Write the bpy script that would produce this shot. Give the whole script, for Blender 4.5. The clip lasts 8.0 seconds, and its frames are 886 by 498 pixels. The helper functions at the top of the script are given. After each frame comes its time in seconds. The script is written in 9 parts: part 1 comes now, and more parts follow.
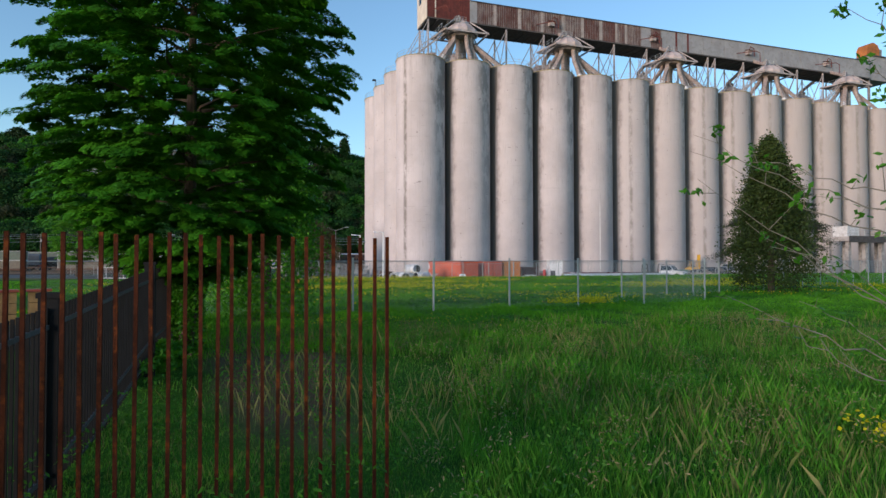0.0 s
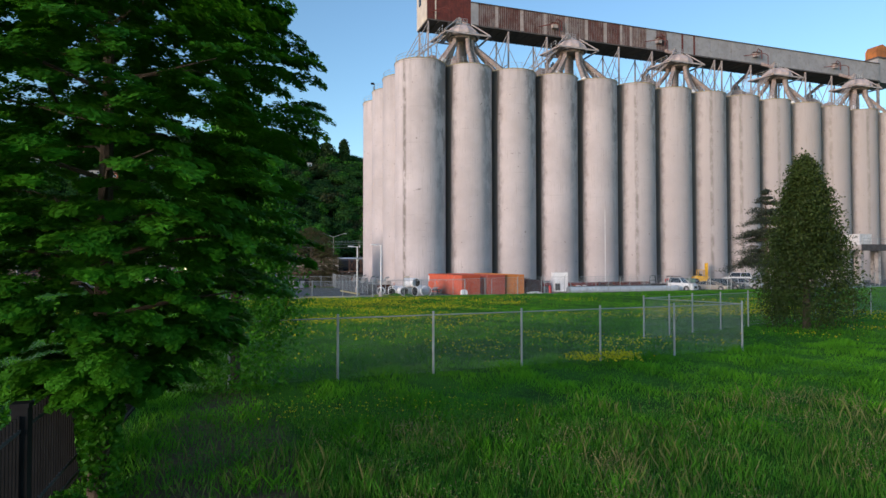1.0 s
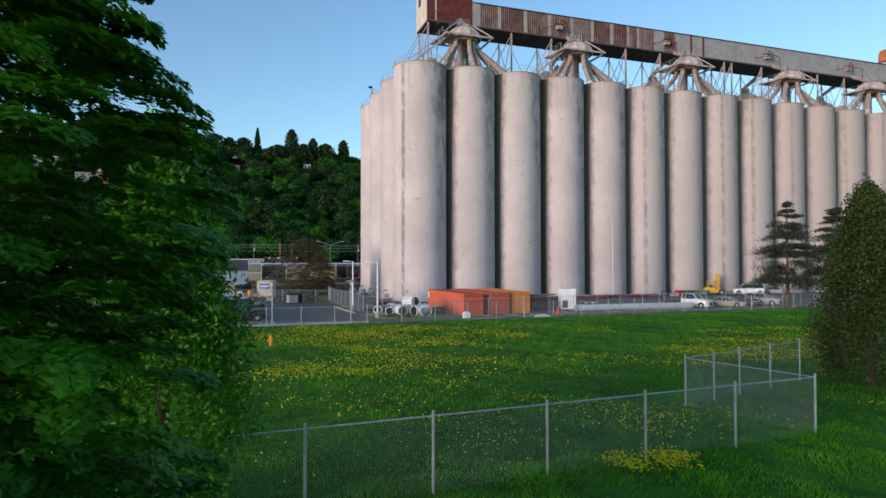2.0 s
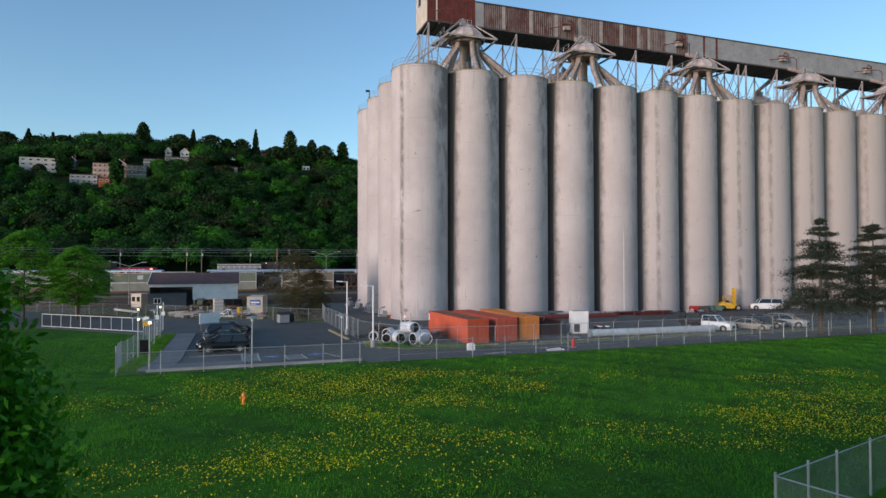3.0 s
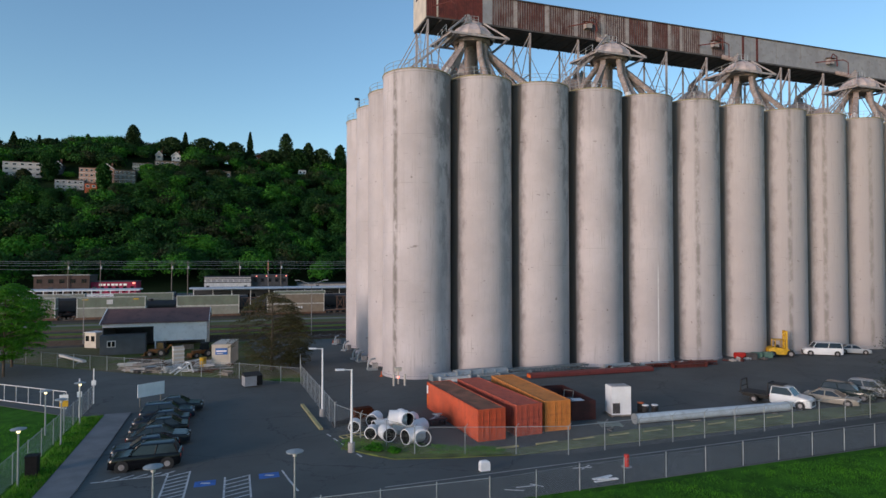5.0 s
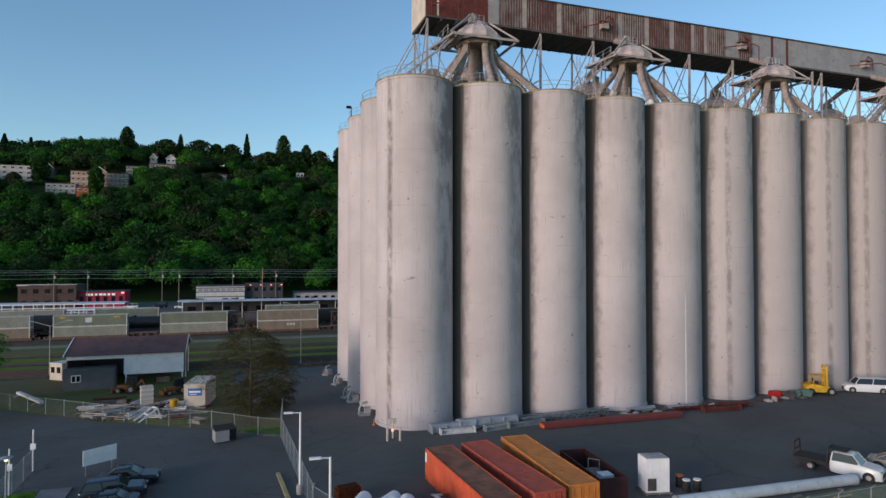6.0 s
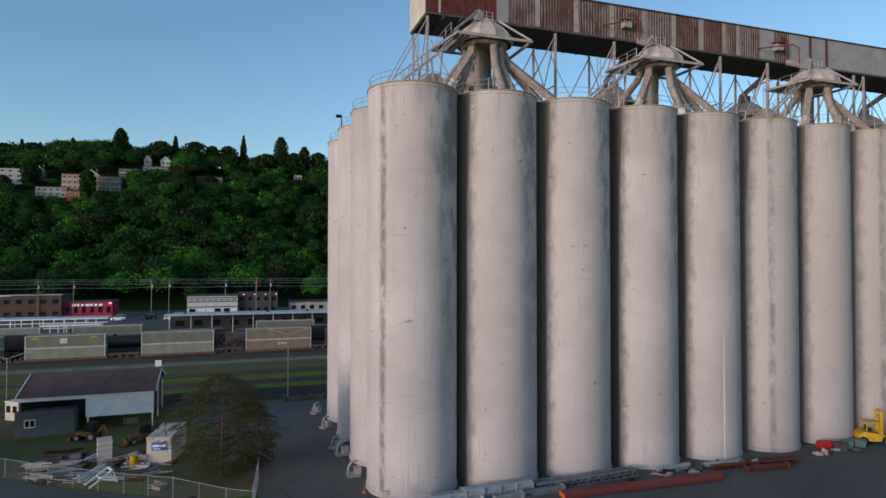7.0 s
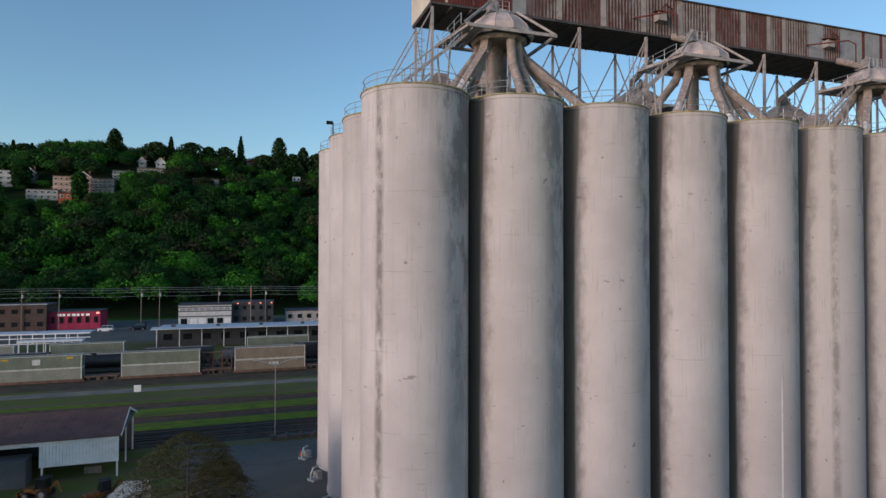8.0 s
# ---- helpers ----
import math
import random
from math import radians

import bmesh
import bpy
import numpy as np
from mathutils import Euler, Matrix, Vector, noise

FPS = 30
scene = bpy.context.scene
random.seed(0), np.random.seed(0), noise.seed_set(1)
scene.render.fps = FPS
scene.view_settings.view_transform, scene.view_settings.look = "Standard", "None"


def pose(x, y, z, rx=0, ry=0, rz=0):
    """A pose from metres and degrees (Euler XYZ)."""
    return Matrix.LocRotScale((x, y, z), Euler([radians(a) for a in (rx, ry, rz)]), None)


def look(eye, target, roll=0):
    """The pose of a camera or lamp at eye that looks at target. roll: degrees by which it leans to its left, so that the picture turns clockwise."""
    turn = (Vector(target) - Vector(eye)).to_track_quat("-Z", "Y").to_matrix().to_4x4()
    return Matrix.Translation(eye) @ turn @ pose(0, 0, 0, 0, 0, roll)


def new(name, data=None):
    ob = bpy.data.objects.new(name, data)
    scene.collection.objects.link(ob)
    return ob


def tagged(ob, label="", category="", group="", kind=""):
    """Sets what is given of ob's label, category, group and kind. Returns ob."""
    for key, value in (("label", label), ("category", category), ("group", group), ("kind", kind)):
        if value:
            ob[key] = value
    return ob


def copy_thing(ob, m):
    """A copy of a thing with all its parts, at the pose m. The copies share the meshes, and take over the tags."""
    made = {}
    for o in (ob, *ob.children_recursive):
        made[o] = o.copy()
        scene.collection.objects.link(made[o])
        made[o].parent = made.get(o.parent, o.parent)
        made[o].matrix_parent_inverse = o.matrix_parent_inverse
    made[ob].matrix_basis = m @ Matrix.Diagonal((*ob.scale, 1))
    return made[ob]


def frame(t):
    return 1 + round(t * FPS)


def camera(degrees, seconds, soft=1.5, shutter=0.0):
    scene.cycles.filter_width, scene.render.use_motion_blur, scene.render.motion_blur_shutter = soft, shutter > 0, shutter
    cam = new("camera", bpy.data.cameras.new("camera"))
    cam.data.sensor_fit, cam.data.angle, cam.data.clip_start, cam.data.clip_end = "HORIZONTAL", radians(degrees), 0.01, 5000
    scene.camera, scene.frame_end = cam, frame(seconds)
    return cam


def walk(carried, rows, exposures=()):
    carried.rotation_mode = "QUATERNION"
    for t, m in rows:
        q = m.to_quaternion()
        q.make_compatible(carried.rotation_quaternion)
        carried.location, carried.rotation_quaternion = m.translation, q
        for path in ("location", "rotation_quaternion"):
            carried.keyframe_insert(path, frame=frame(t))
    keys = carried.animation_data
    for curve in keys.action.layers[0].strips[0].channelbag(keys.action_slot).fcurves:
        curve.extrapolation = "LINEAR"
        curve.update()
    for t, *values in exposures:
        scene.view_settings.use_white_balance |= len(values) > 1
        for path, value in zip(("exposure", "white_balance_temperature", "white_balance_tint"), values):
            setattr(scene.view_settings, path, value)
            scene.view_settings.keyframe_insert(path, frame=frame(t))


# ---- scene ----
cam = camera(73.0, 8.0)
# seconds, eye x y z in metres, yaw, pitch, roll in degrees
ROWS = [
    (0.0, -31.295, -102.916, 2.507, -19.048, 1.270, 0.085),
    (0.5, -30.792, -101.480, 3.312, -19.039, 1.266, 0.086),
    (1.0, -30.272, -99.832, 4.218, -19.032, 1.265, 0.085),
    (1.5, -29.604, -97.870, 5.182, -19.025, 1.266, 0.083),
    (3.0, -27.115, -89.942, 8.681, -19.002, 1.273, 0.064),
    (3.5, -26.029, -86.705, 10.000, -18.992, 1.273, 0.055),
    (4.0, -24.824, -83.156, 11.334, -18.980, 1.272, 0.043),
    (4.5, -23.561, -79.331, 12.797, -18.966, 1.268, 0.030),
    (6.0, -19.307, -66.568, 18.174, -18.900, 1.233, -0.020),
    (6.5, -17.798, -62.002, 20.063, -18.869, 1.211, -0.041),
    (7.0, -16.314, -57.270, 21.930, -18.833, 1.182, -0.063),
    (7.5, -14.927, -52.434, 23.827, -18.791, 1.146, -0.087),
    (8.0, -13.685, -47.573, 25.195, -18.743, 1.102, -0.113),
]
walk(cam, [(t, pose(x, y, z, 90 + pitch, roll, yaw)) for t, x, y, z, yaw, pitch, roll in ROWS], [(0.0, 1.16), (1.5, 1.16), (3.0, 0.98), (5.0, 0.88), (8.0, 0.70)])

# ---- light: clear evening sky, low soft light from beyond the left of the walk ----
world = bpy.data.worlds.new("evening_sky")
scene.world = world
world.use_nodes = True
wt = world.node_tree
sky = wt.nodes.new("ShaderNodeTexSky")
sky.sky_type = "NISHITA"
sky.sun_disc = False
SUN_AZ, SUN_EL = radians(-116), radians(7)     # azimuth from +y towards +x
sky.sun_elevation, sky.sun_rotation = SUN_EL, SUN_AZ
sky.altitude, sky.air_density, sky.dust_density, sky.ozone_density = 30, 1.0, 0.14, 2.6
wt.nodes["Background"].inputs["Strength"].default_value = 0.15
wt.links.new(sky.outputs[0], wt.nodes["Background"].inputs["Color"])
sun_data = bpy.data.lights.new("sun", "SUN")
sun_data.energy, sun_data.angle, sun_data.color = 1.64, radians(20), (1.0, 0.78, 0.68)
sun = new("sun", sun_data)
to_sun = Vector((math.sin(SUN_AZ) * math.cos(SUN_EL), math.cos(SUN_AZ) * math.cos(SUN_EL), math.sin(SUN_EL)))
sun.matrix_world = look(to_sun * 200 + Vector((0, 0, 60)), (0, 0, 60))


# ---- node helpers ----
class Nodes:
    """Short hands for building a material's node tree."""
    def __init__(self, name):
        self.mat = bpy.data.materials.new(name)
        self.mat.use_nodes = True
        self.t = self.mat.node_tree
        self.bsdf = self.t.nodes["Principled BSDF"]
        self.co = self.t.nodes.new("ShaderNodeTexCoord").outputs["Object"]

    def put(self, socket, value):
        if hasattr(value, "is_linked"):
            self.t.links.new(value, socket)
        elif isinstance(value, (tuple, list)) and len(value) == 3 and socket.type == "RGBA":
            socket.default_value = (*value, 1)
        else:
            socket.default_value = value

    def math(self, op, a, b=0.0, clamp=False):
        n = self.t.nodes.new("ShaderNodeMath")
        n.operation, n.use_clamp = op, clamp
        self.put(n.inputs[0], a)
        self.put(n.inputs[1], b)
        return n.outputs[0]

    def split(self, vec):
        n = self.t.nodes.new("ShaderNodeSeparateXYZ")
        self.put(n.inputs[0], vec)
        return n.outputs

    def join(self, x, y, z):
        n = self.t.nodes.new("ShaderNodeCombineXYZ")
        for s, v in zip(n.inputs, (x, y, z)):
            self.put(s, v)
        return n.outputs[0]

    def scaled(self, vec, sx, sy, sz):
        n = self.t.nodes.new("ShaderNodeMapping")
        self.put(n.inputs["Vector"], vec)
        n.inputs["Scale"].default_value = (sx, sy, sz)
        return n.outputs[0]

    def noise(self, vec, scale, detail=4, rough=0.55, w=None):
        n = self.t.nodes.new("ShaderNodeTexNoise")
        if w is not None:
            n.noise_dimensions = "4D"
            self.put(n.inputs["W"], w)
        self.put(n.inputs["Vector"], vec)
        n.inputs["Scale"].default_value, n.inputs["Detail"].default_value, n.inputs["Roughness"].default_value = scale, detail, rough
        return n.outputs["Fac"]

    def step(self, value, lo, hi, a=0.0, b=1.0):
        n = self.t.nodes.new("ShaderNodeMapRange")
        n.interpolation_type = "SMOOTHSTEP"
        for s, v in zip(n.inputs, (value, lo, hi, a, b)):
            self.put(s, v)
        return n.outputs[0]

    def mix(self, fac, a, b):
        n = self.t.nodes.new("ShaderNodeMix")
        n.data_type = "RGBA"
        self.put(n.inputs[0], fac)
        self.put(n.inputs[6], a)
        self.put(n.inputs[7], b)
        return n.outputs[2]

    def island(self):
        return self.t.nodes.new("ShaderNodeNewGeometry").outputs["Random Per Island"]

    def chance(self):
        return self.t.nodes.new("ShaderNodeObjectInfo").outputs["Random"]

    def bump(self, height, strength, distance=0.02):
        n = self.t.nodes.new("ShaderNodeBump")
        n.inputs["Strength"].default_value, n.inputs["Distance"].default_value = strength, distance
        self.put(n.inputs["Height"], height)
        self.t.links.new(n.outputs[0], self.bsdf.inputs["Normal"])

    def done(self, color, rough=0.8, metal=0.0, spec=None):
        self.put(self.bsdf.inputs["Base Color"], color)
        self.put(self.bsdf.inputs["Roughness"], rough)
        self.bsdf.inputs["Metallic"].default_value = metal
        if spec is not None:
            self.bsdf.inputs["Specular IOR Level"].default_value = spec
        return self.mat


def plain(name, c, rough=0.6, metal=0.0, vary=0.25, scale=1.5, fine=25.0, bump=0.15, dirt=None, spec=None):
    """Paint, metal, rubber and the like: one colour with patches, grain and, if asked, dirt."""
    n = Nodes(name)
    big, small = n.noise(n.co, scale, 5), n.noise(n.co, fine, 3)
    dark, light = tuple(v * (1 - vary) for v in c), tuple(min(1, v * (1 + vary * 0.7)) for v in c)
    col = n.mix(n.step(big, 0.3, 0.7), dark, light)
    if dirt:
        col = n.mix(n.math("MULTIPLY", n.step(n.noise(n.co, scale * 2.3, 6, 0.65), 0.5, 0.72), 0.75), col, dirt)
    n.bump(small, bump)
    return n.done(col, n.math("ADD", rough - 0.08, n.math("MULTIPLY", big, 0.16)), metal, spec)


def leafy(name, dark, light, rough=0.55, thin=0.35, scale=0.6, own=0.6, dry=None):
    """Leaves and blades: each its own tone, patches over the whole, some light through them, and dry ones among them."""
    n = Nodes(name)
    patch = n.step(n.noise(n.co, scale, 3), 0.3, 0.7)
    f = n.math("ADD", n.math("MULTIPLY", n.island(), own), n.math("MULTIPLY", patch, 1 - own), True)
    col = n.mix(f, dark, light)
    if dry:
        share = n.math("ADD", n.math("MULTIPLY", n.math("FRACT", n.math("MULTIPLY", n.island(), 7.31)), 0.55), n.math("MULTIPLY", n.noise(n.co, 1.1, 4, 0.6), 0.75))
        col = n.mix(n.step(share, 0.72, 0.92, 0.0, 0.7), col, dry)
    mat = n.done(col, rough, 0.0, 0.25)
    if thin:
        tr = n.t.nodes.new("ShaderNodeBsdfTranslucent")
        n.put(tr.inputs["Color"], n.mix(0.35, col, (light[0] * 1.4, light[1] * 1.4, light[2] * 0.6)))
        ms = n.t.nodes.new("ShaderNodeMixShader")
        ms.inputs[0].default_value = thin
        out = n.t.nodes["Material Output"]
        n.t.links.new(n.bsdf.outputs[0], ms.inputs[1])
        n.t.links.new(tr.outputs[0], ms.inputs[2])
        n.t.links.new(ms.outputs[0], out.inputs["Surface"])
    return mat


def concrete_silo():
    n = Nodes("silo_concrete")
    x, y, z = n.split(n.co)
    rnd = n.chance()
    ang = n.math("ARCTAN2", y, x)
    seed = n.math("MULTIPLY", rnd, 37.0)
    around = n.join(n.math("MULTIPLY", ang, 4.4), seed, n.math("MULTIPLY", z, 0.022))
    streak = n.noise(around, 1.1, 6, 0.6)
    fine = n.noise(n.join(n.math("MULTIPLY", ang, 4.4), seed, n.math("MULTIPLY", z, 0.012)), 4.5, 5, 0.7)
    cloud = n.noise(n.co, 0.16, 6, 0.6, seed)
    grain = n.noise(n.co, 7.0, 5, 0.65, seed)
    col = n.mix(n.step(cloud, 0.3, 0.7), (0.45, 0.405, 0.408), (0.58, 0.530, 0.538))
    col = n.mix(n.math("MULTIPLY", n.step(streak, 0.52, 0.80), 0.34), col, (0.36, 0.335, 0.325))
    col = n.mix(n.math("MULTIPLY", n.step(fine, 0.54, 0.76), 0.30), col, (0.40, 0.365, 0.34))
    # lift joints of the slipform, each some metres up
    ring = n.math("PINGPONG", n.math("ADD", z, n.math("MULTIPLY", rnd, 5.0)), 3.05)
    joint = n.math("MULTIPLY", n.step(ring, 0.0, 0.05, 1.0, 0.0), n.step(n.noise(n.co, 0.45, 2, 0.5, seed), 0.50, 0.60))
    col = n.mix(n.math("MULTIPLY", joint, 0.55), col, (0.27, 0.25, 0.24))
    # scattered pits and patches, and short horizontal scuffs
    pits = n.step(n.noise(n.co, 1.5, 5, 0.7, seed), 0.62, 0.72)
    scuff = n.step(n.noise(n.join(n.math("MULTIPLY", ang, 2.2), seed, n.math("MULTIPLY", z, 3.0)), 1.0, 4, 0.6), 0.64, 0.72)
    col = n.mix(n.math("MULTIPLY", n.math("MAXIMUM", pits, scuff), 0.26), col, (0.25, 0.225, 0.21))
    # a run-off band down each shell, with blotches along it
    own = n.t.nodes.new("ShaderNodeAttribute")
    own.attribute_type, own.attribute_name = "OBJECT", "band"
    a0 = own.outputs["Fac"]
    wob = n.math("MULTIPLY", n.math("SUBTRACT", n.noise(n.join(seed, 0.0, n.math("MULTIPLY", z, 0.25)), 1.0, 3), 0.5), 0.05)
    off = n.math("ABSOLUTE", n.math("ADD", n.math("SUBTRACT", ang, a0), wob))
    blot = n.noise(n.join(n.math("MULTIPLY", ang, 3.0), seed, n.math("MULTIPLY", z, 0.33)), 1.6, 5, 0.65)
    band = n.math("MULTIPLY", n.step(off, 0.02, 0.13, 1.0, 0.0), n.step(blot, 0.32, 0.62))
    col = n.mix(n.math("MULTIPLY", band, 0.85), col, (0.15, 0.135, 0.12))
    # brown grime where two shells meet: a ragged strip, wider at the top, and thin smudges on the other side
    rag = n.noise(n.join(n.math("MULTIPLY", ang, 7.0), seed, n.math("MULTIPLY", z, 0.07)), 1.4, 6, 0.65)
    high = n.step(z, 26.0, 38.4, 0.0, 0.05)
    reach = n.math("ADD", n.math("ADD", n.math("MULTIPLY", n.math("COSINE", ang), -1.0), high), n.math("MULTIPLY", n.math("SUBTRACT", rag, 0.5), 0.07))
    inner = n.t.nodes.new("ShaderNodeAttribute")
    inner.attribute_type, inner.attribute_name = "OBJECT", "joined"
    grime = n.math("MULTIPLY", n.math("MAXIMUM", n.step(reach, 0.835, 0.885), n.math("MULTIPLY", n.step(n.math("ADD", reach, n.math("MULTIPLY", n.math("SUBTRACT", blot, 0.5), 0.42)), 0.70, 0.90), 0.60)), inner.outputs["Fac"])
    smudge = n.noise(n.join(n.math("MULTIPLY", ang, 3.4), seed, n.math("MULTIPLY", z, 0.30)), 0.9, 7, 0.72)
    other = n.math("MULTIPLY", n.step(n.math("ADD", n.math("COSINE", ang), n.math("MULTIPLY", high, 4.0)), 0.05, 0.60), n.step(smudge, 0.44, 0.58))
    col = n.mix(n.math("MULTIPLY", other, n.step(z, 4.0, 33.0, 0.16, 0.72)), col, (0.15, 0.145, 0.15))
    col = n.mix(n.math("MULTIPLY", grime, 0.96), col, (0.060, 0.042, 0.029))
    drip = n.math("MULTIPLY", n.step(z, 31.0, 38.4), n.step(n.noise(n.join(n.math("MULTIPLY", ang, 4.4), seed, n.math("MULTIPLY", z, 0.10)), 1.3, 5, 0.65), 0.46, 0.66))
    col = n.mix(n.math("MULTIPLY", drip, 0.26), col, (0.13, 0.115, 0.10))
    # a pale leak mark down one shell
    leak = n.t.nodes.new("ShaderNodeAttribute")
    leak.attribute_type, leak.attribute_name = "OBJECT", "leak"
    dl = n.math("ABSOLUTE", n.math("SUBTRACT", ang, leak.outputs["Fac"]))
    pale = n.math("MULTIPLY", n.step(dl, 0.010, 0.028, 1.0, 0.0), n.step(z, 12.0, 15.0, 1.0, 0.0))
    col = n.mix(n.math("MULTIPLY", pale, n.step(blot, 0.3, 0.55, 0.4, 1.0)), col, (0.85, 0.84, 0.83))
    # shells further along are browner with dust
    age = n.t.nodes.new("ShaderNodeAttribute")
    age.attribute_type, age.attribute_name = "OBJECT", "dusty"
    col = n.mix(n.math("MULTIPLY", age.outputs["Fac"], n.step(cloud, 0.25, 0.7, 0.35, 0.75)), col, (0.33, 0.295, 0.265))
    # each shell a little its own tone, with short dark scars across it
    col = n.mix(n.math("MULTIPLY", rnd, 0.22), col, (0.40, 0.375, 0.365))
    scar = n.step(n.noise(n.join(n.math("MULTIPLY", ang, 4.4), seed, n.math("MULTIPLY", z, 2.6)), 0.62, 3, 0.55), 0.715, 0.74)
    col = n.mix(n.math("MULTIPLY", scar, 0.6), col, (0.15, 0.13, 0.12))
    # small patches and rust spots
    spot = n.step(n.noise(n.scaled(n.co, 1, 1, 0.8), 1.9, 2, 0.4, seed), 0.735, 0.76)
    col = n.mix(n.math("MULTIPLY", spot, 0.65), col, (0.14, 0.12, 0.11))
    line = n.noise(n.join(n.math("MULTIPLY", ang, 4.4), seed, n.math("MULTIPLY", z, 0.035)), 9.0, 3, 0.6)
    col = n.mix(n.math("MULTIPLY", n.step(line, 0.57, 0.70), n.step(cloud, 0.38, 0.60, 0.06, 0.42)), col, (0.25, 0.225, 0.205))
    speck = n.step(n.noise(n.co, 4.2, 2, 0.45, n.math("ADD", seed, 7.0)), 0.745, 0.765)
    col = n.mix(n.math("MULTIPLY", speck, 0.7), col, (0.10, 0.088, 0.08))
    col = n.mix(n.math("MULTIPLY", grain, 0.18), col, (0.33, 0.31, 0.295))
    n.bump(n.math("ADD", grain, n.math("MULTIPLY", streak, 2.0)), 0.25, 0.03)
    return n.done(col, 0.88, 0.0, 0.25)


def rusty_sheet():
    """Ribbed wall sheets: each sheet its own mix of grey paint and red rust that runs down the ribs."""
    n = Nodes("rusty_sheet")
    x, y, z = n.split(n.co)
    rnd = n.chance()
    amount = n.step(rnd, 0.0, 1.0, 0.33, 0.40)
    run = n.noise(n.join(n.math("MULTIPLY", x, 5.0), rnd, n.math("MULTIPLY", z, 0.40)), 1.0, 6, 0.75)
    patch = n.noise(n.co, 0.6, 5, 0.6)
    rib = n.math("MULTIPLY", n.math("SINE", n.math("MULTIPLY", x, 14.96)), 0.10)
    worn = n.math("ADD", n.math("ADD", n.math("MULTIPLY", run, 0.6), n.math("MULTIPLY", patch, 0.4)), rib)
    f = n.step(worn, amount, n.math("ADD", amount, 0.20))
    grey = n.mix(n.noise(n.co, 3.0, 4), (0.15, 0.135, 0.13), (0.27, 0.245, 0.24))
    rust = n.mix(n.step(run, 0.35, 0.65), (0.115, 0.028, 0.020), (0.045, 0.014, 0.011))
    n.bump(n.noise(n.co, 18, 3), 0.2)
    return n.done(n.mix(n.math("MULTIPLY", f, 0.9), grey, rust), 0.78, 0.0, 0.3)


def asphalt():
    n = Nodes("asphalt")
    big, mid, fine = n.noise(n.co, 0.09, 5, 0.6), n.noise(n.co, 0.9, 5, 0.65), n.noise(n.co, 60, 2)
    col = n.mix(n.step(big, 0.3, 0.7), (0.078, 0.082, 0.077), (0.114, 0.118, 0.111))
    col = n.mix(n.math("MULTIPLY", n.step(mid, 0.55, 0.75), 0.5), col, (0.045, 0.045, 0.048))
    crack = n.t.nodes.new("ShaderNodeTexVoronoi")
    crack.feature = "DISTANCE_TO_EDGE"
    crack.inputs["Scale"].default_value = 0.12
    warp = n.t.nodes.new("ShaderNodeVectorMath")
    warp.operation = "ADD"
    n.put(warp.inputs[0], n.co)
    n.put(warp.inputs[1], n.join(n.math("MULTIPLY", mid, 3.0), n.math("MULTIPLY", big, 3.0), 0.0))
    n.put(crack.inputs["Vector"], warp.outputs[0])
    col = n.mix(n.math("MULTIPLY", n.step(crack.outputs[0], 0.0, 0.008, 1.0, 0.0), 0.6), col, (0.015, 0.015, 0.015))
    col = n.mix(n.math("MULTIPLY", fine, 0.25), col, (0.09, 0.09, 0.088))
    n.bump(fine, 0.3, 0.01)
    return n.done(col, 0.85, 0.0, 0.35)


def soil():
    """Ground under the grass: turf with bare and dry patches."""
    n = Nodes("turf")
    big, mid, fine = n.noise(n.co, 0.11, 5, 0.6), n.noise(n.co, 0.8, 6, 0.65), n.noise(n.co, 14, 4, 0.7)
    col = n.mix(n.step(big, 0.35, 0.65), (0.032, 0.112, 0.009), (0.056, 0.178, 0.013))
    col = n.mix(n.math("MULTIPLY", n.step(mid, 0.42, 0.66), 0.75), col, (0.017, 0.060, 0.007))
    col = n.mix(n.math("MULTIPLY", n.step(fine, 0.48, 0.66), 0.6), col, (0.060, 0.165, 0.013))
    # trodden bare soil by the big tree
    px, py, pz = n.split(n.co)
    ex, ey = n.math("ADD", px, 30.5), n.math("ADD", py, 89.0)
    away = n.math("ADD", n.math("MULTIPLY", n.math("MULTIPLY", ex, ex), 0.75), n.math("MULTIPLY", n.math("MULTIPLY", ey, ey), 0.030))
    col = n.mix(n.step(n.math("ADD", away, n.math("MULTIPLY", mid, 1.6)), 1.5, 2.7, 0.9, 0.0), col, (0.150, 0.098, 0.062))
    # much darker green from the foot of the hillside upward
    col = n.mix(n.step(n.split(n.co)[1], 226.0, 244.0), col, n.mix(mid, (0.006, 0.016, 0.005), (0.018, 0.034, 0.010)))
    n.bump(n.math("ADD", fine, n.math("MULTIPLY", mid, 2.0)), 0.8, 0.08)
    return n.done(col, 0.95, 0.0, 0.1)


def gravel():
    n = Nodes("yard_ground")
    big, mid, fine = n.noise(n.co, 0.05, 5, 0.6), n.noise(n.scaled(n.co, 0.12, 1.0, 1.0), 0.35, 5, 0.6), n.noise(n.co, 9, 4, 0.7)
    col = n.mix(n.step(mid, 0.40, 0.60), (0.165, 0.135, 0.075), (0.120, 0.155, 0.024))
    col = n.mix(n.math("MULTIPLY", n.step(big, 0.45, 0.7), 0.6), col, (0.110, 0.092, 0.058))
    col = n.mix(n.math("MULTIPLY", fine, 0.35), col, (0.080, 0.078, 0.066))
    n.bump(fine, 0.5, 0.05)
    return n.done(col, 0.95, 0.0, 0.1)


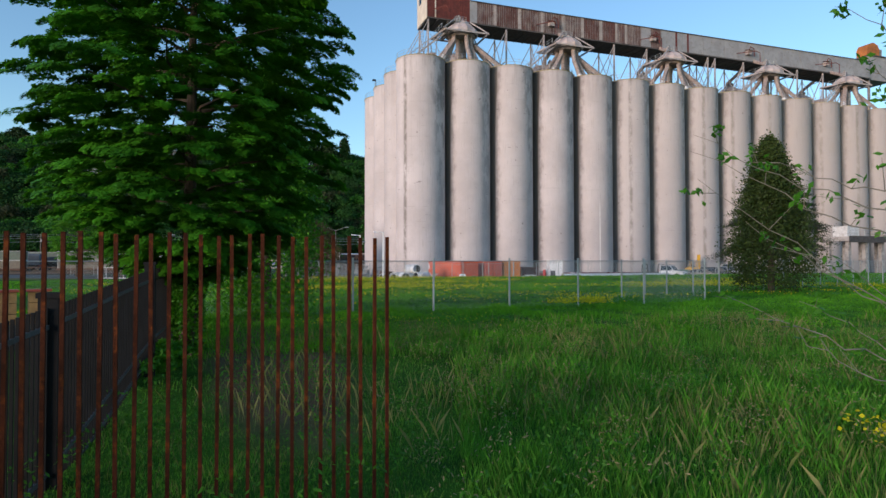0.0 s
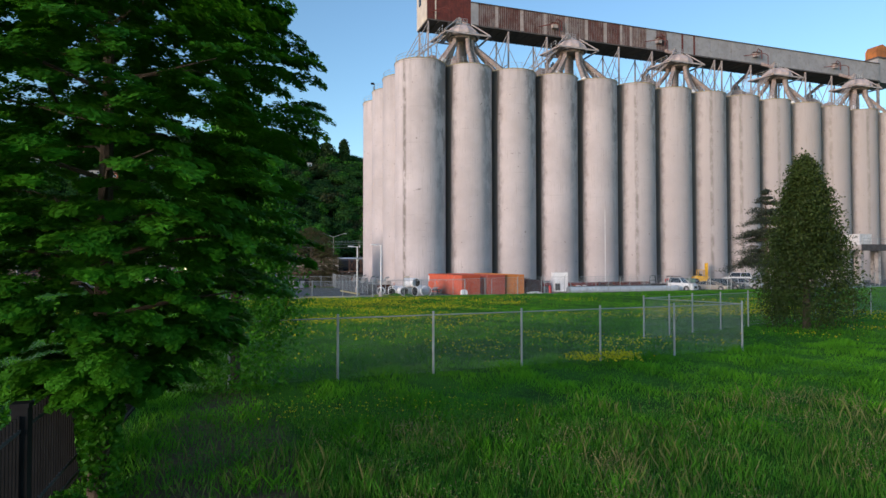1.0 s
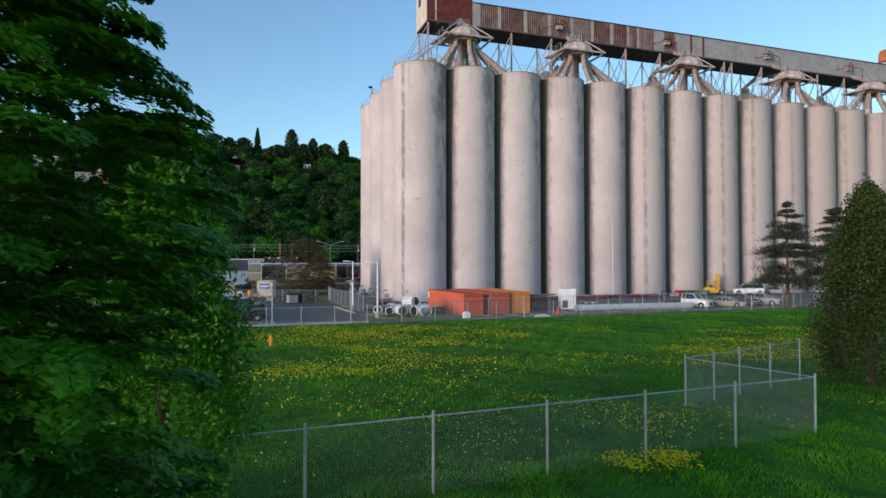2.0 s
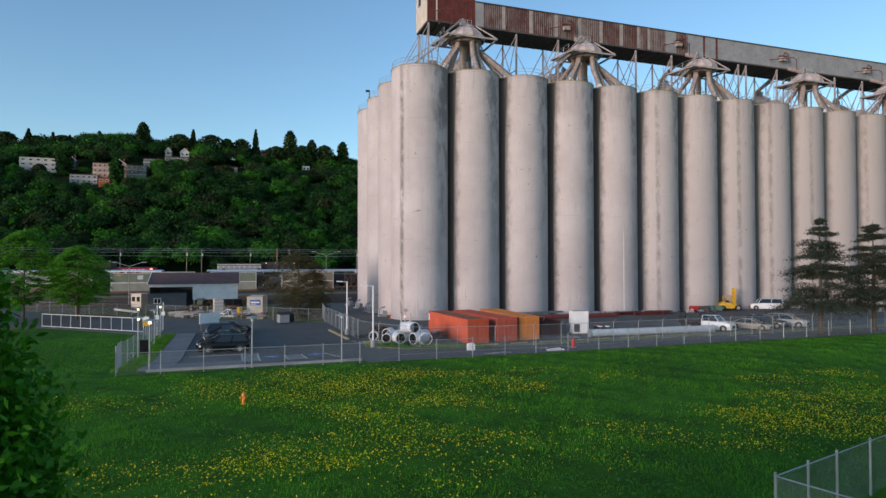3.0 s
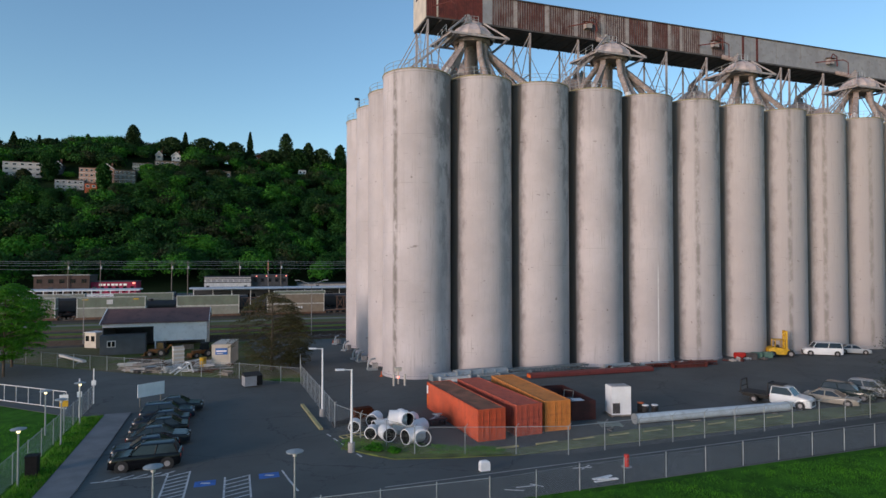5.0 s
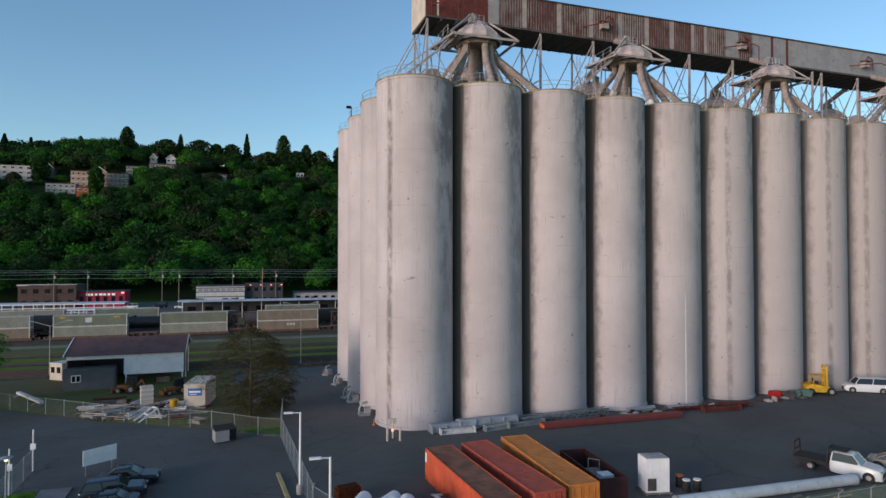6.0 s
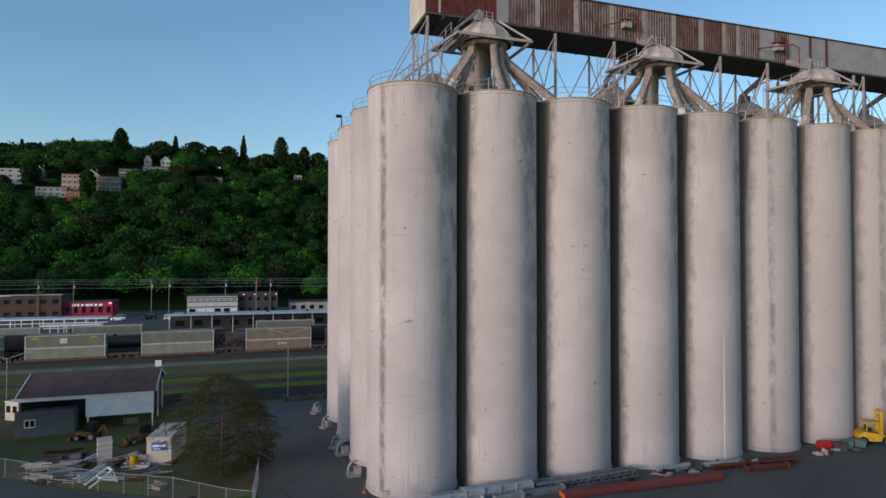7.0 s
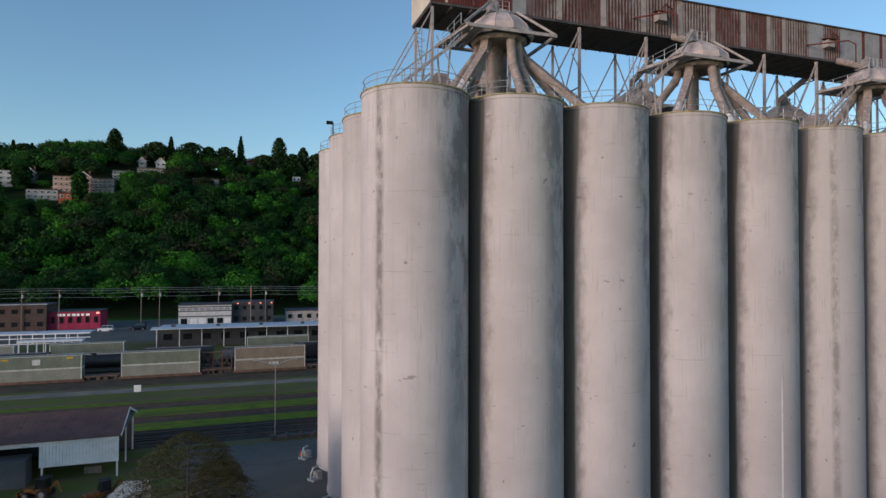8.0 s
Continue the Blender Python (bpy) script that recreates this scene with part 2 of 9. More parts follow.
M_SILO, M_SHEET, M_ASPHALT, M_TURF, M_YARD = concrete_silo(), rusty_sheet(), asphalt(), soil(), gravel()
M_CONC = plain("weathered_concrete", (0.40, 0.37, 0.35), 0.88, 0, 0.3, 0.8, 18, 0.3, (0.13, 0.11, 0.10))
M_KERB = plain("kerb_concrete", (0.34, 0.335, 0.32), 0.9, 0, 0.2, 0.7, 20, 0.3)
M_WALKWAY = plain("walkway_concrete", (0.175, 0.177, 0.180), 0.9, 0, 0.2, 0.5, 20, 0.3)
M_STEEL = plain("weathered_steel", (0.30, 0.28, 0.275), 0.7, 0.0, 0.3, 1.2, 15, 0.2, (0.15, 0.07, 0.045))
M_DARKSTEEL = plain("dark_steel", (0.07, 0.065, 0.065), 0.7, 0.0, 0.35, 1.5, 15, 0.2, (0.10, 0.05, 0.035))
M_GALV = plain("galvanised_steel", (0.34, 0.37, 0.38), 0.5, 0.35, 0.15, 2.0, 30, 0.1)
M_YRIM = plain("rim_steel", (0.34, 0.30, 0.16), 0.75, 0, 0.3, 2.0, 20, 0.2, (0.13, 0.08, 0.05))
M_SPOUT = plain("worn_spout_steel", (0.29, 0.238, 0.222), 0.8, 0, 0.28, 0.9, 15, 0.2, (0.46, 0.42, 0.41))
M_POST = plain("pale_worn_steel", (0.36, 0.33, 0.325), 0.75, 0, 0.2, 0.8, 15, 0.15, (0.17, 0.10, 0.08))
M_STRIP = plain("pale_wall_strip", (0.34, 0.305, 0.29), 0.75, 0, 0.16, 0.7, 14, 0.15, (0.22, 0.15, 0.13))
M_DOME = plain("rust_stained_sheet", (0.47, 0.40, 0.38), 0.78, 0, 0.22, 0.7, 14, 0.2, (0.24, 0.13, 0.10))
M_GREY = plain("grey_panel", (0.29, 0.295, 0.31), 0.75, 0, 0.14, 0.5, 12, 0.15, (0.19, 0.165, 0.16))
M_CREAM = plain("cream_sheet", (0.56, 0.50, 0.42), 0.75, 0, 0.15, 0.6, 15, 0.15)
M_DARKRED = plain("dark_red_sheet", (0.12, 0.026, 0.020), 0.75, 0, 0.35, 1.2, 15, 0.2, (0.08, 0.02, 0.016))
M_WHITE = plain("white_paint", (0.80, 0.80, 0.80), 0.55, 0, 0.08, 1.0, 20, 0.08)
M_DIRTYWHITE = plain("dirty_white_paint", (0.60, 0.60, 0.60), 0.65, 0, 0.15, 1.0, 20, 0.1, (0.36, 0.33, 0.30))
M_BLACK = plain("black_rubber", (0.018, 0.018, 0.018), 0.8, 0, 0.2, 3, 40, 0.2)
M_GLASS = plain("dark_glass", (0.012, 0.014, 0.017), 0.10, 0, 0.1, 1, 5, 0.0, None, 0.6)
M_TRUNK = plain("bark", (0.085, 0.065, 0.048), 0.95, 0, 0.4, 4, 30, 0.9)
M_RUSTBAR = plain("rusty_bar", (0.060, 0.017, 0.008), 0.95, 0, 0.45, 3.5, 40, 0.5, (0.190, 0.050, 0.012), 0.12)
# rails: the black coating made greyer, sky light on them put into the colour
M_LITRAIL = plain("lit_black_rail", (0.050, 0.052, 0.056), 0.6, 0, 0.3, 3, 30, 0.15, (0.09, 0.09, 0.095), 0.3)
M_BLACKBAR = plain("black_coated_steel", (0.012, 0.012, 0.013), 0.7, 0, 0.3, 3, 30, 0.15, None, 0.15)
M_YELLOW = plain("yellow_paint", (0.62, 0.36, 0.02), 0.55, 0, 0.2, 1.5, 20, 0.1, (0.25, 0.13, 0.03))
M_RED = plain("red_paint", (0.45, 0.02, 0.015), 0.5, 0, 0.2, 2, 20, 0.1)
M_ORANGE = plain("orange_paint", (0.70, 0.13, 0.02), 0.55, 0, 0.2, 2, 20, 0.1)
M_WOOD = plain("wood", (0.55, 0.29, 0.11), 0.8, 0, 0.25, 3, 25, 0.3)
M_GREYWOOD = plain("grey_wood", (0.22, 0.19, 0.16), 0.9, 0, 0.3, 3, 25, 0.3)
M_LEAF = leafy("tree_leaf", (0.014, 0.080, 0.004), (0.080, 0.305, 0.013), thin=0.27, scale=0.9, own=0.35)
M_CONIFER = leafy("conifer_leaf", (0.023, 0.042, 0.009), (0.064, 0.098, 0.020), thin=0.2)
M_DEODAR = leafy("cedar_leaf", (0.026, 0.036, 0.026), (0.06, 0.076, 0.05), thin=0.15)
M_BLADE = leafy("grass_blade", (0.046, 0.170, 0.013), (0.120, 0.360, 0.028), 0.8, 0.35, 0.7, 0.40, (0.190, 0.215, 0.060))
M_SWARD = leafy("meadow_blade", (0.036, 0.152, 0.007), (0.140, 0.420, 0.016), 0.75, 0.3, 0.55, 0.35)
M_LAWN = leafy("lawn_blade", (0.038, 0.16, 0.012), (0.075, 0.27, 0.02), 0.7, 0.3, 0.2, 0.4)
M_FLOWER = leafy("yellow_petal", (0.50, 0.44, 0.01), (0.72, 0.64, 0.02), 0.7, 0.3)
M_WOODS = leafy("hill_leaf_dark", (0.009, 0.036, 0.008), (0.020, 0.076, 0.013), 0.8, 0.2, 0.06, 0.25)
M_WOODS2 = leafy("hill_leaf_mid", (0.013, 0.056, 0.009), (0.032, 0.115, 0.016), 0.8, 0.2, 0.06, 0.25)
M_WOODS3 = leafy("hill_leaf_fresh", (0.026, 0.120, 0.009), (0.056, 0.215, 0.018), 0.8, 0.2, 0.06, 0.25)
M_WOODS4 = leafy("hill_leaf_olive", (0.024, 0.034, 0.014), (0.050, 0.066, 0.024), 0.8, 0.2, 0.06, 0.25)
M_POPLAR = leafy("dark_crown_leaf", (0.011, 0.030, 0.010), (0.028, 0.066, 0.018), 0.8, 0.15, 0.1)
M_LIME = leafy("spring_leaf", (0.026, 0.11, 0.008), (0.075, 0.25, 0.02))
M_SEED = leafy("tan_seed_head", (0.16, 0.14, 0.06), (0.36, 0.30, 0.17), 0.9, 0.3)
M_MAPLE = leafy("maple_leaf", (0.040, 0.150, 0.008), (0.110, 0.320, 0.022))
M_BROWNLEAF = leafy("brown_green_leaf", (0.036, 0.037, 0.014), (0.090, 0.084, 0.030), thin=0.25)
M_STALK = leafy("seed_stalk", (0.10, 0.15, 0.030), (0.27, 0.26, 0.10), 0.85, 0.3)


# ---- mesh helpers ----
class Build:
    """Collects vertices and faces of one mesh."""
    def __init__(self):
        self.v, self.f = [], []

    def add(self, vs, fs):
        n = len(self.v)
        self.v += [tuple(p) for p in vs]
        self.f += [tuple(i + n for i in f) for f in fs]
        return self

    def box(self, x0, y0, z0, x1, y1, z1, m=None):
        vs = [(x, y, z) for z in (z0, z1) for x, y in ((x0, y0), (x1, y0), (x1, y1), (x0, y1))]
        if m is not None:
            vs = [m @ Vector(p) for p in vs]
        return self.add(vs, [(3, 2, 1, 0), (4, 5, 6, 7), (0, 1, 5, 4), (1, 2, 6, 5), (2, 3, 7, 6), (3, 0, 4, 7)])

    def cyl(self, a, b, r0, r1=None, n=8, caps=True):
        a, b = Vector(a), Vector(b)
        r1 = r0 if r1 is None else r1
        d = (b - a).normalized()
        s = d.cross(Vector((0, 0, 1)) if abs(d.z) < 0.95 else Vector((0, 1, 0))).normalized()
        u = s.cross(d)
        vs = []
        for p, r in ((a, r0), (b, r1)):
            for k in range(n):
                w = 2 * math.pi * k / n
                vs.append(p + r * (math.cos(w) * s + math.sin(w) * u))
        fs = [(k, (k + 1) % n, n + (k + 1) % n, n + k) for k in range(n)]
        if caps:
            fs += [tuple(reversed(range(n))), tuple(range(n, 2 * n))]
        return self.add(vs, fs)

    def beam(self, a, b, w, h=None):
        a, b = Vector(a), Vector(b)
        d = b - a
        m = Matrix.Translation((a + b) / 2) @ d.to_track_quat("Y", "Z").to_matrix().to_4x4()
        h = w if h is None else h
        return self.box(-w / 2, -d.length / 2, -h / 2, w / 2, d.length / 2, h / 2, m)

    def lathe(self, prof, n=24, c=(0, 0, 0), closed=False):
        vs = [(c[0] + r * math.cos(2 * math.pi * k / n), c[1] + r * math.sin(2 * math.pi * k / n), c[2] + z) for r, z in prof for k in range(n)]
        fs = [(i * n + k, i * n + (k + 1) % n, (i + 1) * n + (k + 1) % n, (i + 1) * n + k) for i in range(len(prof) - 1) for k in range(n)]
        if closed:
            fs += [tuple(reversed(range(n))), tuple(range((len(prof) - 1) * n, len(prof) * n))]
        return self.add(vs, fs)

    def loft(self, rings, caps=True):
        n = len(rings[0])
        vs = [p for ring in rings for p in ring]
        fs = [(i * n + k, i * n + (k + 1) % n, (i + 1) * n + (k + 1) % n, (i + 1) * n + k) for i in range(len(rings) - 1) for k in range(n)]
        if caps:
            fs += [tuple(reversed(range(n))), tuple(range((len(rings) - 1) * n, len(rings) * n))]
        return self.add(vs, fs)

    def prism(self, outline, y0, y1):
        """An outline in x and z, drawn out along y."""
        return self.loft([[(x, y0, z) for x, z in outline], [(x, y1, z) for x, z in outline]])

    def tube(self, pts, r, n=8):
        pts = [Vector(p) for p in pts]
        rings = []
        whole = sum((abs((q - p).z) for p, q in zip(pts, pts[1:])), 0.0) / max(1e-6, sum((q - p).length for p, q in zip(pts, pts[1:])))
        ref = Vector((0.12, 1, 0)) if whole > 0.6 else Vector((0.02, 0.01, 1))
        for i, p in enumerate(pts):
            d = (pts[min(i + 1, len(pts) - 1)] - pts[max(i - 1, 0)]).normalized()
            s = d.cross(ref).normalized()
            u = s.cross(d)
            rings.append([p + r * (math.cos(2 * math.pi * k / n) * s + math.sin(2 * math.pi * k / n) * u) for k in range(n)])
        return self.loft(rings)

    def mesh(self, name, mat, smooth=False):
        me = bpy.data.meshes.new(name)
        me.from_pydata(self.v, [], self.f)
        me.materials.append(mat)
        if smooth:
            me.polygons.foreach_set("use_smooth", [True] * len(me.polygons))
            me.set_sharp_from_angle(angle=radians(38))
        me.update()
        return me


def part(name, b, mat, parent, label="", smooth=False):
    ob = new(name, b.mesh(name, mat, smooth))
    ob.parent = parent
    return tagged(ob, label)


def single(name, b, mat, label, category, group="", kind="", smooth=False, at=None):
    ob = new(name, b.mesh(name, mat, smooth))
    if at is not None:
        ob.matrix_basis = at
    return tagged(ob, label, category, group, kind)


def thing(name, m, label, category, group=""):
    ob = new(name)
    ob.empty_display_size = 0.2
    ob.matrix_basis = m
    return tagged(ob, label, category, group)


def swarm(name, corners, mat, parent=None, label="", category="", kind=""):
    """Many small leaves or blades in one mesh: corners is an array of leaves x corners x 3."""
    k, c = corners.shape[:2]
    me = bpy.data.meshes.new(name)
    me.vertices.add(k * c)
    me.vertices.foreach_set("co", corners.astype(np.float32).ravel())
    me.loops.add(k * c)
    me.loops.foreach_set("vertex_index", np.arange(k * c, dtype=np.int32))
    me.polygons.add(k)
    me.polygons.foreach_set("loop_start", np.arange(0, k * c, c, dtype=np.int32))
    me.update(calc_edges=True)
    me.materials.append(mat)
    ob = new(name, me)
    ob.parent = parent
    return tagged(ob, label, category, "", kind)


def leaves_at(rng, centre, size, aspect=0.55, flat=0.5, facing=None):
    """Diamond leaves at the given centres; flat: 1 lies level, 0 turns any way; facing: outward ways they lean to."""
    k = len(centre)
    nrm = rng.normal(size=(k, 3)) * (1 - flat)
    nrm[:, 2] += flat * 1.2 + 0.05
    if facing is not None:
        nrm += facing
    nrm /= np.linalg.norm(nrm, axis=1)[:, None]
    d = rng.normal(size=(k, 3))
    d -= (d * nrm).sum(1)[:, None] * nrm
    d /= np.linalg.norm(d, axis=1)[:, None]
    s = np.cross(nrm, d)
    size = (np.asarray(size) * rng.uniform(0.7, 1.3, k))[:, None]
    return np.stack([centre - d * size / 2, centre + s * size * aspect / 2 - d * size * 0.05, centre + d * size / 2, centre - s * size * aspect / 2 - d * size * 0.05], 1)


def smooth01(a, b, v):
    k = np.clip((np.asarray(v, float) - a) / (b - a), 0, 1)
    return k * k * (3 - 2 * k)


def hill(x, y):
    """The wooded hillside behind the rail yard."""
    x, y = np.asarray(x, float), np.asarray(y, float)
    foot = 238 + 10 * np.sin(x * 0.013 + 1.0) + 7 * np.sin(x * 0.031)
    top = 88 + 7 * np.sin(x * 0.011 + 2.2) + 3 * np.sin(x * 0.043)
    return top * smooth01(foot, foot + 190, y) + 6 * smooth01(430, 700, y)


def ground_z(x, y):
    low = 0.35 + 0.35 * smooth01(-96, -86, y) + 0.25 * smooth01(-60, -47, y) - 0.95 * smooth01(-46, -30, y)
    return low + hill(x, y)


def gz(x, y):
    return float(ground_z(x, y))


YLINES = sorted(set(list(np.arange(-104, -28, 1.0)) + [-400, -250, -180, -140, -120, -110] + list(np.arange(-28, 230, 12.0)) + list(np.arange(230, 480, 10.0)) + [520, 600, 750, 1000, 1500, 2500, 4500]))


def sheet(name, x0, x1, y0, y1, lift, mat, label, category, nx=1):
    """A piece of paving that follows the ground, with a real edge."""
    ys = [y0] + [y for y in YLINES if y0 < y < y1] + [y1]
    xs = np.linspace(x0, x1, nx + 1)
    b = Build()
    rings = []
    for y in ys:
        z = gz(0.0, y)
        rings.append([(x, y, z + lift) for x in xs] + [(x, y, z - 0.05) for x in xs[::-1]])
    b.loft(rings)
    return tagged(new(name, b.mesh(name, mat)), label, category, "", "structure")


# ---- ground ----
xs = sorted(set(list(np.arange(-80, 100, 6.0)) + list(np.arange(-420, 520, 14.0)) + [-4000, -2000, -1000, -700, -550, 650, 900, 1500, 3000]))
gx, gy = np.meshgrid(xs, YLINES)
gzz = ground_z(gx, gy)
b = Build()
nx, ny = len(xs), len(YLINES)
b.v = list(zip(gx.ravel().tolist(), gy.ravel().tolist(), gzz.ravel().tolist()))
b.f = [(j * nx + i, j * nx + i + 1, (j + 1) * nx + i + 1, (j + 1) * nx + i) for j in range(ny - 1) for i in range(nx - 1)]
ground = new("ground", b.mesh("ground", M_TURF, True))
tagged(ground, "uneven green turf reaching to the wooded hill", "ground", "", "structure")


# ---- paving, kerbs and markings ----
def slab(name, outline, z0, z1, mat, label, category):
    b = Build()
    b.loft([[(x, y, z0) for x, y in outline], [(x, y, z1) for x, y in outline]])
    return tagged(new(name, b.mesh(name, mat)), label, category, "", "structure")


slab("rail_yard_ground", [(-420, 2), (330, 2), (330, 236), (-420, 236)], -0.1, 0.015, M_YARD, "gravel and thin grass between the rail tracks", "ground")
slab("street", [(-420, 158), (330, 158), (330, 232), (-420, 232)], -0.1, 0.03, M_ASPHALT, "dark asphalt street behind the rail yard", "road")
slab("road", [(-14.4, -30), (-14.4, -1.6), (-21.8, 3.2), (-33.6, 10.4), (-43, 17.8), (-62, 33), (-90, 55), (-90, 32), (-50, 1.5), (-36.6, -11), (-34, -11), (-34, -30)], -0.1, 0.035, M_ASPHALT, "dark worn asphalt access road", "road")
sheet("pavement", -34.0, -14.4, -41.9, -30.0, 0.035, M_ASPHALT, "dark asphalt of the parking lot", "parking lot")
slab("yard_pavement", [(-14.396, -30), (150, -30), (150, 38.9), (-20.4, 38.9), (-19.0, 20), (-14.396, 5)], -0.1, 0.036, M_ASPHALT, "dark asphalt of the silo yard", "yard")
sheet("yard_edge_pavement", -14.396, 150.0, -35.896, -30.0, 0.036, M_ASPHALT, "dark asphalt at the edge of the silo yard", "yard")
sheet("lane", -17.4, 150.0, -43.9, -35.9, 0.034, M_ASPHALT, "dark asphalt lane along the fence", "road")
sheet("lane_link", -17.4, -14.396, -35.9, -30.0, 0.033, M_ASPHALT, "dark asphalt joining the lane to the lot", "road")
sheet("walkway", -33.9, -31.7, -41.4, -11.2, 0.14, M_WALKWAY, "grey concrete walkway beside the parking lot", "pavement")
sheet("walkway_end", -31.698, -26.6, -41.4, -37.3, 0.14, M_WALKWAY, "grey concrete walkway at the end of the lot", "pavement")
sheet("kerb", -33.2, -17.6, -42.45, -41.85, 0.17, M_KERB, "pale concrete kerb along the grass", "kerb")


def strip(b, p, q, w, lift):
    """A painted line on the ground from p to q."""
    p, q = Vector((*p, 0)), Vector((*q, 0))
    s = (q - p).normalized().cross(Vector((0, 0, 1))) * w / 2
    k = max(1, int((q - p).length / 1.0))
    for i in range(k):
        a, c = p.lerp(q, i / k), p.lerp(q, (i + 1) / k)
        ring = [a + s, a - s, c - s, c + s]
        top = [(v.x, v.y, gz(v.x, v.y) + lift) for v in ring]
        b.loft([[(x, y, z - 0.02) for x, y, z in top], top])


M_LINE = plain("road_marking", (0.55, 0.55, 0.54), 0.8, 0, 0.25, 2.5, 25, 0.1, (0.16, 0.16, 0.16))
M_YLINE = plain("yellow_marking", (0.42, 0.36, 0.17), 0.8, 0, 0.25, 2.5, 25, 0.1, (0.16, 0.14, 0.08))
M_BLUE = plain("blue_marking", (0.03, 0.13, 0.42), 0.7, 0, 0.25, 3, 25, 0.1)


def hatch(x0, x1, y0, y1, n):
    m = new("parking_hatching")
    tagged(m, "white painted hatching between parking bays", "road marking", "bay hatchings")
    for k in range(n):
        b = Build()
        y = y0 + (y1 - y0) * k / n
        strip(b, (x0, y), (x1, y + (y1 - y0) / n * 0.9), 0.13, 0.045)
        part("stripe", b, M_LINE, m)
    for x in (x0, x1):
        b = Build()
        strip(b, (x, y0), (x, y1), 0.12, 0.046)
        part("border", b, M_LINE, m)


def verge(name, outline, label, mat):
    b = Build()
    b.loft([[(x, y, gz(x, y) - 0.05) for x, y in outline], [(x, y, gz(x, y) + 0.10) for x, y in outline]])
    return tagged(new(name, b.mesh(name, mat)), label, "verge", "", "structure")


M_VERGE = plain("green_verge", (0.125, 0.150, 0.035), 0.95, 0, 0.45, 0.7, 9, 0.8, (0.15, 0.115, 0.06))
M_GRAVELVERGE = plain("gravel_verge", (0.165, 0.180, 0.085), 0.95, 0, 0.35, 0.5, 9, 0.6, (0.23, 0.20, 0.145))
verge("verge", [(-14.5, -28.6), (-11.4, -32.6), (-7.2, -34.0), (-3.0, -35.0), (-3.0, -33.6), (-6.9, -31.9), (-10.3, -29.0), (-13.2, -25.2)], "rough green verge by the pipe pile", M_VERGE)
for x0 in range(-3, 62, 13):
    verge("verge", [(x0, -35.15), (x0 + 13, -35.15), (x0 + 13, -31.6), (x0, -31.6 if x0 > 0 else -33.6)], "rough gravelly verge along the inner fence", M_GRAVELVERGE)
single("lane_line", (lambda b: (strip(b, (-13.5, -38.9), (60.0, -37.6), 0.10, 0.046), b)[1])(Build()), M_KERB, "thin worn pale line along the lane", "road marking")


hatch(-26.6, -25.2, -37.4, -30.2, 9)
hatch(-22.9, -21.35, -37.6, -32.4, 6)
for bx, by in ((-24.1, -33.3), (-20.1, -33.1)):
    m = tagged(new("accessible_bay_mark"), "blue painted square with a white symbol", "road marking", "bay marks")
    b = Build()
    strip(b, (bx - 0.65, by), (bx + 0.65, by), 1.2, 0.045)
    part("blue_square", b, M_BLUE, m)
    b = Build()
    strip(b, (bx - 0.25, by + 0.15), (bx + 0.3, by - 0.1), 0.22, 0.055)
    part("symbol", b, M_LINE, m)
single("bay_line", (lambda b: (strip(b, (-19.2, -32.2), (-18.6, -37.4), 0.12, 0.045), b)[1])(Build()), M_LINE, "single white painted bay line", "road marking")
m = tagged(new("bay_end_hatching"), "white painted hatching beside the parked cars", "road marking")
for k in range(5):
    b = Build()
    strip(b, (-30.4 + k * 0.85, -30.4), (-29.6 + k * 0.85, -29.8), 0.12, 0.045)
    part("stripe", b, M_LINE, m)
b = Build()
strip(b, (-31.2, -30.5), (-26.7, -30.5), 0.12, 0.046)
part("edge_line", b, M_LINE, m)
# yellow wheel stops and edge lines along the lot
for p, q in (((-15.95, -13.3), (-15.3, -22.9)),):
    b = Build()
    b.beam((*p, 0.12), (*q, 0.12), 0.3, 0.2)
    single("yellow_kerb", b, M_YLINE, "worn yellow painted kerb beside the fence", "kerb")
for k in range(5):
    b = Build()
    strip(b, (-15.0 + k * 0.35, -24.2 - k * 1.5), (-14.8 + k * 0.35, -25.0 - k * 1.5), 0.12, 0.046)
    single("lane_dash", b, M_LINE, "short worn white lane dash", "road marking", "lane dashes")
for k in range(9):
    x = -2.4 + k * 3.4
    b = Build()
    b.box(-0.95, -0.09, 0, 0.95, 0.09, 0.14)
    single("wheel_stop", b, M_YLINE, "worn yellow concrete wheel stop", "wheel stop", "wheel stops", at=pose(x, -32.9 + 0.03 * k, gz(x, -32.9) + 0.03, 0, 0, 3))
b = Build()
b.lathe([(0.01, 0.0), (0.42, 0.0), (0.42, 0.012), (0.01, 0.014)], 18)
single("manhole_cover", b, M_DARKSTEEL, "dark round manhole cover in the asphalt", "manhole cover", at=pose(31.3, -15.4, 0.036))


# ---- the grain silos ----
PITCH, RAD, ROWSTEP, SILO_H = 8.79, 4.42, 9.2, 38.6


def make_silo():
    s = thing("grain_silo", pose(0, 0, 0), "tall off-white concrete grain silo streaked with brown stains", "silo", "grain silos")
    b = Build()
    b.lathe([(RAD + 0.10, -0.3), (RAD + 0.10, 0.35), (RAD, 0.42), (RAD, SILO_H - 0.32), (RAD + 0.05, SILO_H - 0.28), (RAD + 0.05, SILO_H)], 72)
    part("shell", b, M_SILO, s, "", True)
    b = Build()
    b.lathe([(RAD + 0.06, SILO_H - 0.02), (RAD + 0.13, SILO_H), (RAD + 0.13, SILO_H + 0.10), (RAD - 0.2, SILO_H + 0.12), (0.01, SILO_H + 0.35)], 72)
    part("roof_rim", b, M_YRIM, s, "weathered yellowish steel roof rim", True)
    return s


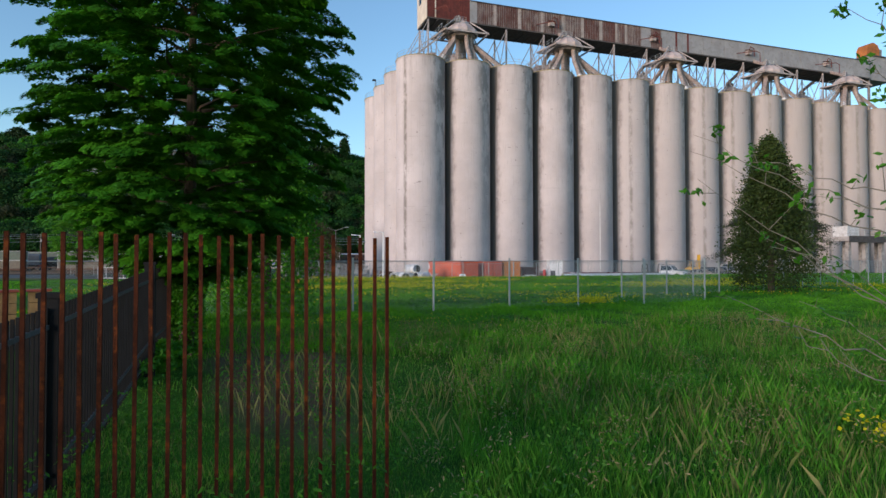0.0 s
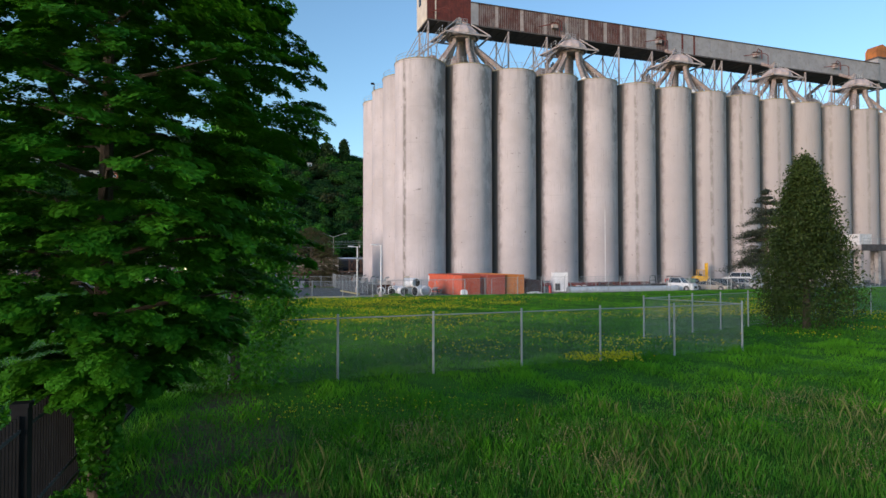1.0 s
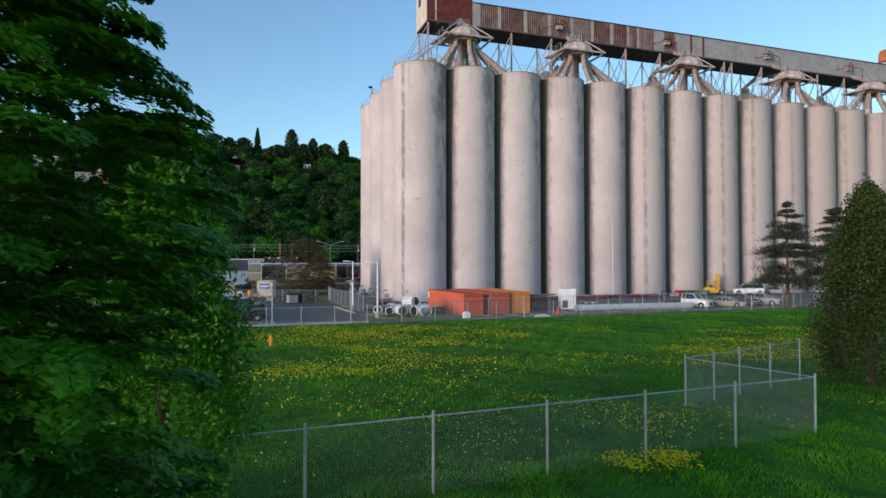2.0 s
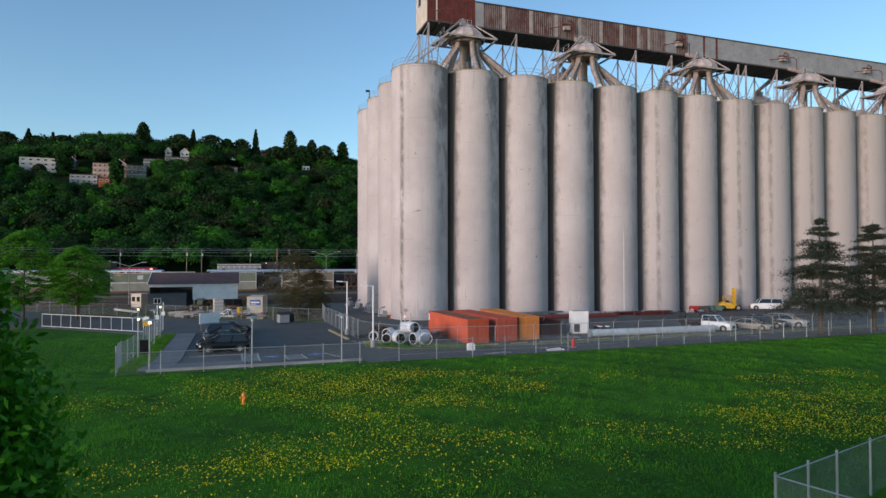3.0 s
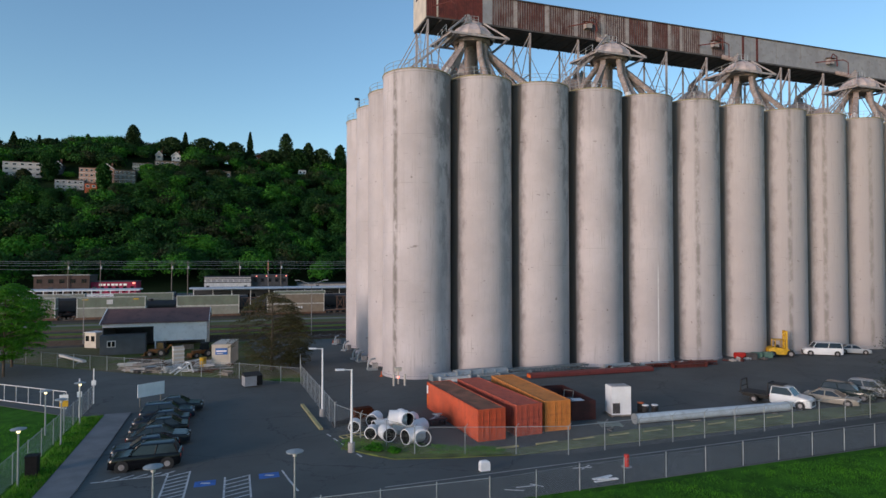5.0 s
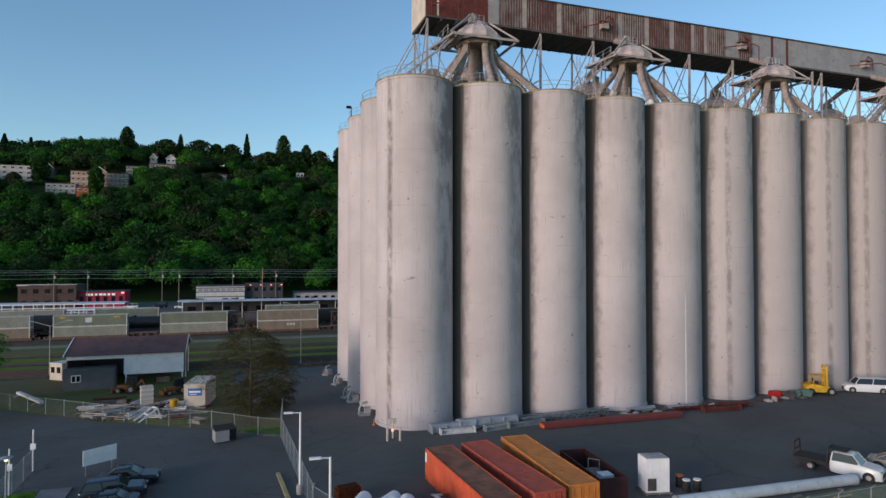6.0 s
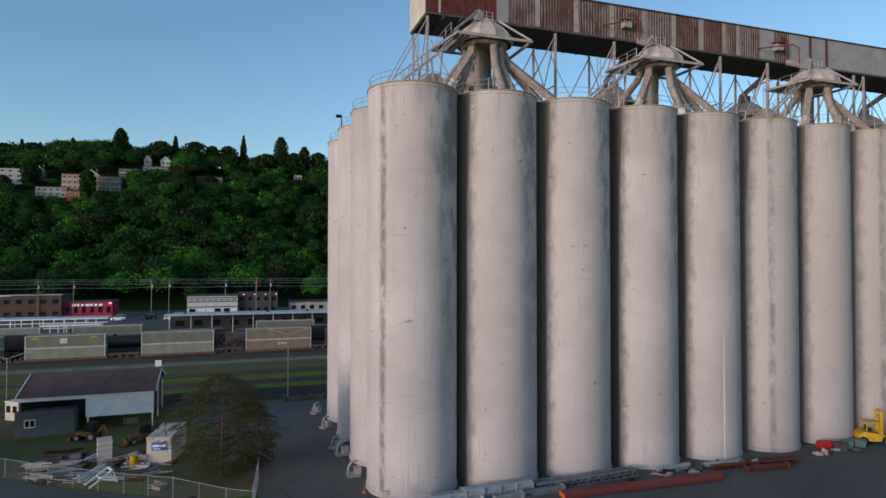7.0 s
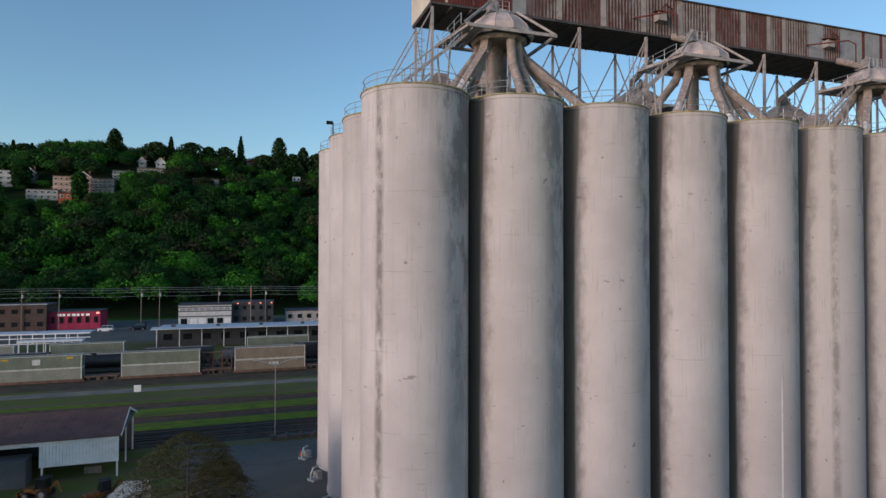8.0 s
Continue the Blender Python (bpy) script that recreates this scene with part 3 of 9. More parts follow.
BANDS = (-2.52, 1.2, 1.2, 1.2, 1.2, -2.02, 1.2, -1.95, -2.15, -1.9, 1.2, -2.3, -1.9, 1.2)


def marks(ob, col, row=0):
    """Where this shell is stained: its run-off band, its pale leak, and whether it touches a neighbour on both sides."""
    for shell in ob.children:
        shell["dusty"] = min(1.0, max(0.0, (col - 3) / 7.0))
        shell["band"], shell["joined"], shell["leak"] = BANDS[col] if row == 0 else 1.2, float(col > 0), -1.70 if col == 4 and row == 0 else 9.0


silo0 = make_silo()
marks(silo0, 0)
for row in range(4):
    for col in range(14):
        if row or col:
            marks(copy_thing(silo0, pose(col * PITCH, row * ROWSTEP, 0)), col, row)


# ---- the conveyor gallery on top ----
GX0, GX1, GY0, GY1, GZ0, GZ1 = 13.4, 128.0, 9.6, 16.2, 51.2, 55.85


def ribbed(b, x0, x1, y, z0, z1, pitch=0.42, depth=0.06):
    """A ribbed wall sheet facing -y."""
    k = max(2, int(round((x1 - x0) / pitch)))
    outline = []
    for i in range(k):
        a, w = x0 + (x1 - x0) * i / k, (x1 - x0) / k
        outline += [(a, y), (a + 0.45 * w, y), (a + 0.55 * w, y - depth), (a + 0.95 * w, y - depth)]
    outline.append((x1, y))
    back = [(x1, y + 0.08), (x0, y + 0.08)]
    pts = outline + back
    b.loft([[(px, py, z0) for px, py in pts], [(px, py, z1) for px, py in pts]])


gallery = thing("conveyor_gallery", pose(0, 0, 0), "long rusty sheet-clad conveyor gallery high above the silos", "conveyor gallery")
b = Build()
b.box(GX0, GY0 + 0.1, GZ0, GX1, GY1, GZ0 + 0.25)
for i in range(58):
    x = GX0 + 1 + i * 2.0
    b.box(x, GY0 + 0.1, GZ0 - 0.10, x + 0.10, GY1, GZ0)
part("floor_frame", b, M_DARKSTEEL, gallery, "dark steel floor frame with cross joists")
b = Build()
b.box(GX0, GY1 - 0.1, GZ0 + 0.25, GX1, GY1, GZ1)
part("back_wall", b, M_GREY, gallery)
b = Build()
b.loft([[(GX0, GY0 - 0.25, GZ1), (GX0, (GY0 + GY1) / 2, GZ1 + 0.6), (GX0, GY1 + 0.2, GZ1), (GX0, GY1 + 0.2, GZ1 - 0.12), (GX0, GY0 - 0.25, GZ1 - 0.12)],
        [(GX1, GY0 - 0.25, GZ1), (GX1, (GY0 + GY1) / 2, GZ1 + 0.6), (GX1, GY1 + 0.2, GZ1), (GX1, GY1 + 0.2, GZ1 - 0.12), (GX1, GY0 - 0.25, GZ1 - 0.12)]])
part("roof", b, M_DARKSTEEL, gallery, "shallow dark sheet roof")
b = Build()
b.box(GX0, GY0 - 0.03, GZ0 - 0.05, GX1, GY0 + 0.1, GZ0 + 0.22)
part("sill_beam", b, M_DARKSTEEL, gallery)
# wall sheets: rusted ones with pale strips between them, grey ones further on
x = GX0
widths = [1.6] + [3.65, 0.7, 4.85, 0.75, 4.6, 0.75, 4.3, 0.8, 4.1, 0.7, 3.9, 0.8, 3.3, 0.6, 1.9, 0.6, 3.8]
for i, w in enumerate(widths):
    b = Build()
    if i % 2:
        ribbed(b, x, x + w, GY0, GZ0 + 0.22, GZ1 - 0.1)
        part("rusty_sheet", b, M_SHEET, gallery)
    else:
        b.box(x, GY0 - 0.05, GZ0 + 0.22, x + w, GY0 + 0.08, GZ1 - 0.1)
        part("pale_strip", b, M_GREY if i == 0 else M_STRIP, gallery)
    x += w
b = Build()
b.box(x, GY0 - 0.05, GZ0 + 0.22, x + 2.6, GY0 + 0.08, GZ1 - 0.1)
part("pale_strip", b, M_GREY, gallery)
x += 2.6
b = Build()
ribbed(b, x, x + 2.9, GY0, GZ0 + 0.22, GZ1 - 0.1)
part("rusty_sheet", b, M_SHEET, gallery)
x += 2.9
while x < GX1 - 0.5:
    w = min(6.1, GX1 - x)
    b = Build()
    b.box(x + 0.03, GY0 - 0.02, GZ0 + 0.22, x + w - 0.03, GY0 + 0.08, GZ1 - 0.1)
    part("grey_sheet", b, M_GREY, gallery)
    x += w
for px in (64.6, 67.9):
    part("rust_stripe", Build().box(px, GY0 - 0.06, GZ0 + 0.22, px + 0.5, GY0 - 0.021, GZ1 - 0.1), M_DARKRED, gallery)

# head house at the gallery's end
house = thing("head_house", pose(0, 0, 0), "dark red sheet-clad head house with a cream end wall", "head house")
b = Build()
b.box(4.3, GY0, GZ0, 13.4, GY1, GZ0 + 0.25)
for i in range(5):
    b.box(4.3 + i * 2.2, GY0 + 0.1, GZ0 - 0.25, 4.5 + i * 2.2, GY1 - 0.1, GZ0)
part("floor_frame", b, M_DARKSTEEL, house)
b = Build()
b.box(4.2, GY0 + 0.0, GZ0 + 0.0, 4.3, GY1, GZ0 + 9.5)
part("end_wall", b, M_CREAM, house, "cream painted end wall")
for i, (xa, xb) in enumerate(((4.3, 5.9), (6.15, 9.0), (9.25, 11.6), (11.85, 13.4))):
    b = Build()
    ribbed(b, xa, xb, GY0, GZ0 + 0.25, GZ0 + 9.5, 0.3)
    part("red_sheet", b, M_DARKRED, house)
for xa in (5.9, 9.0, 11.6):
    b = Build()
    b.box(xa, GY0 - 0.08, GZ0 + 0.25, xa + 0.25, GY0 + 0.1, GZ0 + 9.5)
    part("pale_post", b, M_CREAM if xa < 6 else M_DARKRED, house)
b = Build()
b.box(4.3, GY1 - 0.1, GZ0 + 0.25, 13.4, GY1, GZ0 + 9.5).box(13.3, GY0 + 0.1, GZ1 + 0.7, 13.4, GY1 - 0.1, GZ0 + 9.5)
part("rear_wall", b, M_DARKRED, house)
b = Build()
b.box(4.0, GY0 - 0.3, GZ0 + 9.5, 13.7, GY1 + 0.3, GZ0 + 9.7)
part("roof", b, M_DARKSTEEL, house)
b = Build()
b.box(4.12, GY0 + 3.6, GZ0 + 4.2, 4.2, GY0 + 4.9, GZ0 + 6.0)
part("window", b, M_GLASS, house, "dark window in the end wall")


def make_tower(inner=True):
    """A slim braced steel bent that carries the gallery."""
    s = thing("support_trestle", pose(0, 0, 0), "tall slim steel trestle with crossed braces under the gallery", "trestle", "gallery trestles")
    top, bot = GZ0 - 0.2, SILO_H + 0.2
    ya, yb = GY0 + 0.3, GY1 - 0.3
    for y, w in ((ya, 0.27), (yb, 0.24)):
        part("leg", Build().beam((0, y, bot), (0, y, top), w, w), M_POST, s)
    for p, q in (((0, ya, bot + 0.4), (0, yb, top - 0.4)), ((0, yb, bot + 0.4), (0, ya, top - 0.4))):
        part("cross_brace", Build().beam(p, q, 0.11), M_POST, s)
    part("strut", Build().beam((0, ya, bot + 5.6), (0, yb, bot + 5.6), 0.13), M_POST, s)
    for y in (ya, yb):
        part("long_brace", Build().beam((0, y, top - 0.2), (-6.4, y, bot + 0.1), 0.13), M_POST, s)
    if inner:
        part("thin_brace", Build().beam((-6.2, yb, top - 0.5), (0, yb, bot + 0.6), 0.08), M_POST, s)
    for y in (ya, yb):
        part("foot", Build().box(-0.4, y - 0.4, bot - 0.25, 0.4, y + 0.4, bot + 0.05), M_CONC, s)
    return s


make_tower(False).matrix_basis = pose(4.6, 0, 0)
tower0 = make_tower()
tower0.matrix_basis = pose(13.2, 0, 0)
for tx in (21.7, 30.5, 48.1, 56.8, 65.5, 74.2, 76.3, 85.0, 93.7, 102.4, 111.2, 119.9):
    copy_thing(tower0, pose(tx, 0, 0))


def make_distributor():
    """Round spout head: faceted dome, wide hexagonal platform, spouts to the bins, sloping catwalk."""
    s = thing("grain_distributor", pose(0, 0, 0), "rusty brown faceted grain distributor with spouts fanning to the bins", "distributor", "grain distributors")
    z = SILO_H + 7.6
    b = Build()
    b.lathe([(3.1, z - 0.1), (3.35, z + 0.1), (3.2, z + 0.75), (2.3, z + 1.65), (1.5, z + 2.2), (1.2, z + 2.35), (0.01, z + 2.4)], 12)
    part("dome", b, M_DOME, s, "faceted rusty grey dome")
    for k in range(12):
        a = 2 * math.pi * k / 12
        b = Build()
        for (r0, z0), (r1, z1) in zip(((3.36, 0.1), (3.21, 0.75), (2.31, 1.66)), ((3.21, 0.75), (2.31, 1.66), (1.51, 2.21))):
            b.beam((r0 * math.cos(a), r0 * math.sin(a), z + z0), (r1 * math.cos(a), r1 * math.sin(a), z + z1), 0.06)
        part("seam", b, M_DOME, s)
    rim = [(2.75 * math.cos(math.pi * k / 6 + 0.26), 2.75 * math.sin(math.pi * k / 6 + 0.26)) for k in range(12)]
    b = Build()
    b.loft([[(x * 0.90, y * 0.90, z - 0.50) for x, y in rim], [(x, y, z - 0.22) for x, y in rim], [(x, y, z - 0.10) for x, y in rim]])
    part("platform", b, M_SPOUT, s, "dark rusty underside ring")
    # square frame of beams round the dome, its long sides running on to the stair landing
    for p, q in (((-4.4, -3.15), (4.5, -3.15)), ((-5.4, 2.9), (4.5, 2.9)), ((4.4, -3.15), (4.4, 2.9)), ((-2.9, -3.15), (-2.9, 2.9)), ((-4.3, -3.15), (-5.3, 2.9))):
        part("edge_beam", Build().beam((*p, z - 0.12), (*q, z - 0.12), 0.20, 0.30), M_POST, s)
    for x in (-3.3, -3.9, -4.5):
        part("landing_plank", Build().box(x - 0.24, -2.9, z - 0.02, x + 0.24, 2.7, z + 0.03), M_STEEL, s)
    for y in (-2.6, -0.8, 1.0, 2.7):
        part("landing_post", Build().cyl((-4.8, y, z), (-4.8, y, z + 1.05), 0.035, n=5), M_GALV, s)
    for h in (0.55, 1.05):
        part("landing_rail", Build().cyl((-4.8, -2.6, z + h), (-4.8, 2.7, z + h), 0.03, n=5), M_GALV, s)
    part("top_landing", Build().box(-1.3, -0.9, z + 2.45, 0.7, 0.9, z + 2.55), M_GALV, s, "small grey landing")
    for px in (-1.3, -0.65, 0.0, 0.7):
        part("landing_post", Build().cyl((px, -0.9, z + 2.55), (px, -0.9, z + 3.5), 0.035, n=5), M_GALV, s)
    for h in (3.05, 3.5):
        part("landing_rail", Build().tube([(0.7, -0.9, z + h), (-1.3, -0.9, z + h), (-1.3, 0.9, z + h)], 0.03, 5), M_GALV, s)
    b = Build()
    b.box(-0.9, -0.4, z + 2.55, -0.1, 0.5, z + 3.6).cyl((-0.5, 0.0, z + 3.6), (-0.5, 0.0, z + 4.0), 0.22, n=8)
    part("drive_housing", b, M_STEEL, s)
    b = Build()
    b.tube([(1.2, 0.4, z + 2.3), (1.6, 1.0, z + 3.1), (1.2, 5.2, GZ0 + 0.3)], 0.42, 10)
    part("feed_spout", b, M_SPOUT, s, "", True)
    b = Build()
    b.tube([(-2.6, -0.2, z + 3.0), (-2.6, -0.2, z + 5.2), (-3.0, 0.4, z + 5.8), (-4.4, 4.9, z + 6.6)], 0.09, 6)
    part("vent_pipe", b, M_DARKRED, s, "rust red bent vent pipe")
    # transfer bin and caged ladder beside the head
    b = Build()
    b.box(-7.2, 1.6, SILO_H + 0.9, -3.9, 5.0, SILO_H + 3.2)
    b.loft([[(-7.2, 1.6, SILO_H + 3.2), (-3.9, 1.6, SILO_H + 3.2), (-3.9, 5.0, SILO_H + 3.2), (-7.2, 5.0, SILO_H + 3.2)], [(-5.4, 2.6, SILO_H + 4.8), (-4.4, 2.6, SILO_H + 4.8), (-4.4, 4.0, SILO_H + 4.8), (-5.4, 4.0, SILO_H + 4.8)]])
    part("transfer_bin", b, M_SPOUT, s, "dark rusty transfer bin")
    for x in (-7.0, -5.5, -4.1):
        for y in (1.8, 4.8):
            part("bin_leg", Build().beam((x, y, SILO_H + 0.1), (x, y, SILO_H + 1.0), 0.16), M_DARKSTEEL, s)
    for i in range(6):
        part("bin_stiffener", Build().box(-7.2 + i * 0.62, 1.52, SILO_H + 0.9, -7.1 + i * 0.62, 1.6, SILO_H + 3.2), M_DARKSTEEL, s)
    b = Build()
    for x in (-7.9, -7.4):
        b.beam((x, 0.9, SILO_H + 0.1), (x, 0.9, z + 0.6), 0.06)
    for i in range(19):
        b.beam((-7.9, 0.9, SILO_H + 0.5 + i * 0.4), (-7.4, 0.9, SILO_H + 0.5 + i * 0.4), 0.035)
    part("ladder", b, M_POST, s, "tall steel ladder")
    for i in range(5):
        part("cage_hoop", Build().tube([(-7.9, 0.9, SILO_H + 2.5 + i * 1.1), (-8.0, 0.3, SILO_H + 2.5 + i * 1.1), (-7.65, 0.15, SILO_H + 2.5 + i * 1.1), (-7.3, 0.3, SILO_H + 2.5 + i * 1.1), (-7.4, 0.9, SILO_H + 2.5 + i * 1.1)], 0.025, 4), M_POST, s)
    # spouts: a short drop, then out to the bins
    ends = [(-6.0, -3.5), (-4.3, -2.2), (0.9, -4.1), (3.0, -3.3), (8.7, -3.3), (7.4, -1.6), (2.6, 3.6), (-6.2, 2.6)]
    for k, (ex, ey) in enumerate(ends):
        boxy, long = k in (0, 1, 4, 5), abs(ex) > 4
        d = Vector((ex, ey, 0)).normalized()
        a = Vector((d.x * 1.95, d.y * 1.9, z - 0.35))
        e = Vector((ex, ey, SILO_H + 0.15))
        m = a + Vector((d.x * 0.25, d.y * 0.25, -1.2)) if long else a + Vector((d.x * 0.15, d.y * 0.3, -2.4))
        o = m.lerp(e, 0.55) + (Vector((0, 0, 0)) if long else Vector((0.18, 0, -0.5)))
        r = 0.50 if boxy else 0.44
        b = Build()
        b.tube([a, a + Vector((0, 0, -0.5)), m, o, e], r, 4 if boxy else 12)
        part("spout", b, M_SPOUT, s, "", not boxy)
        for f in (0.02, 0.5, 0.93):
            c = m.lerp(o, f * 2) if f < 0.5 else o.lerp(e, f * 2 - 1)
            w = (o - m if f < 0.5 else e - o).normalized()
            part("coupling", Build().cyl(c, c + w * 0.14, r + 0.06, n=4 if boxy else 12), M_ORANGE if k == 1 and f == 0.5 else M_STEEL, s, "worn orange coupling" if k == 1 and f == 0.5 else "")
        if k in (0, 2):
            c = o.lerp(e, 0.15)
            w = (e - o).normalized()
            part("patch_plate", Build().cyl(c, c + w * 1.1, r + 0.025, n=4 if boxy else 12), M_DIRTYWHITE, s, "pale patch of newer sheet")
    b = Build()
    b.cyl((0, 0.8, SILO_H), (0, 0.8, z - 0.3), 0.8, 0.8, 14)
    part("stem", b, M_SPOUT, s, "", True)
    for p, q in (((1.5, -0.9, z + 2.6), (4.4, -3.1, z)), ((1.5, 0.9, z + 2.6), (4.4, 2.8, z)), ((-1.3, -0.9, z + 3.2), (-4.6, -3.1, z + 0.1))):
        part("strut", Build().beam(p, q, 0.17, 0.2), M_POST, s)
    # sloping catwalk down to the neighbouring roof
    b = Build()
    p, q = Vector((-3.6, -1.2, z - 0.1)), Vector((-10.6, -1.6, SILO_H + 1.6))
    for off in (-0.4, 0.4):
        o = Vector((0, off, 0))
        b.beam(p + o, q + o, 0.14, 0.22)
        b.beam(p + o + Vector((0, 0, 1.0)), q + o + Vector((0, 0, 1.0)), 0.06)
        for i in range(10):
            c = p.lerp(q, i / 9) + o
            b.beam(c, c + Vector((0, 0, 1.0)), 0.05)
    part("catwalk", b, M_POST, s, "sloping steel catwalk with rails")
    for i in range(5):
        c = p.lerp(q, 0.25 + i * 0.18)
        part("catwalk_leg", Build().beam((c.x, c.y, c.z), (c.x + (0.5 if i % 2 else -0.5), c.y, SILO_H + 0.2), 0.14), M_POST, s)
    return s


dist0 = make_distributor()
DIST_X = (9.6, 32.9, 59.1, 87.0, 112.5)
dist0.matrix_basis = pose(DIST_X[0], 4.6, 0)
for k in range(1, 5):
    copy_thing(dist0, pose(DIST_X[k], 4.6, 0))
for k in range(0, 5):
    copy_thing(dist0, pose(DIST_X[k] + 5.0, 21.4, 0, 0, 0, 180))


# broken wall patches and vent boxes above each distributor
for k, vx in enumerate((32.2, 58.3, 86.2, 111.8)):
    s = thing("vent_box", pose(vx, GY0 - 0.08, GZ0 + 1.2), "small rusty vent box on the gallery wall", "vent box", "vent boxes")
    part("box", Build().box(-0.9, -0.9, 0.3, 0.2, 0, 1.2), M_STRIP, s)
    part("hood", Build().loft([[(-1.0, -1.2, 1.15), (0.3, -1.2, 1.15), (0.3, 0, 1.5), (-1.0, 0, 1.5)], [(-1.0, -1.2, 1.25), (0.3, -1.2, 1.25), (0.3, 0, 1.6), (-1.0, 0, 1.6)]]), M_RUSTBAR, s)
    part("bent_pipe", Build().tube([(-0.3, -0.5, 1.3), (0.2, -0.6, 2.3), (1.2, -0.6, 1.9), (1.3, -0.6, 0.0)], 0.10, 6), M_DARKRED, s)

# flood lamp on the roof edge
s = thing("flood_lamp", pose(-4.1, 2 * ROWSTEP, SILO_H + 0.1), "dark flood lamp on a short post at the roof edge", "lamp")
part("post", Build().cyl((0, 0, 0), (0, 0, 1.65), 0.07, n=6), M_DARKSTEEL, s)
part("lamp_head", Build().box(-0.7, -0.22, 1.45, -0.05, 0.22, 1.75).beam((-0.2, 0, 1.55), (0.05, 0, 1.5), 0.1), M_BLACKBAR, s)


def make_rail(cx, cy):
    s = thing("roof_guardrail", pose(cx, cy, SILO_H + 0.12), "thin steel guardrail round the silo roof edge", "guardrail", "roof guardrails")
    r = RAD - 0.12
    n = 36
    for h in (0.55, 1.05):
        b = Build()
        pts = [(r * math.cos(2 * math.pi * k / n), r * math.sin(2 * math.pi * k / n), h) for k in range(n + 1)]
        b.tube(pts, 0.028, 5)
        part("rail", b, M_GALV, s)
    for k in range(0, n, 3):
        b = Build()
        a = 2 * math.pi * k / n
        b.cyl((r * math.cos(a), r * math.sin(a), 0), (r * math.cos(a), r * math.sin(a), 1.05), 0.03, n=5)
        part("post", b, M_GALV, s)
    return s


rail0 = make_rail(0, 0)
for row in range(1, 4):
    copy_thing(rail0, pose(0, row * ROWSTEP, SILO_H + 0.12))
for col in range(1, 14):
    copy_thing(rail0, pose(col * PITCH, 0, SILO_H + 0.12))


M_OCHREHOOD = plain("faded_orange_paint", (0.38, 0.13, 0.03), 0.7, 0, 0.3, 0.8, 14, 0.2, (0.12, 0.06, 0.03))
# tower and hood at the far end of the gallery
s = thing("end_tower", pose(128.4, 10.2, SILO_H), "sheet-clad steel tower at the far end of the gallery", "tower")
for x in (0.3, 7.7):
    for y in (0.3, 5.7):
        part("leg", Build().box(x - 0.2, y - 0.2, 0, x + 0.2, y + 0.2, 12.6), M_STEEL, s)
part("body", Build().box(0, 0, 12.6, 8, 6, 19.0), M_GREY, s)
part("roof", Build().box(-0.3, -0.3, 19.0, 8.3, 6.3, 19.3), M_DARKSTEEL, s)
hood = thing("elevator_hood", pose(129.0, 11.0, SILO_H + 19.3), "orange rounded elevator hood on the end tower", "machine")
part("casing", Build().prism([(0, 0), (4.6, 0), (4.6, 2.2), (4.0, 3.3), (2.3, 3.9), (0.8, 3.4), (0, 2.2)], 0, 3.0), M_OCHREHOOD, hood)
part("duct", Build().box(4.6, 0.6, 0.4, 6.4, 2.2, 2.6), M_STEEL, hood)


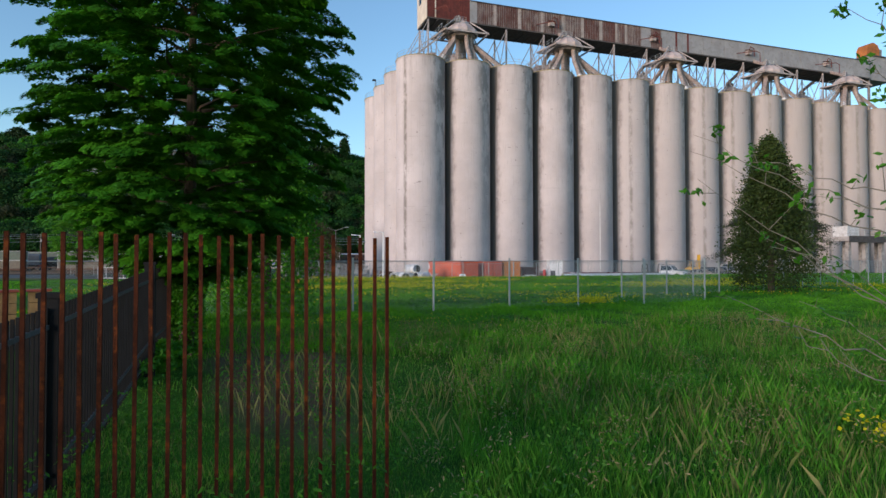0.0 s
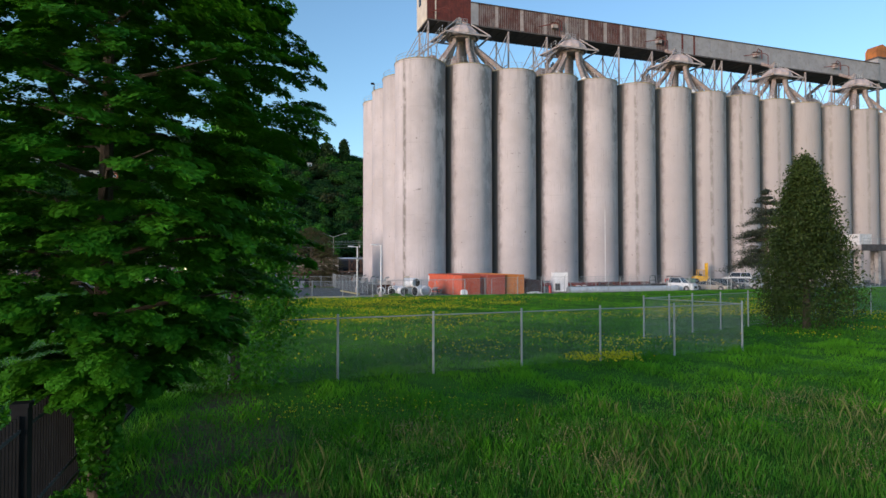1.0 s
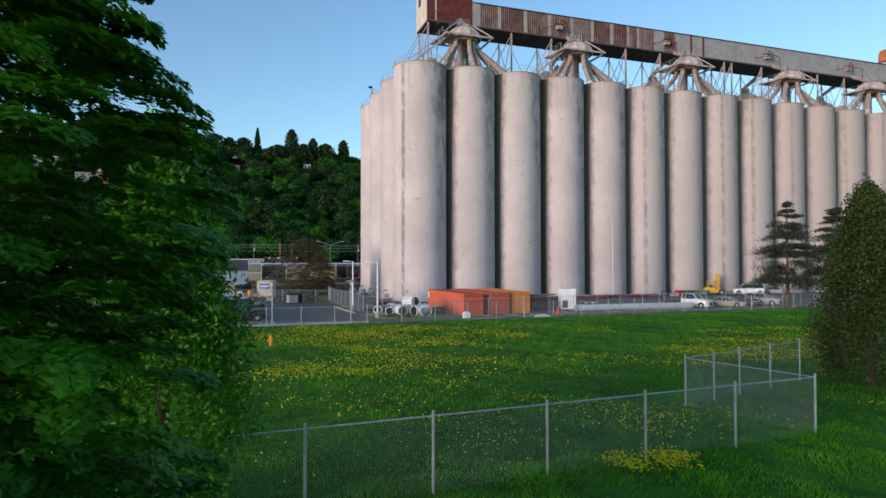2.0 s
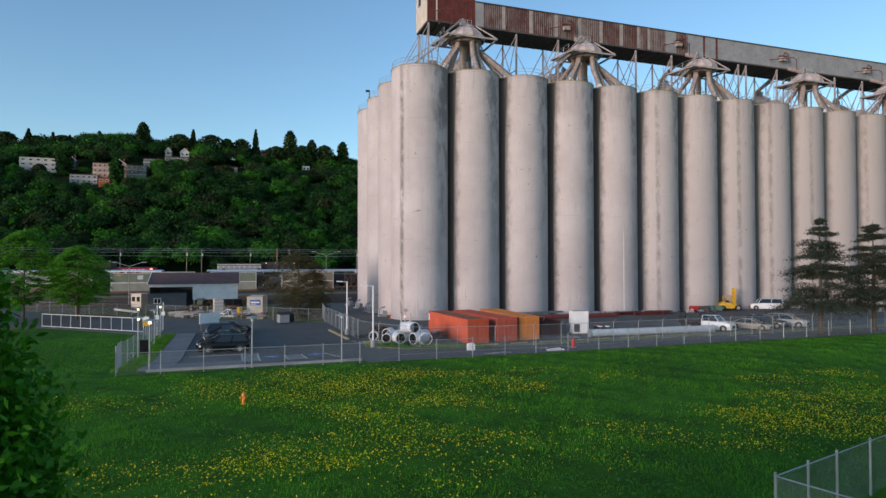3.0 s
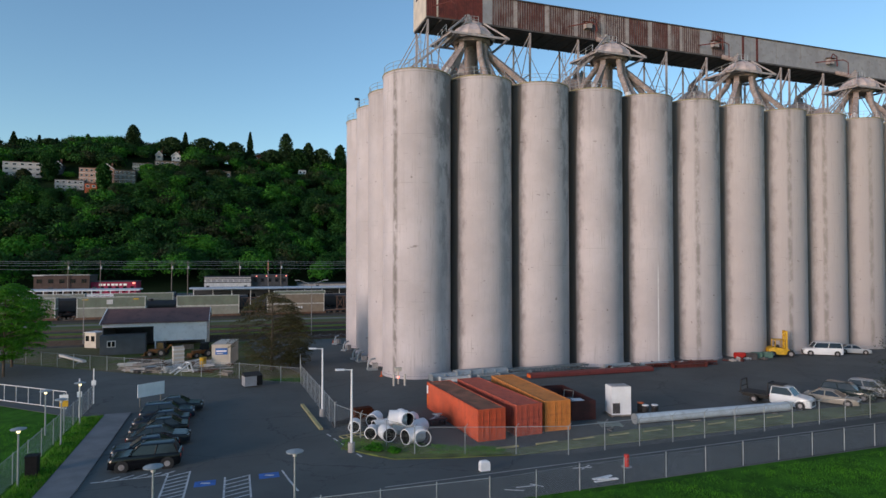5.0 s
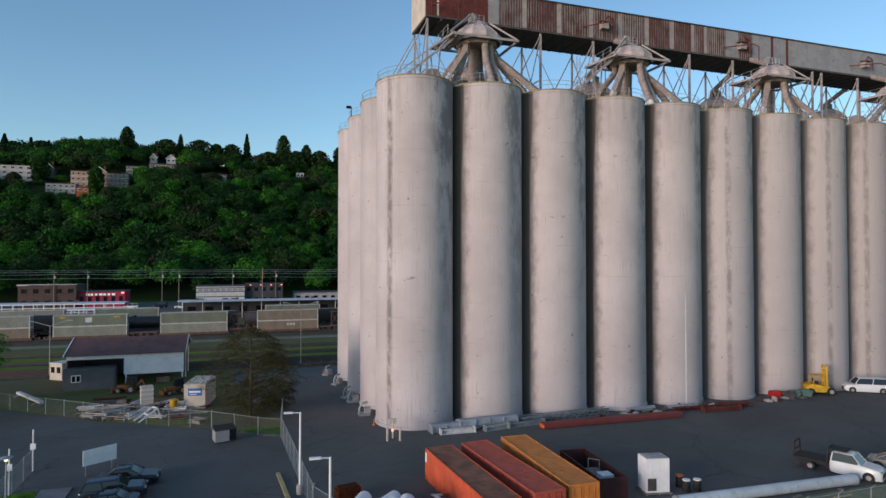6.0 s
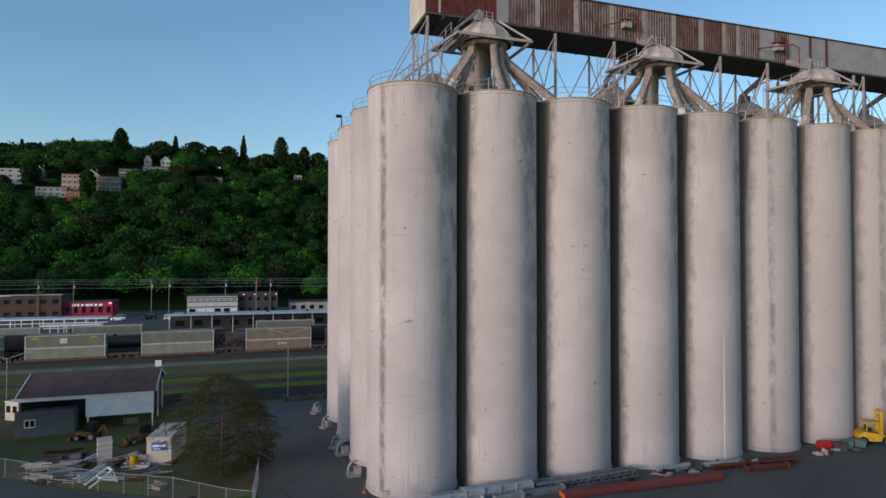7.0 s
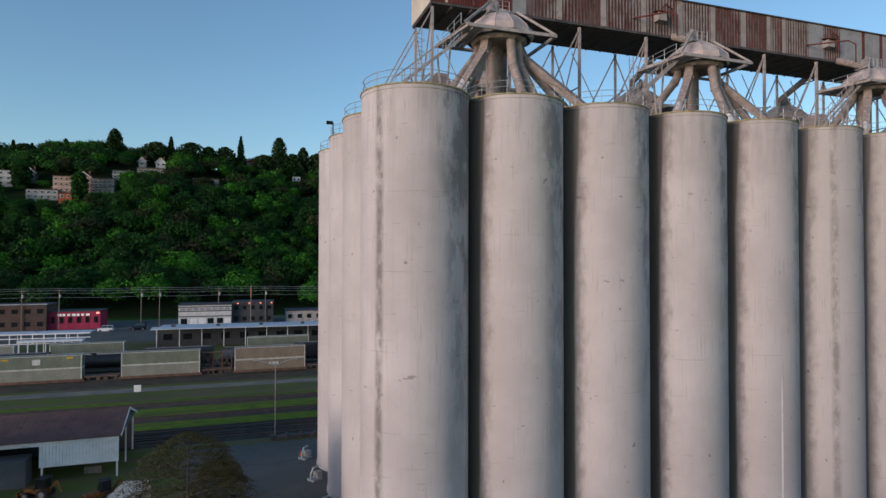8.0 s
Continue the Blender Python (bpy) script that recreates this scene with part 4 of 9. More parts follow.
# ---- shipping containers ----
def make_container(name, m, length, mat, roof_mat, label, width=2.44, high=2.6, trim=None):
    s = thing(name, m, label, "shipping container", "shipping containers")
    x1, y1 = width, length

    def corrugated(p, q, out, z0, z1):
        b = Build()
        p, q = Vector(p), Vector(q)
        k = int((q - p).length / 0.28)
        pts = []
        for i in range(k):
            for f, o in ((0, 0), (0.35, 0), (0.5, 1), (0.85, 1)):
                pts.append(p + (q - p) * (i + f) / k - Vector(out) * 0.045 * o)
        pts.append(q)
        pts += [q - Vector(out) * 0.07, p - Vector(out) * 0.07]
        b.loft([[(v.x, v.y, z0) for v in pts], [(v.x, v.y, z1) for v in pts]])
        return b
    part("side_wall", corrugated((0, 0.1, 0), (0, y1 - 0.1, 0), (-1, 0, 0), 0.15, high - 0.1), mat, s)
    part("side_wall", corrugated((x1, 0.1, 0), (x1, y1 - 0.1, 0), (1, 0, 0), 0.15, high - 0.1), mat, s)
    part("end_wall", corrugated((0.1, y1, 0), (x1 - 0.1, y1, 0), (0, 1, 0), 0.15, high - 0.1), mat, s)
    for k in (0, 1):
        b = Build()
        xa = 0.1 + k * (x1 / 2 - 0.1)
        b.box(xa + 0.01, 0.02, 0.16, xa + x1 / 2 - 0.11, 0.07, high - 0.12)
        for z in (0.5, 1.0, 1.55, 2.1):
            b.box(xa + 0.08, -0.005, z, xa + x1 / 2 - 0.18, 0.02, z + 0.32)
        d = part("door", b, mat, s)
        for px in (0.3, 0.8):
            b = Build()
            b.cyl((xa + px, -0.03, 0.2), (xa + px, -0.03, high - 0.15), 0.022, n=6)
            part("lock_rod", b, mat, d)
    b = Build()
    k = int(y1 / 0.35)
    pts = []
    for i in range(k):
        for f, o in ((0, 0), (0.4, 0), (0.5, 1), (0.9, 1)):
            pts.append((0.1 + (y1 - 0.2) * (i + f) / k, high - 0.03 - 0.025 * o))
    pts += [(y1 - 0.1, high - 0.03), (y1 - 0.1, high - 0.08), (0.1, high - 0.08)]
    b.loft([[(0.08, p, z) for p, z in pts], [(x1 - 0.08, p, z) for p, z in pts]])
    part("roof", b, roof_mat, s)
    b = Build()
    b.box(0, 0, 0.0, x1, 0.1, 0.16).box(0, y1 - 0.1, 0.0, x1, y1, 0.16).box(0, 0, high - 0.12, x1, 0.1, high).box(0, y1 - 0.1, high - 0.12, x1, y1, high)
    b.box(0, 0.1, 0.02, 0.1, y1 - 0.1, 0.16).box(x1 - 0.1, 0.1, 0.02, x1, y1 - 0.1, 0.16).box(0, 0.1, high - 0.1, 0.08, y1 - 0.1, high).box(x1 - 0.08, 0.1, high - 0.1, x1, y1 - 0.1, high)
    b.box(0.1, 0.1, 0.1, x1 - 0.1, y1 - 0.1, 0.14)
    part("frame", b, trim or mat, s)
    for cx in (0, x1 - 0.16):
        for cy in (0, y1 - 0.16):
            b = Build()
            b.box(cx - 0.006, cy - 0.006, 0, cx + 0.166, cy + 0.166, high + 0.006)
            part("corner_post", b, trim or mat, s)
    return s


M_C1 = plain("orange_red_container", (0.52, 0.082, 0.030), 0.6, 0, 0.15, 0.7, 15, 0.15, (0.30, 0.05, 0.03))
M_C1R = plain("worn_container_roof", (0.24, 0.10, 0.06), 0.8, 0, 0.35, 0.8, 12, 0.2, (0.10, 0.075, 0.045))
M_C2 = plain("red_container", (0.45, 0.088, 0.052), 0.6, 0, 0.12, 0.8, 15, 0.15, (0.24, 0.05, 0.04))
M_C3 = plain("orange_container", (0.58, 0.205, 0.045), 0.6, 0, 0.12, 0.8, 15, 0.15, (0.36, 0.10, 0.03))
orange_box = make_container("shipping_container", pose(-3.86, -30.5, 0, 0, 0, 2.3), 12.19, M_C1, M_C1R, "orange-red forty-foot shipping container with a worn brown roof")
part("corner_plate", Build().box(-0.02, 11.78, 1.5, -0.008, 12.14, 2.3), M_WHITE, orange_box, "white reflective corner plate")
part("corner_plate", Build().box(-0.02, 11.78, 0.4, -0.008, 12.14, 1.3), M_ORANGE, orange_box, "bright orange corner plate")
make_container("shipping_container", pose(-0.26, -30.1, 0, 0, 0, 3.4), 12.19, M_C2, M_C2, "dull red forty-foot shipping container")
make_container("shipping_container", pose(2.63, -29.6, 0, 0, 0, -1.7), 12.19, M_C3, M_C3, "orange-ochre forty-foot shipping container")


# ---- chain-link fences ----
def chain_fence(name, pts, high, step, label, arms=False, wire=0.0022, pitch=0.11, mid=False, thick=0.03, mesh=True, rail=True):
    """Posts, rails and a woven mesh along a line of corners."""
    f = new(name)
    tagged(f, label, "fence")
    wires, rails = Build(), []
    for (x0, y0), (x1, y1) in zip(pts, pts[1:]):
        a, c = Vector((x0, y0)), Vector((x1, y1))
        ln = (c - a).length
        k = max(1, round(ln / step))
        spots = [a.lerp(c, i / k) for i in range(k + 1)]
        for i, p in enumerate(spots[:-1] if (x1, y1) != pts[-1] else spots):
            z = gz(p.x, p.y)
            b = Build()
            top = z + high + (0.12 if not arms else 0.0)
            b.cyl((p.x, p.y, z - 0.1), (p.x, p.y, top), thick * (1.3 if i == 0 else 1.0), n=7)
            if arms:
                b.cyl((p.x, p.y, top), (p.x + 0.12, p.y - 0.26, top + 0.3), 0.02, n=5)
            part("post", b, M_GALV, f)
        for i in range(k):
            p, q = spots[i], spots[i + 1]
            zp, zq = gz(p.x, p.y), gz(q.x, q.y)
            b = Build()
            b.cyl((p.x, p.y, zp + high), (q.x, q.y, zq + high), 0.021 if rail else 0.006, n=6)
            if mid:
                b.cyl((p.x, p.y, zp + high * 0.5), (q.x, q.y, zq + high * 0.5), 0.021, n=6)
            part("rail" if rail else "top_wire", b, M_GALV, f)
            d = (q - p)
            w = d.length
            n = int(w / pitch)
            if not mesh:
                continue
            h = high - 0.08
            for j in range(-int(h / pitch), n + 1):
                for flip in (0, 1):
                    s0, s1, z0, z1 = j * pitch, j * pitch + h, 0.05, 0.05 + h
                    if s0 < 0:
                        z0, s0 = z0 - s0, 0.0
                    if s1 > w:
                        z1, s1 = z1 - (s1 - w), w
                    if s1 <= s0:
                        continue
                    if flip:
                        s0, s1 = w - s0, w - s1
                    u, v = p + d * (s0 / w), p + d * (s1 / w)
                    wires.cyl((u.x, u.y, zp + (zq - zp) * s0 / w + z0), (v.x, v.y, zp + (zq - zp) * s1 / w + z1), wire, n=3, caps=False)
    if mesh:
        part("wire_mesh", wires, M_GALV, f, "galvanised woven wire mesh")
    return f


CL = "galvanised chain-link fence "
chain_fence("chain_link_fence", [(-36.8, -83.6), (-33.6, -82.8), (-30.45, -82.01), (-27.4, -81.88), (-24.36, -81.75), (-21.2, -81.62), (-18.04, -81.49), (-14.7, -81.34), (-11.3, -81.2)], 1.85, 3.4, CL + "across the meadow", wire=0.0014, pitch=0.09)
chain_fence("chain_link_gate", [(-11.3, -81.2), (-12.5, -76.7)], 1.85, 4.7, "galvanised chain-link gate panel standing open", wire=0.0018, pitch=0.07)
chain_fence("chain_link_fence", [(-12.5, -76.7), (-10.7, -76.25), (-8.93, -75.8), (-6.6, -75.2), (-4.1, -74.55), (16.0, -70.2), (48.0, -62.0)], 1.85, 2.4, CL + "past the evergreen", wire=0.0014, pitch=0.09)
chain_fence("chain_link_fence", [(-34.9, -43.75), (-18.1, -44.1), (-8.87, -44.4)], 1.55, 2.85, CL + "along the lane", pitch=0.13)
chain_fence("chain_link_fence", [(-8.87, -44.4), (-2.9, -44.0), (25.5, -43.5), (60.1, -43.3)], 1.5, 3.12, CL + "without a top rail beside the meadow", pitch=0.13, rail=False)
chain_fence("chain_link_fence", [(-34.9, -43.75), (-36.0, -35.0), (-35.9, -11.0), (-36.0, -5.4)], 1.95, 3.0, CL + "beside the walkway", pitch=0.10)
chain_fence("chain_link_fence", [(-14.1, -22.6), (-12.6, -26.5), (-9.6, -32.0), (-2.7, -35.0), (0.8, -36.5), (60.0, -36.2)], 2.1, 3.2, "tall chain-link fence with slanted wire arms", True, pitch=0.14)
chain_fence("chain_link_fence", [(-14.3, 5.6), (-15.0, -2.2), (-14.1, -22.6)], 2.2, 2.6, CL + "between lot and silo yard", pitch=0.09)
chain_fence("chain_link_fence", [(-15.0, -2.2), (-17.2, -0.8), (-21.9, 3.6), (-26.4, 6.2), (-33.8, 11.0), (-43.2, 18.4), (-62.5, 34.2)], 1.9, 3.0, CL + "round the scrap yard", pitch=0.14)


def tube_gate(name, p, q, z, high, bars):
    g = tagged(new(name), "white tubular steel sliding gate", "gate")
    p, q = Vector((*p, z)), Vector((*q, z))
    for h in (0.12, high):
        b = Build()
        b.cyl(p + Vector((0, 0, h)), q + Vector((0, 0, h)), 0.05, n=7)
        part("rail", b, M_DIRTYWHITE, g)
    for i in range(bars + 1):
        c = p.lerp(q, i / bars)
        b = Build()
        b.cyl(c + Vector((0, 0, 0.0 if i in (0, bars) else 0.12)), c + Vector((0, 0, high)), 0.04, n=7)
        part("upright", b, M_DIRTYWHITE, g)
    return g


tube_gate("sliding_gate", (-52.0, 4.6), (-38.0, -7.4), 0.0, 1.75, 10)

# ---- the rusty picket fence and the black steel fence by the start of the walk ----
FX, FY = Vector((0.3263, 0.9453)), Vector((0.9453, -0.3263))


def ahead(fwd, lat):
    p = Vector((-31.29, -102.92)) + FX * fwd + FY * lat
    return p.x, p.y


rusty = tagged(new("rusty_picket_fence"), "fence of rusty square steel pickets set in the grass", "fence")
for k in range(30):
    lat = -0.51 - 0.110 * k
    fwd = 5.40 - 0.046 * k
    x, y = ahead(fwd, lat)
    b = Build()
    lean = 0.012 * math.sin(k * 2.7)
    b.beam((x, y, 0.1), (x + lean, y, 2.735 + 0.012 * math.sin(k * 5.1)), 0.029)
    part("picket", b, M_RUSTBAR, rusty)


def black_panel(p, q, zp, zq, zlp, zlq):
    """Posts at p, rails and pickets to q."""
    f = black
    p, q = Vector(p), Vector(q)
    b = Build()
    b.box(p.x - 0.085, p.y - 0.085, zlp - 0.6, p.x + 0.085, p.y + 0.085, zp + 0.05)
    b.box(p.x - 0.10, p.y - 0.10, zp + 0.05, p.x + 0.10, p.y + 0.10, zp + 0.10)
    part("post", b, M_BLACKBAR, f)
    for h in (0.22, 0.86, 0.0):
        b = Build()
        z0, z1 = (zp - h, zq - h) if h > 0 else (zlp, zlq)
        if h == 0.86:
            z0, z1 = zlp + 0.28, zlq + 0.28
        b.beam((p.x, p.y, z0), (q.x, q.y, z1), 0.045)
        part("rail", b, M_LITRAIL, f)
    n = int((q - p).length / 0.10)
    for i in range(1, n):
        c = p.lerp(q, i / n)
        t, l = zp + (zq - zp) * i / n, zlp + (zlq - zlp) * i / n
        b = Build()
        b.box(c.x - 0.014, c.y - 0.014, l - 0.1, c.x + 0.014, c.y + 0.014, t - 0.04)
        part("picket", b, M_BLACKBAR, f)


black = tagged(new("black_steel_fence"), "black coated steel picket fence beside the tree", "fence")
corner = [(ahead(1.0, -2.6), 1.85, -0.1), (ahead(5.8, -3.8), 2.12, 0.22), (ahead(10.57, -5.17), 2.42, 0.86), (ahead(13.2, -5.95), 2.5, 0.95), (ahead(17.6, -7.3), 2.5, 0.95)]
for (p, zp, lp), (q, zq, lq) in zip(corner, corner[1:]):
    black_panel(p, q, zp, zq, lp, lq)


# ---- vehicles ----
def make_wheel(parent, x, y, r=0.33, w=0.22):
    b = Build()
    sx = 1 if y > 0 else -1
    b.cyl((x, y - w / 2, r), (x, y + w / 2, r), r, n=20)
    t = part("wheel", b, M_BLACK, parent, "", True)
    b = Build()
    b.cyl((x, y + sx * w * 0.42, r), (x, y + sx * (w / 2 + 0.012), r), r * 0.58, r * 0.52, 14)
    part("rim", b, M_STEEL, t, "", True)


def make_car(name, m, paint, label, length=4.6, width=1.8, high=1.45, kind="sedan", category="car"):
    """A car that points along +x, its wheels on z = 0."""
    s = thing(name, m, label, category, "parked vehicles")
    L, W = length / 2, width / 2
    belt = high * (0.62 if kind != "van" else 0.60)
    hood = {"sedan": 0.60, "suv": 0.62, "van": 0.56, "pickup": 0.62, "cab": 0.60}[kind] * high

    def ring(x, z0, z1, w):
        return [(x, -w, z0 + 0.06), (x, -w * 0.96, z0), (x, w * 0.96, z0), (x, w, z0 + 0.06), (x, w, z1 - 0.10), (x, w * 0.93, z1), (x, -w * 0.93, z1), (x, -w, z1 - 0.10)]
    tail = belt if kind != "sedan" else high * 0.64
    b = Build()
    b.loft([ring(-L, 0.38, tail - 0.10, W * 0.86), ring(-L + 0.10, 0.27, tail - 0.02, W * 0.95), ring(-L + 0.5, 0.2, tail, W), ring(-0.2, 0.19, belt, W),
            ring(L * 0.35, 0.19, belt, W), ring(L * 0.48, 0.2, hood, W), ring(L - 0.35, 0.21, hood * 0.93, W * 0.97), ring(L - 0.08, 0.25, hood * 0.82, W * 0.88), ring(L, 0.34, hood * 0.72, W * 0.8)])
    part("body", b, paint, s, "", True)
    # glasshouse
    back = {"sedan": (-L * 0.78, -L * 0.42), "suv": (-L * 0.93, -L * 0.80), "van": (-L * 0.95, -L * 0.90), "pickup": (-L * 0.10, -L * 0.04), "cab": (-L * 0.94, -L * 0.88)}[kind]
    front = {"sedan": (L * 0.46, L * 0.10), "suv": (L * 0.44, L * 0.14), "van": (L * 0.56, L * 0.34), "pickup": (L * 0.46, L * 0.16), "cab": (L * 0.24, -L * 0.08)}[kind]
    wt = W * 0.78
    b = Build()
    b.loft([[(back[0], -W * 0.93, belt - 0.02), (front[0], -W * 0.93, belt - 0.02), (front[0], W * 0.93, belt - 0.02), (back[0], W * 0.93, belt - 0.02)],
            [(back[1], -wt, high - 0.06), (front[1], -wt, high - 0.06), (front[1], wt, high - 0.06), (back[1], wt, high - 0.06)]])
    part("window_glass", b, M_GLASS, s, "dark tinted glass")
    b = Build()
    b.loft([[(back[1] - 0.04, -wt - 0.02, high - 0.07), (front[1] + 0.06, -wt - 0.02, high - 0.07), (front[1] + 0.06, wt + 0.02, high - 0.07), (back[1] - 0.04, wt + 0.02, high - 0.07)],
            [(back[1] + 0.02, -wt + 0.05, high - 0.025), (front[1] - 0.02, -wt + 0.05, high - 0.025), (front[1] - 0.02, wt - 0.05, high - 0.025), (back[1] + 0.02, wt - 0.05, high - 0.025)],
            [(back[1] + 0.22, -wt + 0.22, high), (front[1] - 0.26, -wt + 0.22, high), (front[1] - 0.26, wt - 0.22, high), (back[1] + 0.22, wt - 0.22, high)]])
    part("roof", b, paint, s, "", True)
    for sy in (-1, 1):
        for f in (0.0, 0.48, 1.0) if kind != "cab" else (0.0, 1.0):
            x0, x1 = back[0] + (front[0] - back[0]) * f, back[1] + (front[1] - back[1]) * f
            b = Build()
            b.beam((x0, sy * W * 0.94, belt - 0.02), (x1, sy * (wt + 0.01), high - 0.06), 0.09, 0.05)
            part("pillar", b, paint, s)
        b = Build()
        b.box(-0.09, -0.06, 0, 0.05, 0.06, 0.13, pose(front[0] - 0.12, sy * (W + 0.06), belt))
        part("mirror", b, paint, s)
        b = Build()
        b.box(L - 0.24, min(sy * W * 0.45, sy * W * 0.86), hood * 0.70, L - 0.02, max(sy * W * 0.45, sy * W * 0.86), hood * 0.83)
        part("headlight", b, M_GALV, s)
        b = Build()
        b.box(-L - 0.01, min(sy * W * 0.60, sy * W * 0.87), tail - 0.36, -L + 0.16, max(sy * W * 0.60, sy * W * 0.87), tail - 0.14)
        part("tail_light", b, M_RED, s)
        b = Build()
        b.box(-L * 0.5, sy * W - 0.008, belt - 0.22, -L * 0.5 + 0.16, sy * W + 0.022, belt - 0.18)
        part("door_handle", b, paint, s)
    b = Build()
    b.box(L - 0.10, -W * 0.45, 0.36, L + 0.015, W * 0.45, hood * 0.66)
    part("grille", b, M_BLACK, s)
    b = Build()
    b.box(L - 0.16, -W * 0.82, 0.24, L + 0.03, W * 0.82, 0.38)
    part("bumper", b, M_BLACK if kind == "van" else paint, s)
    r = 0.33 if kind == "sedan" else 0.37
    for wx in ((-L + 0.85, L - 0.88) if name != "flatbed_truck" else (L - 0.88,)):
        for wy in (-W + 0.10, W - 0.10):
            make_wheel(s, wx, wy, r)
            sy = 1 if wy > 0 else -1
            b = Build()
            b.cyl((wx, sy * (W - 0.2), r), (wx, sy * (W + 0.004), r), r + 0.075, n=18)
            part("wheel_arch", b, M_BLACK, s)
    return s


def paint(name, c):
    mat = plain(name, c, 0.14, 0.0, 0.06, 0.8, 40, 0.0, None, 0.32)
    return mat


P_BLACK, P_NAVY, P_GREY, P_SILVER, P_GOLD, P_WHITE, P_GREEN, P_SKY = (paint("black_car_paint", (0.006, 0.0065, 0.008)), paint("navy_car_paint", (0.008, 0.012, 0.026)), paint("grey_car_paint", (0.024, 0.026, 0.031)),
    paint("silver_car_paint", (0.34, 0.36, 0.37)), paint("champagne_car_paint", (0.32, 0.29, 0.24)), paint("white_car_paint", (0.72, 0.73, 0.73)), paint("dark_green_car_paint", (0.025, 0.04, 0.04)), paint("steel_blue_car_paint", (0.020, 0.033, 0.052)))
G = 0.036
for i, (y, x, p, kind, h, lab, turn) in enumerate((
        (-28.2, -28.2, P_BLACK, "suv", 1.75, "black sport utility car parked in the lot", 180), (-25.4, -28.6, P_NAVY, "sedan", 1.45, "dark blue sedan parked in the lot", 180),
        (-22.6, -28.0, P_GREY, "sedan", 1.5, "dark grey sedan parked nose out in the lot", 0), (-19.8, -28.3, P_BLACK, "sedan", 1.45, "black sedan with bright window trim in the lot", 180),
        (-17.2, -28.4, P_NAVY, "sedan", 1.45, "dark navy sedan parked in the lot", 180), (-14.4, -28.2, P_SKY, "suv", 1.55, "steel-blue hatchback parked nose out in the lot", 0), (-11.6, -27.6, P_GREY, "sedan", 1.45, "dark sedan at the end of the row", 0))):
    make_car("parked_car", pose(x, y, G, 0, 0, turn + (2 if i % 2 else -1)), p, lab, 4.55 if kind == "sedan" else 4.6, 1.8, h, kind)
make_car("parked_car", pose(35.3, -30.0, G, 0, 0, -64), P_GOLD, "champagne coloured sedan in the silo yard", 4.9, 1.8, 1.40, "sedan")
make_car("parked_car", pose(39.0, -28.9, G, 0, 0, -64), P_GREEN, "dark green wagon with a pale roof in the yard", 4.9, 1.85, 1.68, "suv")
make_car("parked_car", pose(42.6, -29.0, G, 0, 0, -64), P_SILVER, "silver and black minivan in the yard", 4.9, 1.95, 1.72, "suv")
make_car("passenger_van", pose(63.6, -6.2, G, 0, 0, 146), P_WHITE, "white passenger van beside the silos", 5.4, 2.0, 2.05, "van", "van")
make_car("parked_car", pose(69.8, -6.6, G, 0, 0, -36), P_SILVER, "silver sedan parked beyond the white van", 4.6, 1.8, 1.42, "sedan")

# flatbed truck: white cab, black deck on a chassis
t = make_car("flatbed_truck", pose(30.35, -29.7, G, 0, 0, -66), P_WHITE, "white flatbed truck with a black deck and rack", 3.7, 1.95, 1.95, "cab", "truck")
part("chassis", Build().box(-4.6, -0.45, 0.45, -1.8, 0.45, 0.846), M_BLACK, t)
for x in (-4.5, -3.8, -3.0, -2.2):
    part("crossbeam", Build().box(x, -1.17, 0.78, x + 0.1, 1.17, 0.848), M_BLACK, t)
b = Build().box(-4.7, -1.15, 0.85, -1.92, 1.15, 0.98)
part("deck", b, M_BLACK, t, "black flat deck")
for x in (-4.6, -2.0):
    b = Build()
    for y in (-0.95, 0.95):
        b.beam((x, y, 0.98), (x, y * 0.75, 2.15), 0.10)
    b.beam((x, -0.72, 2.12), (x, 0.72, 2.12), 0.10)
    b.beam((x, -0.9, 1.45), (x, 0.9, 1.45), 0.08)
    part("rack", b, M_BLACK, t)
for y in (-0.87, 0.87):
    make_wheel(t, -3.3, y, 0.38, 0.3)
b = Build()
b.box(-1.95, -0.75, 2.05, -0.6, 0.75, 2.10)
part("headache_rack", b, M_BLACK, t)


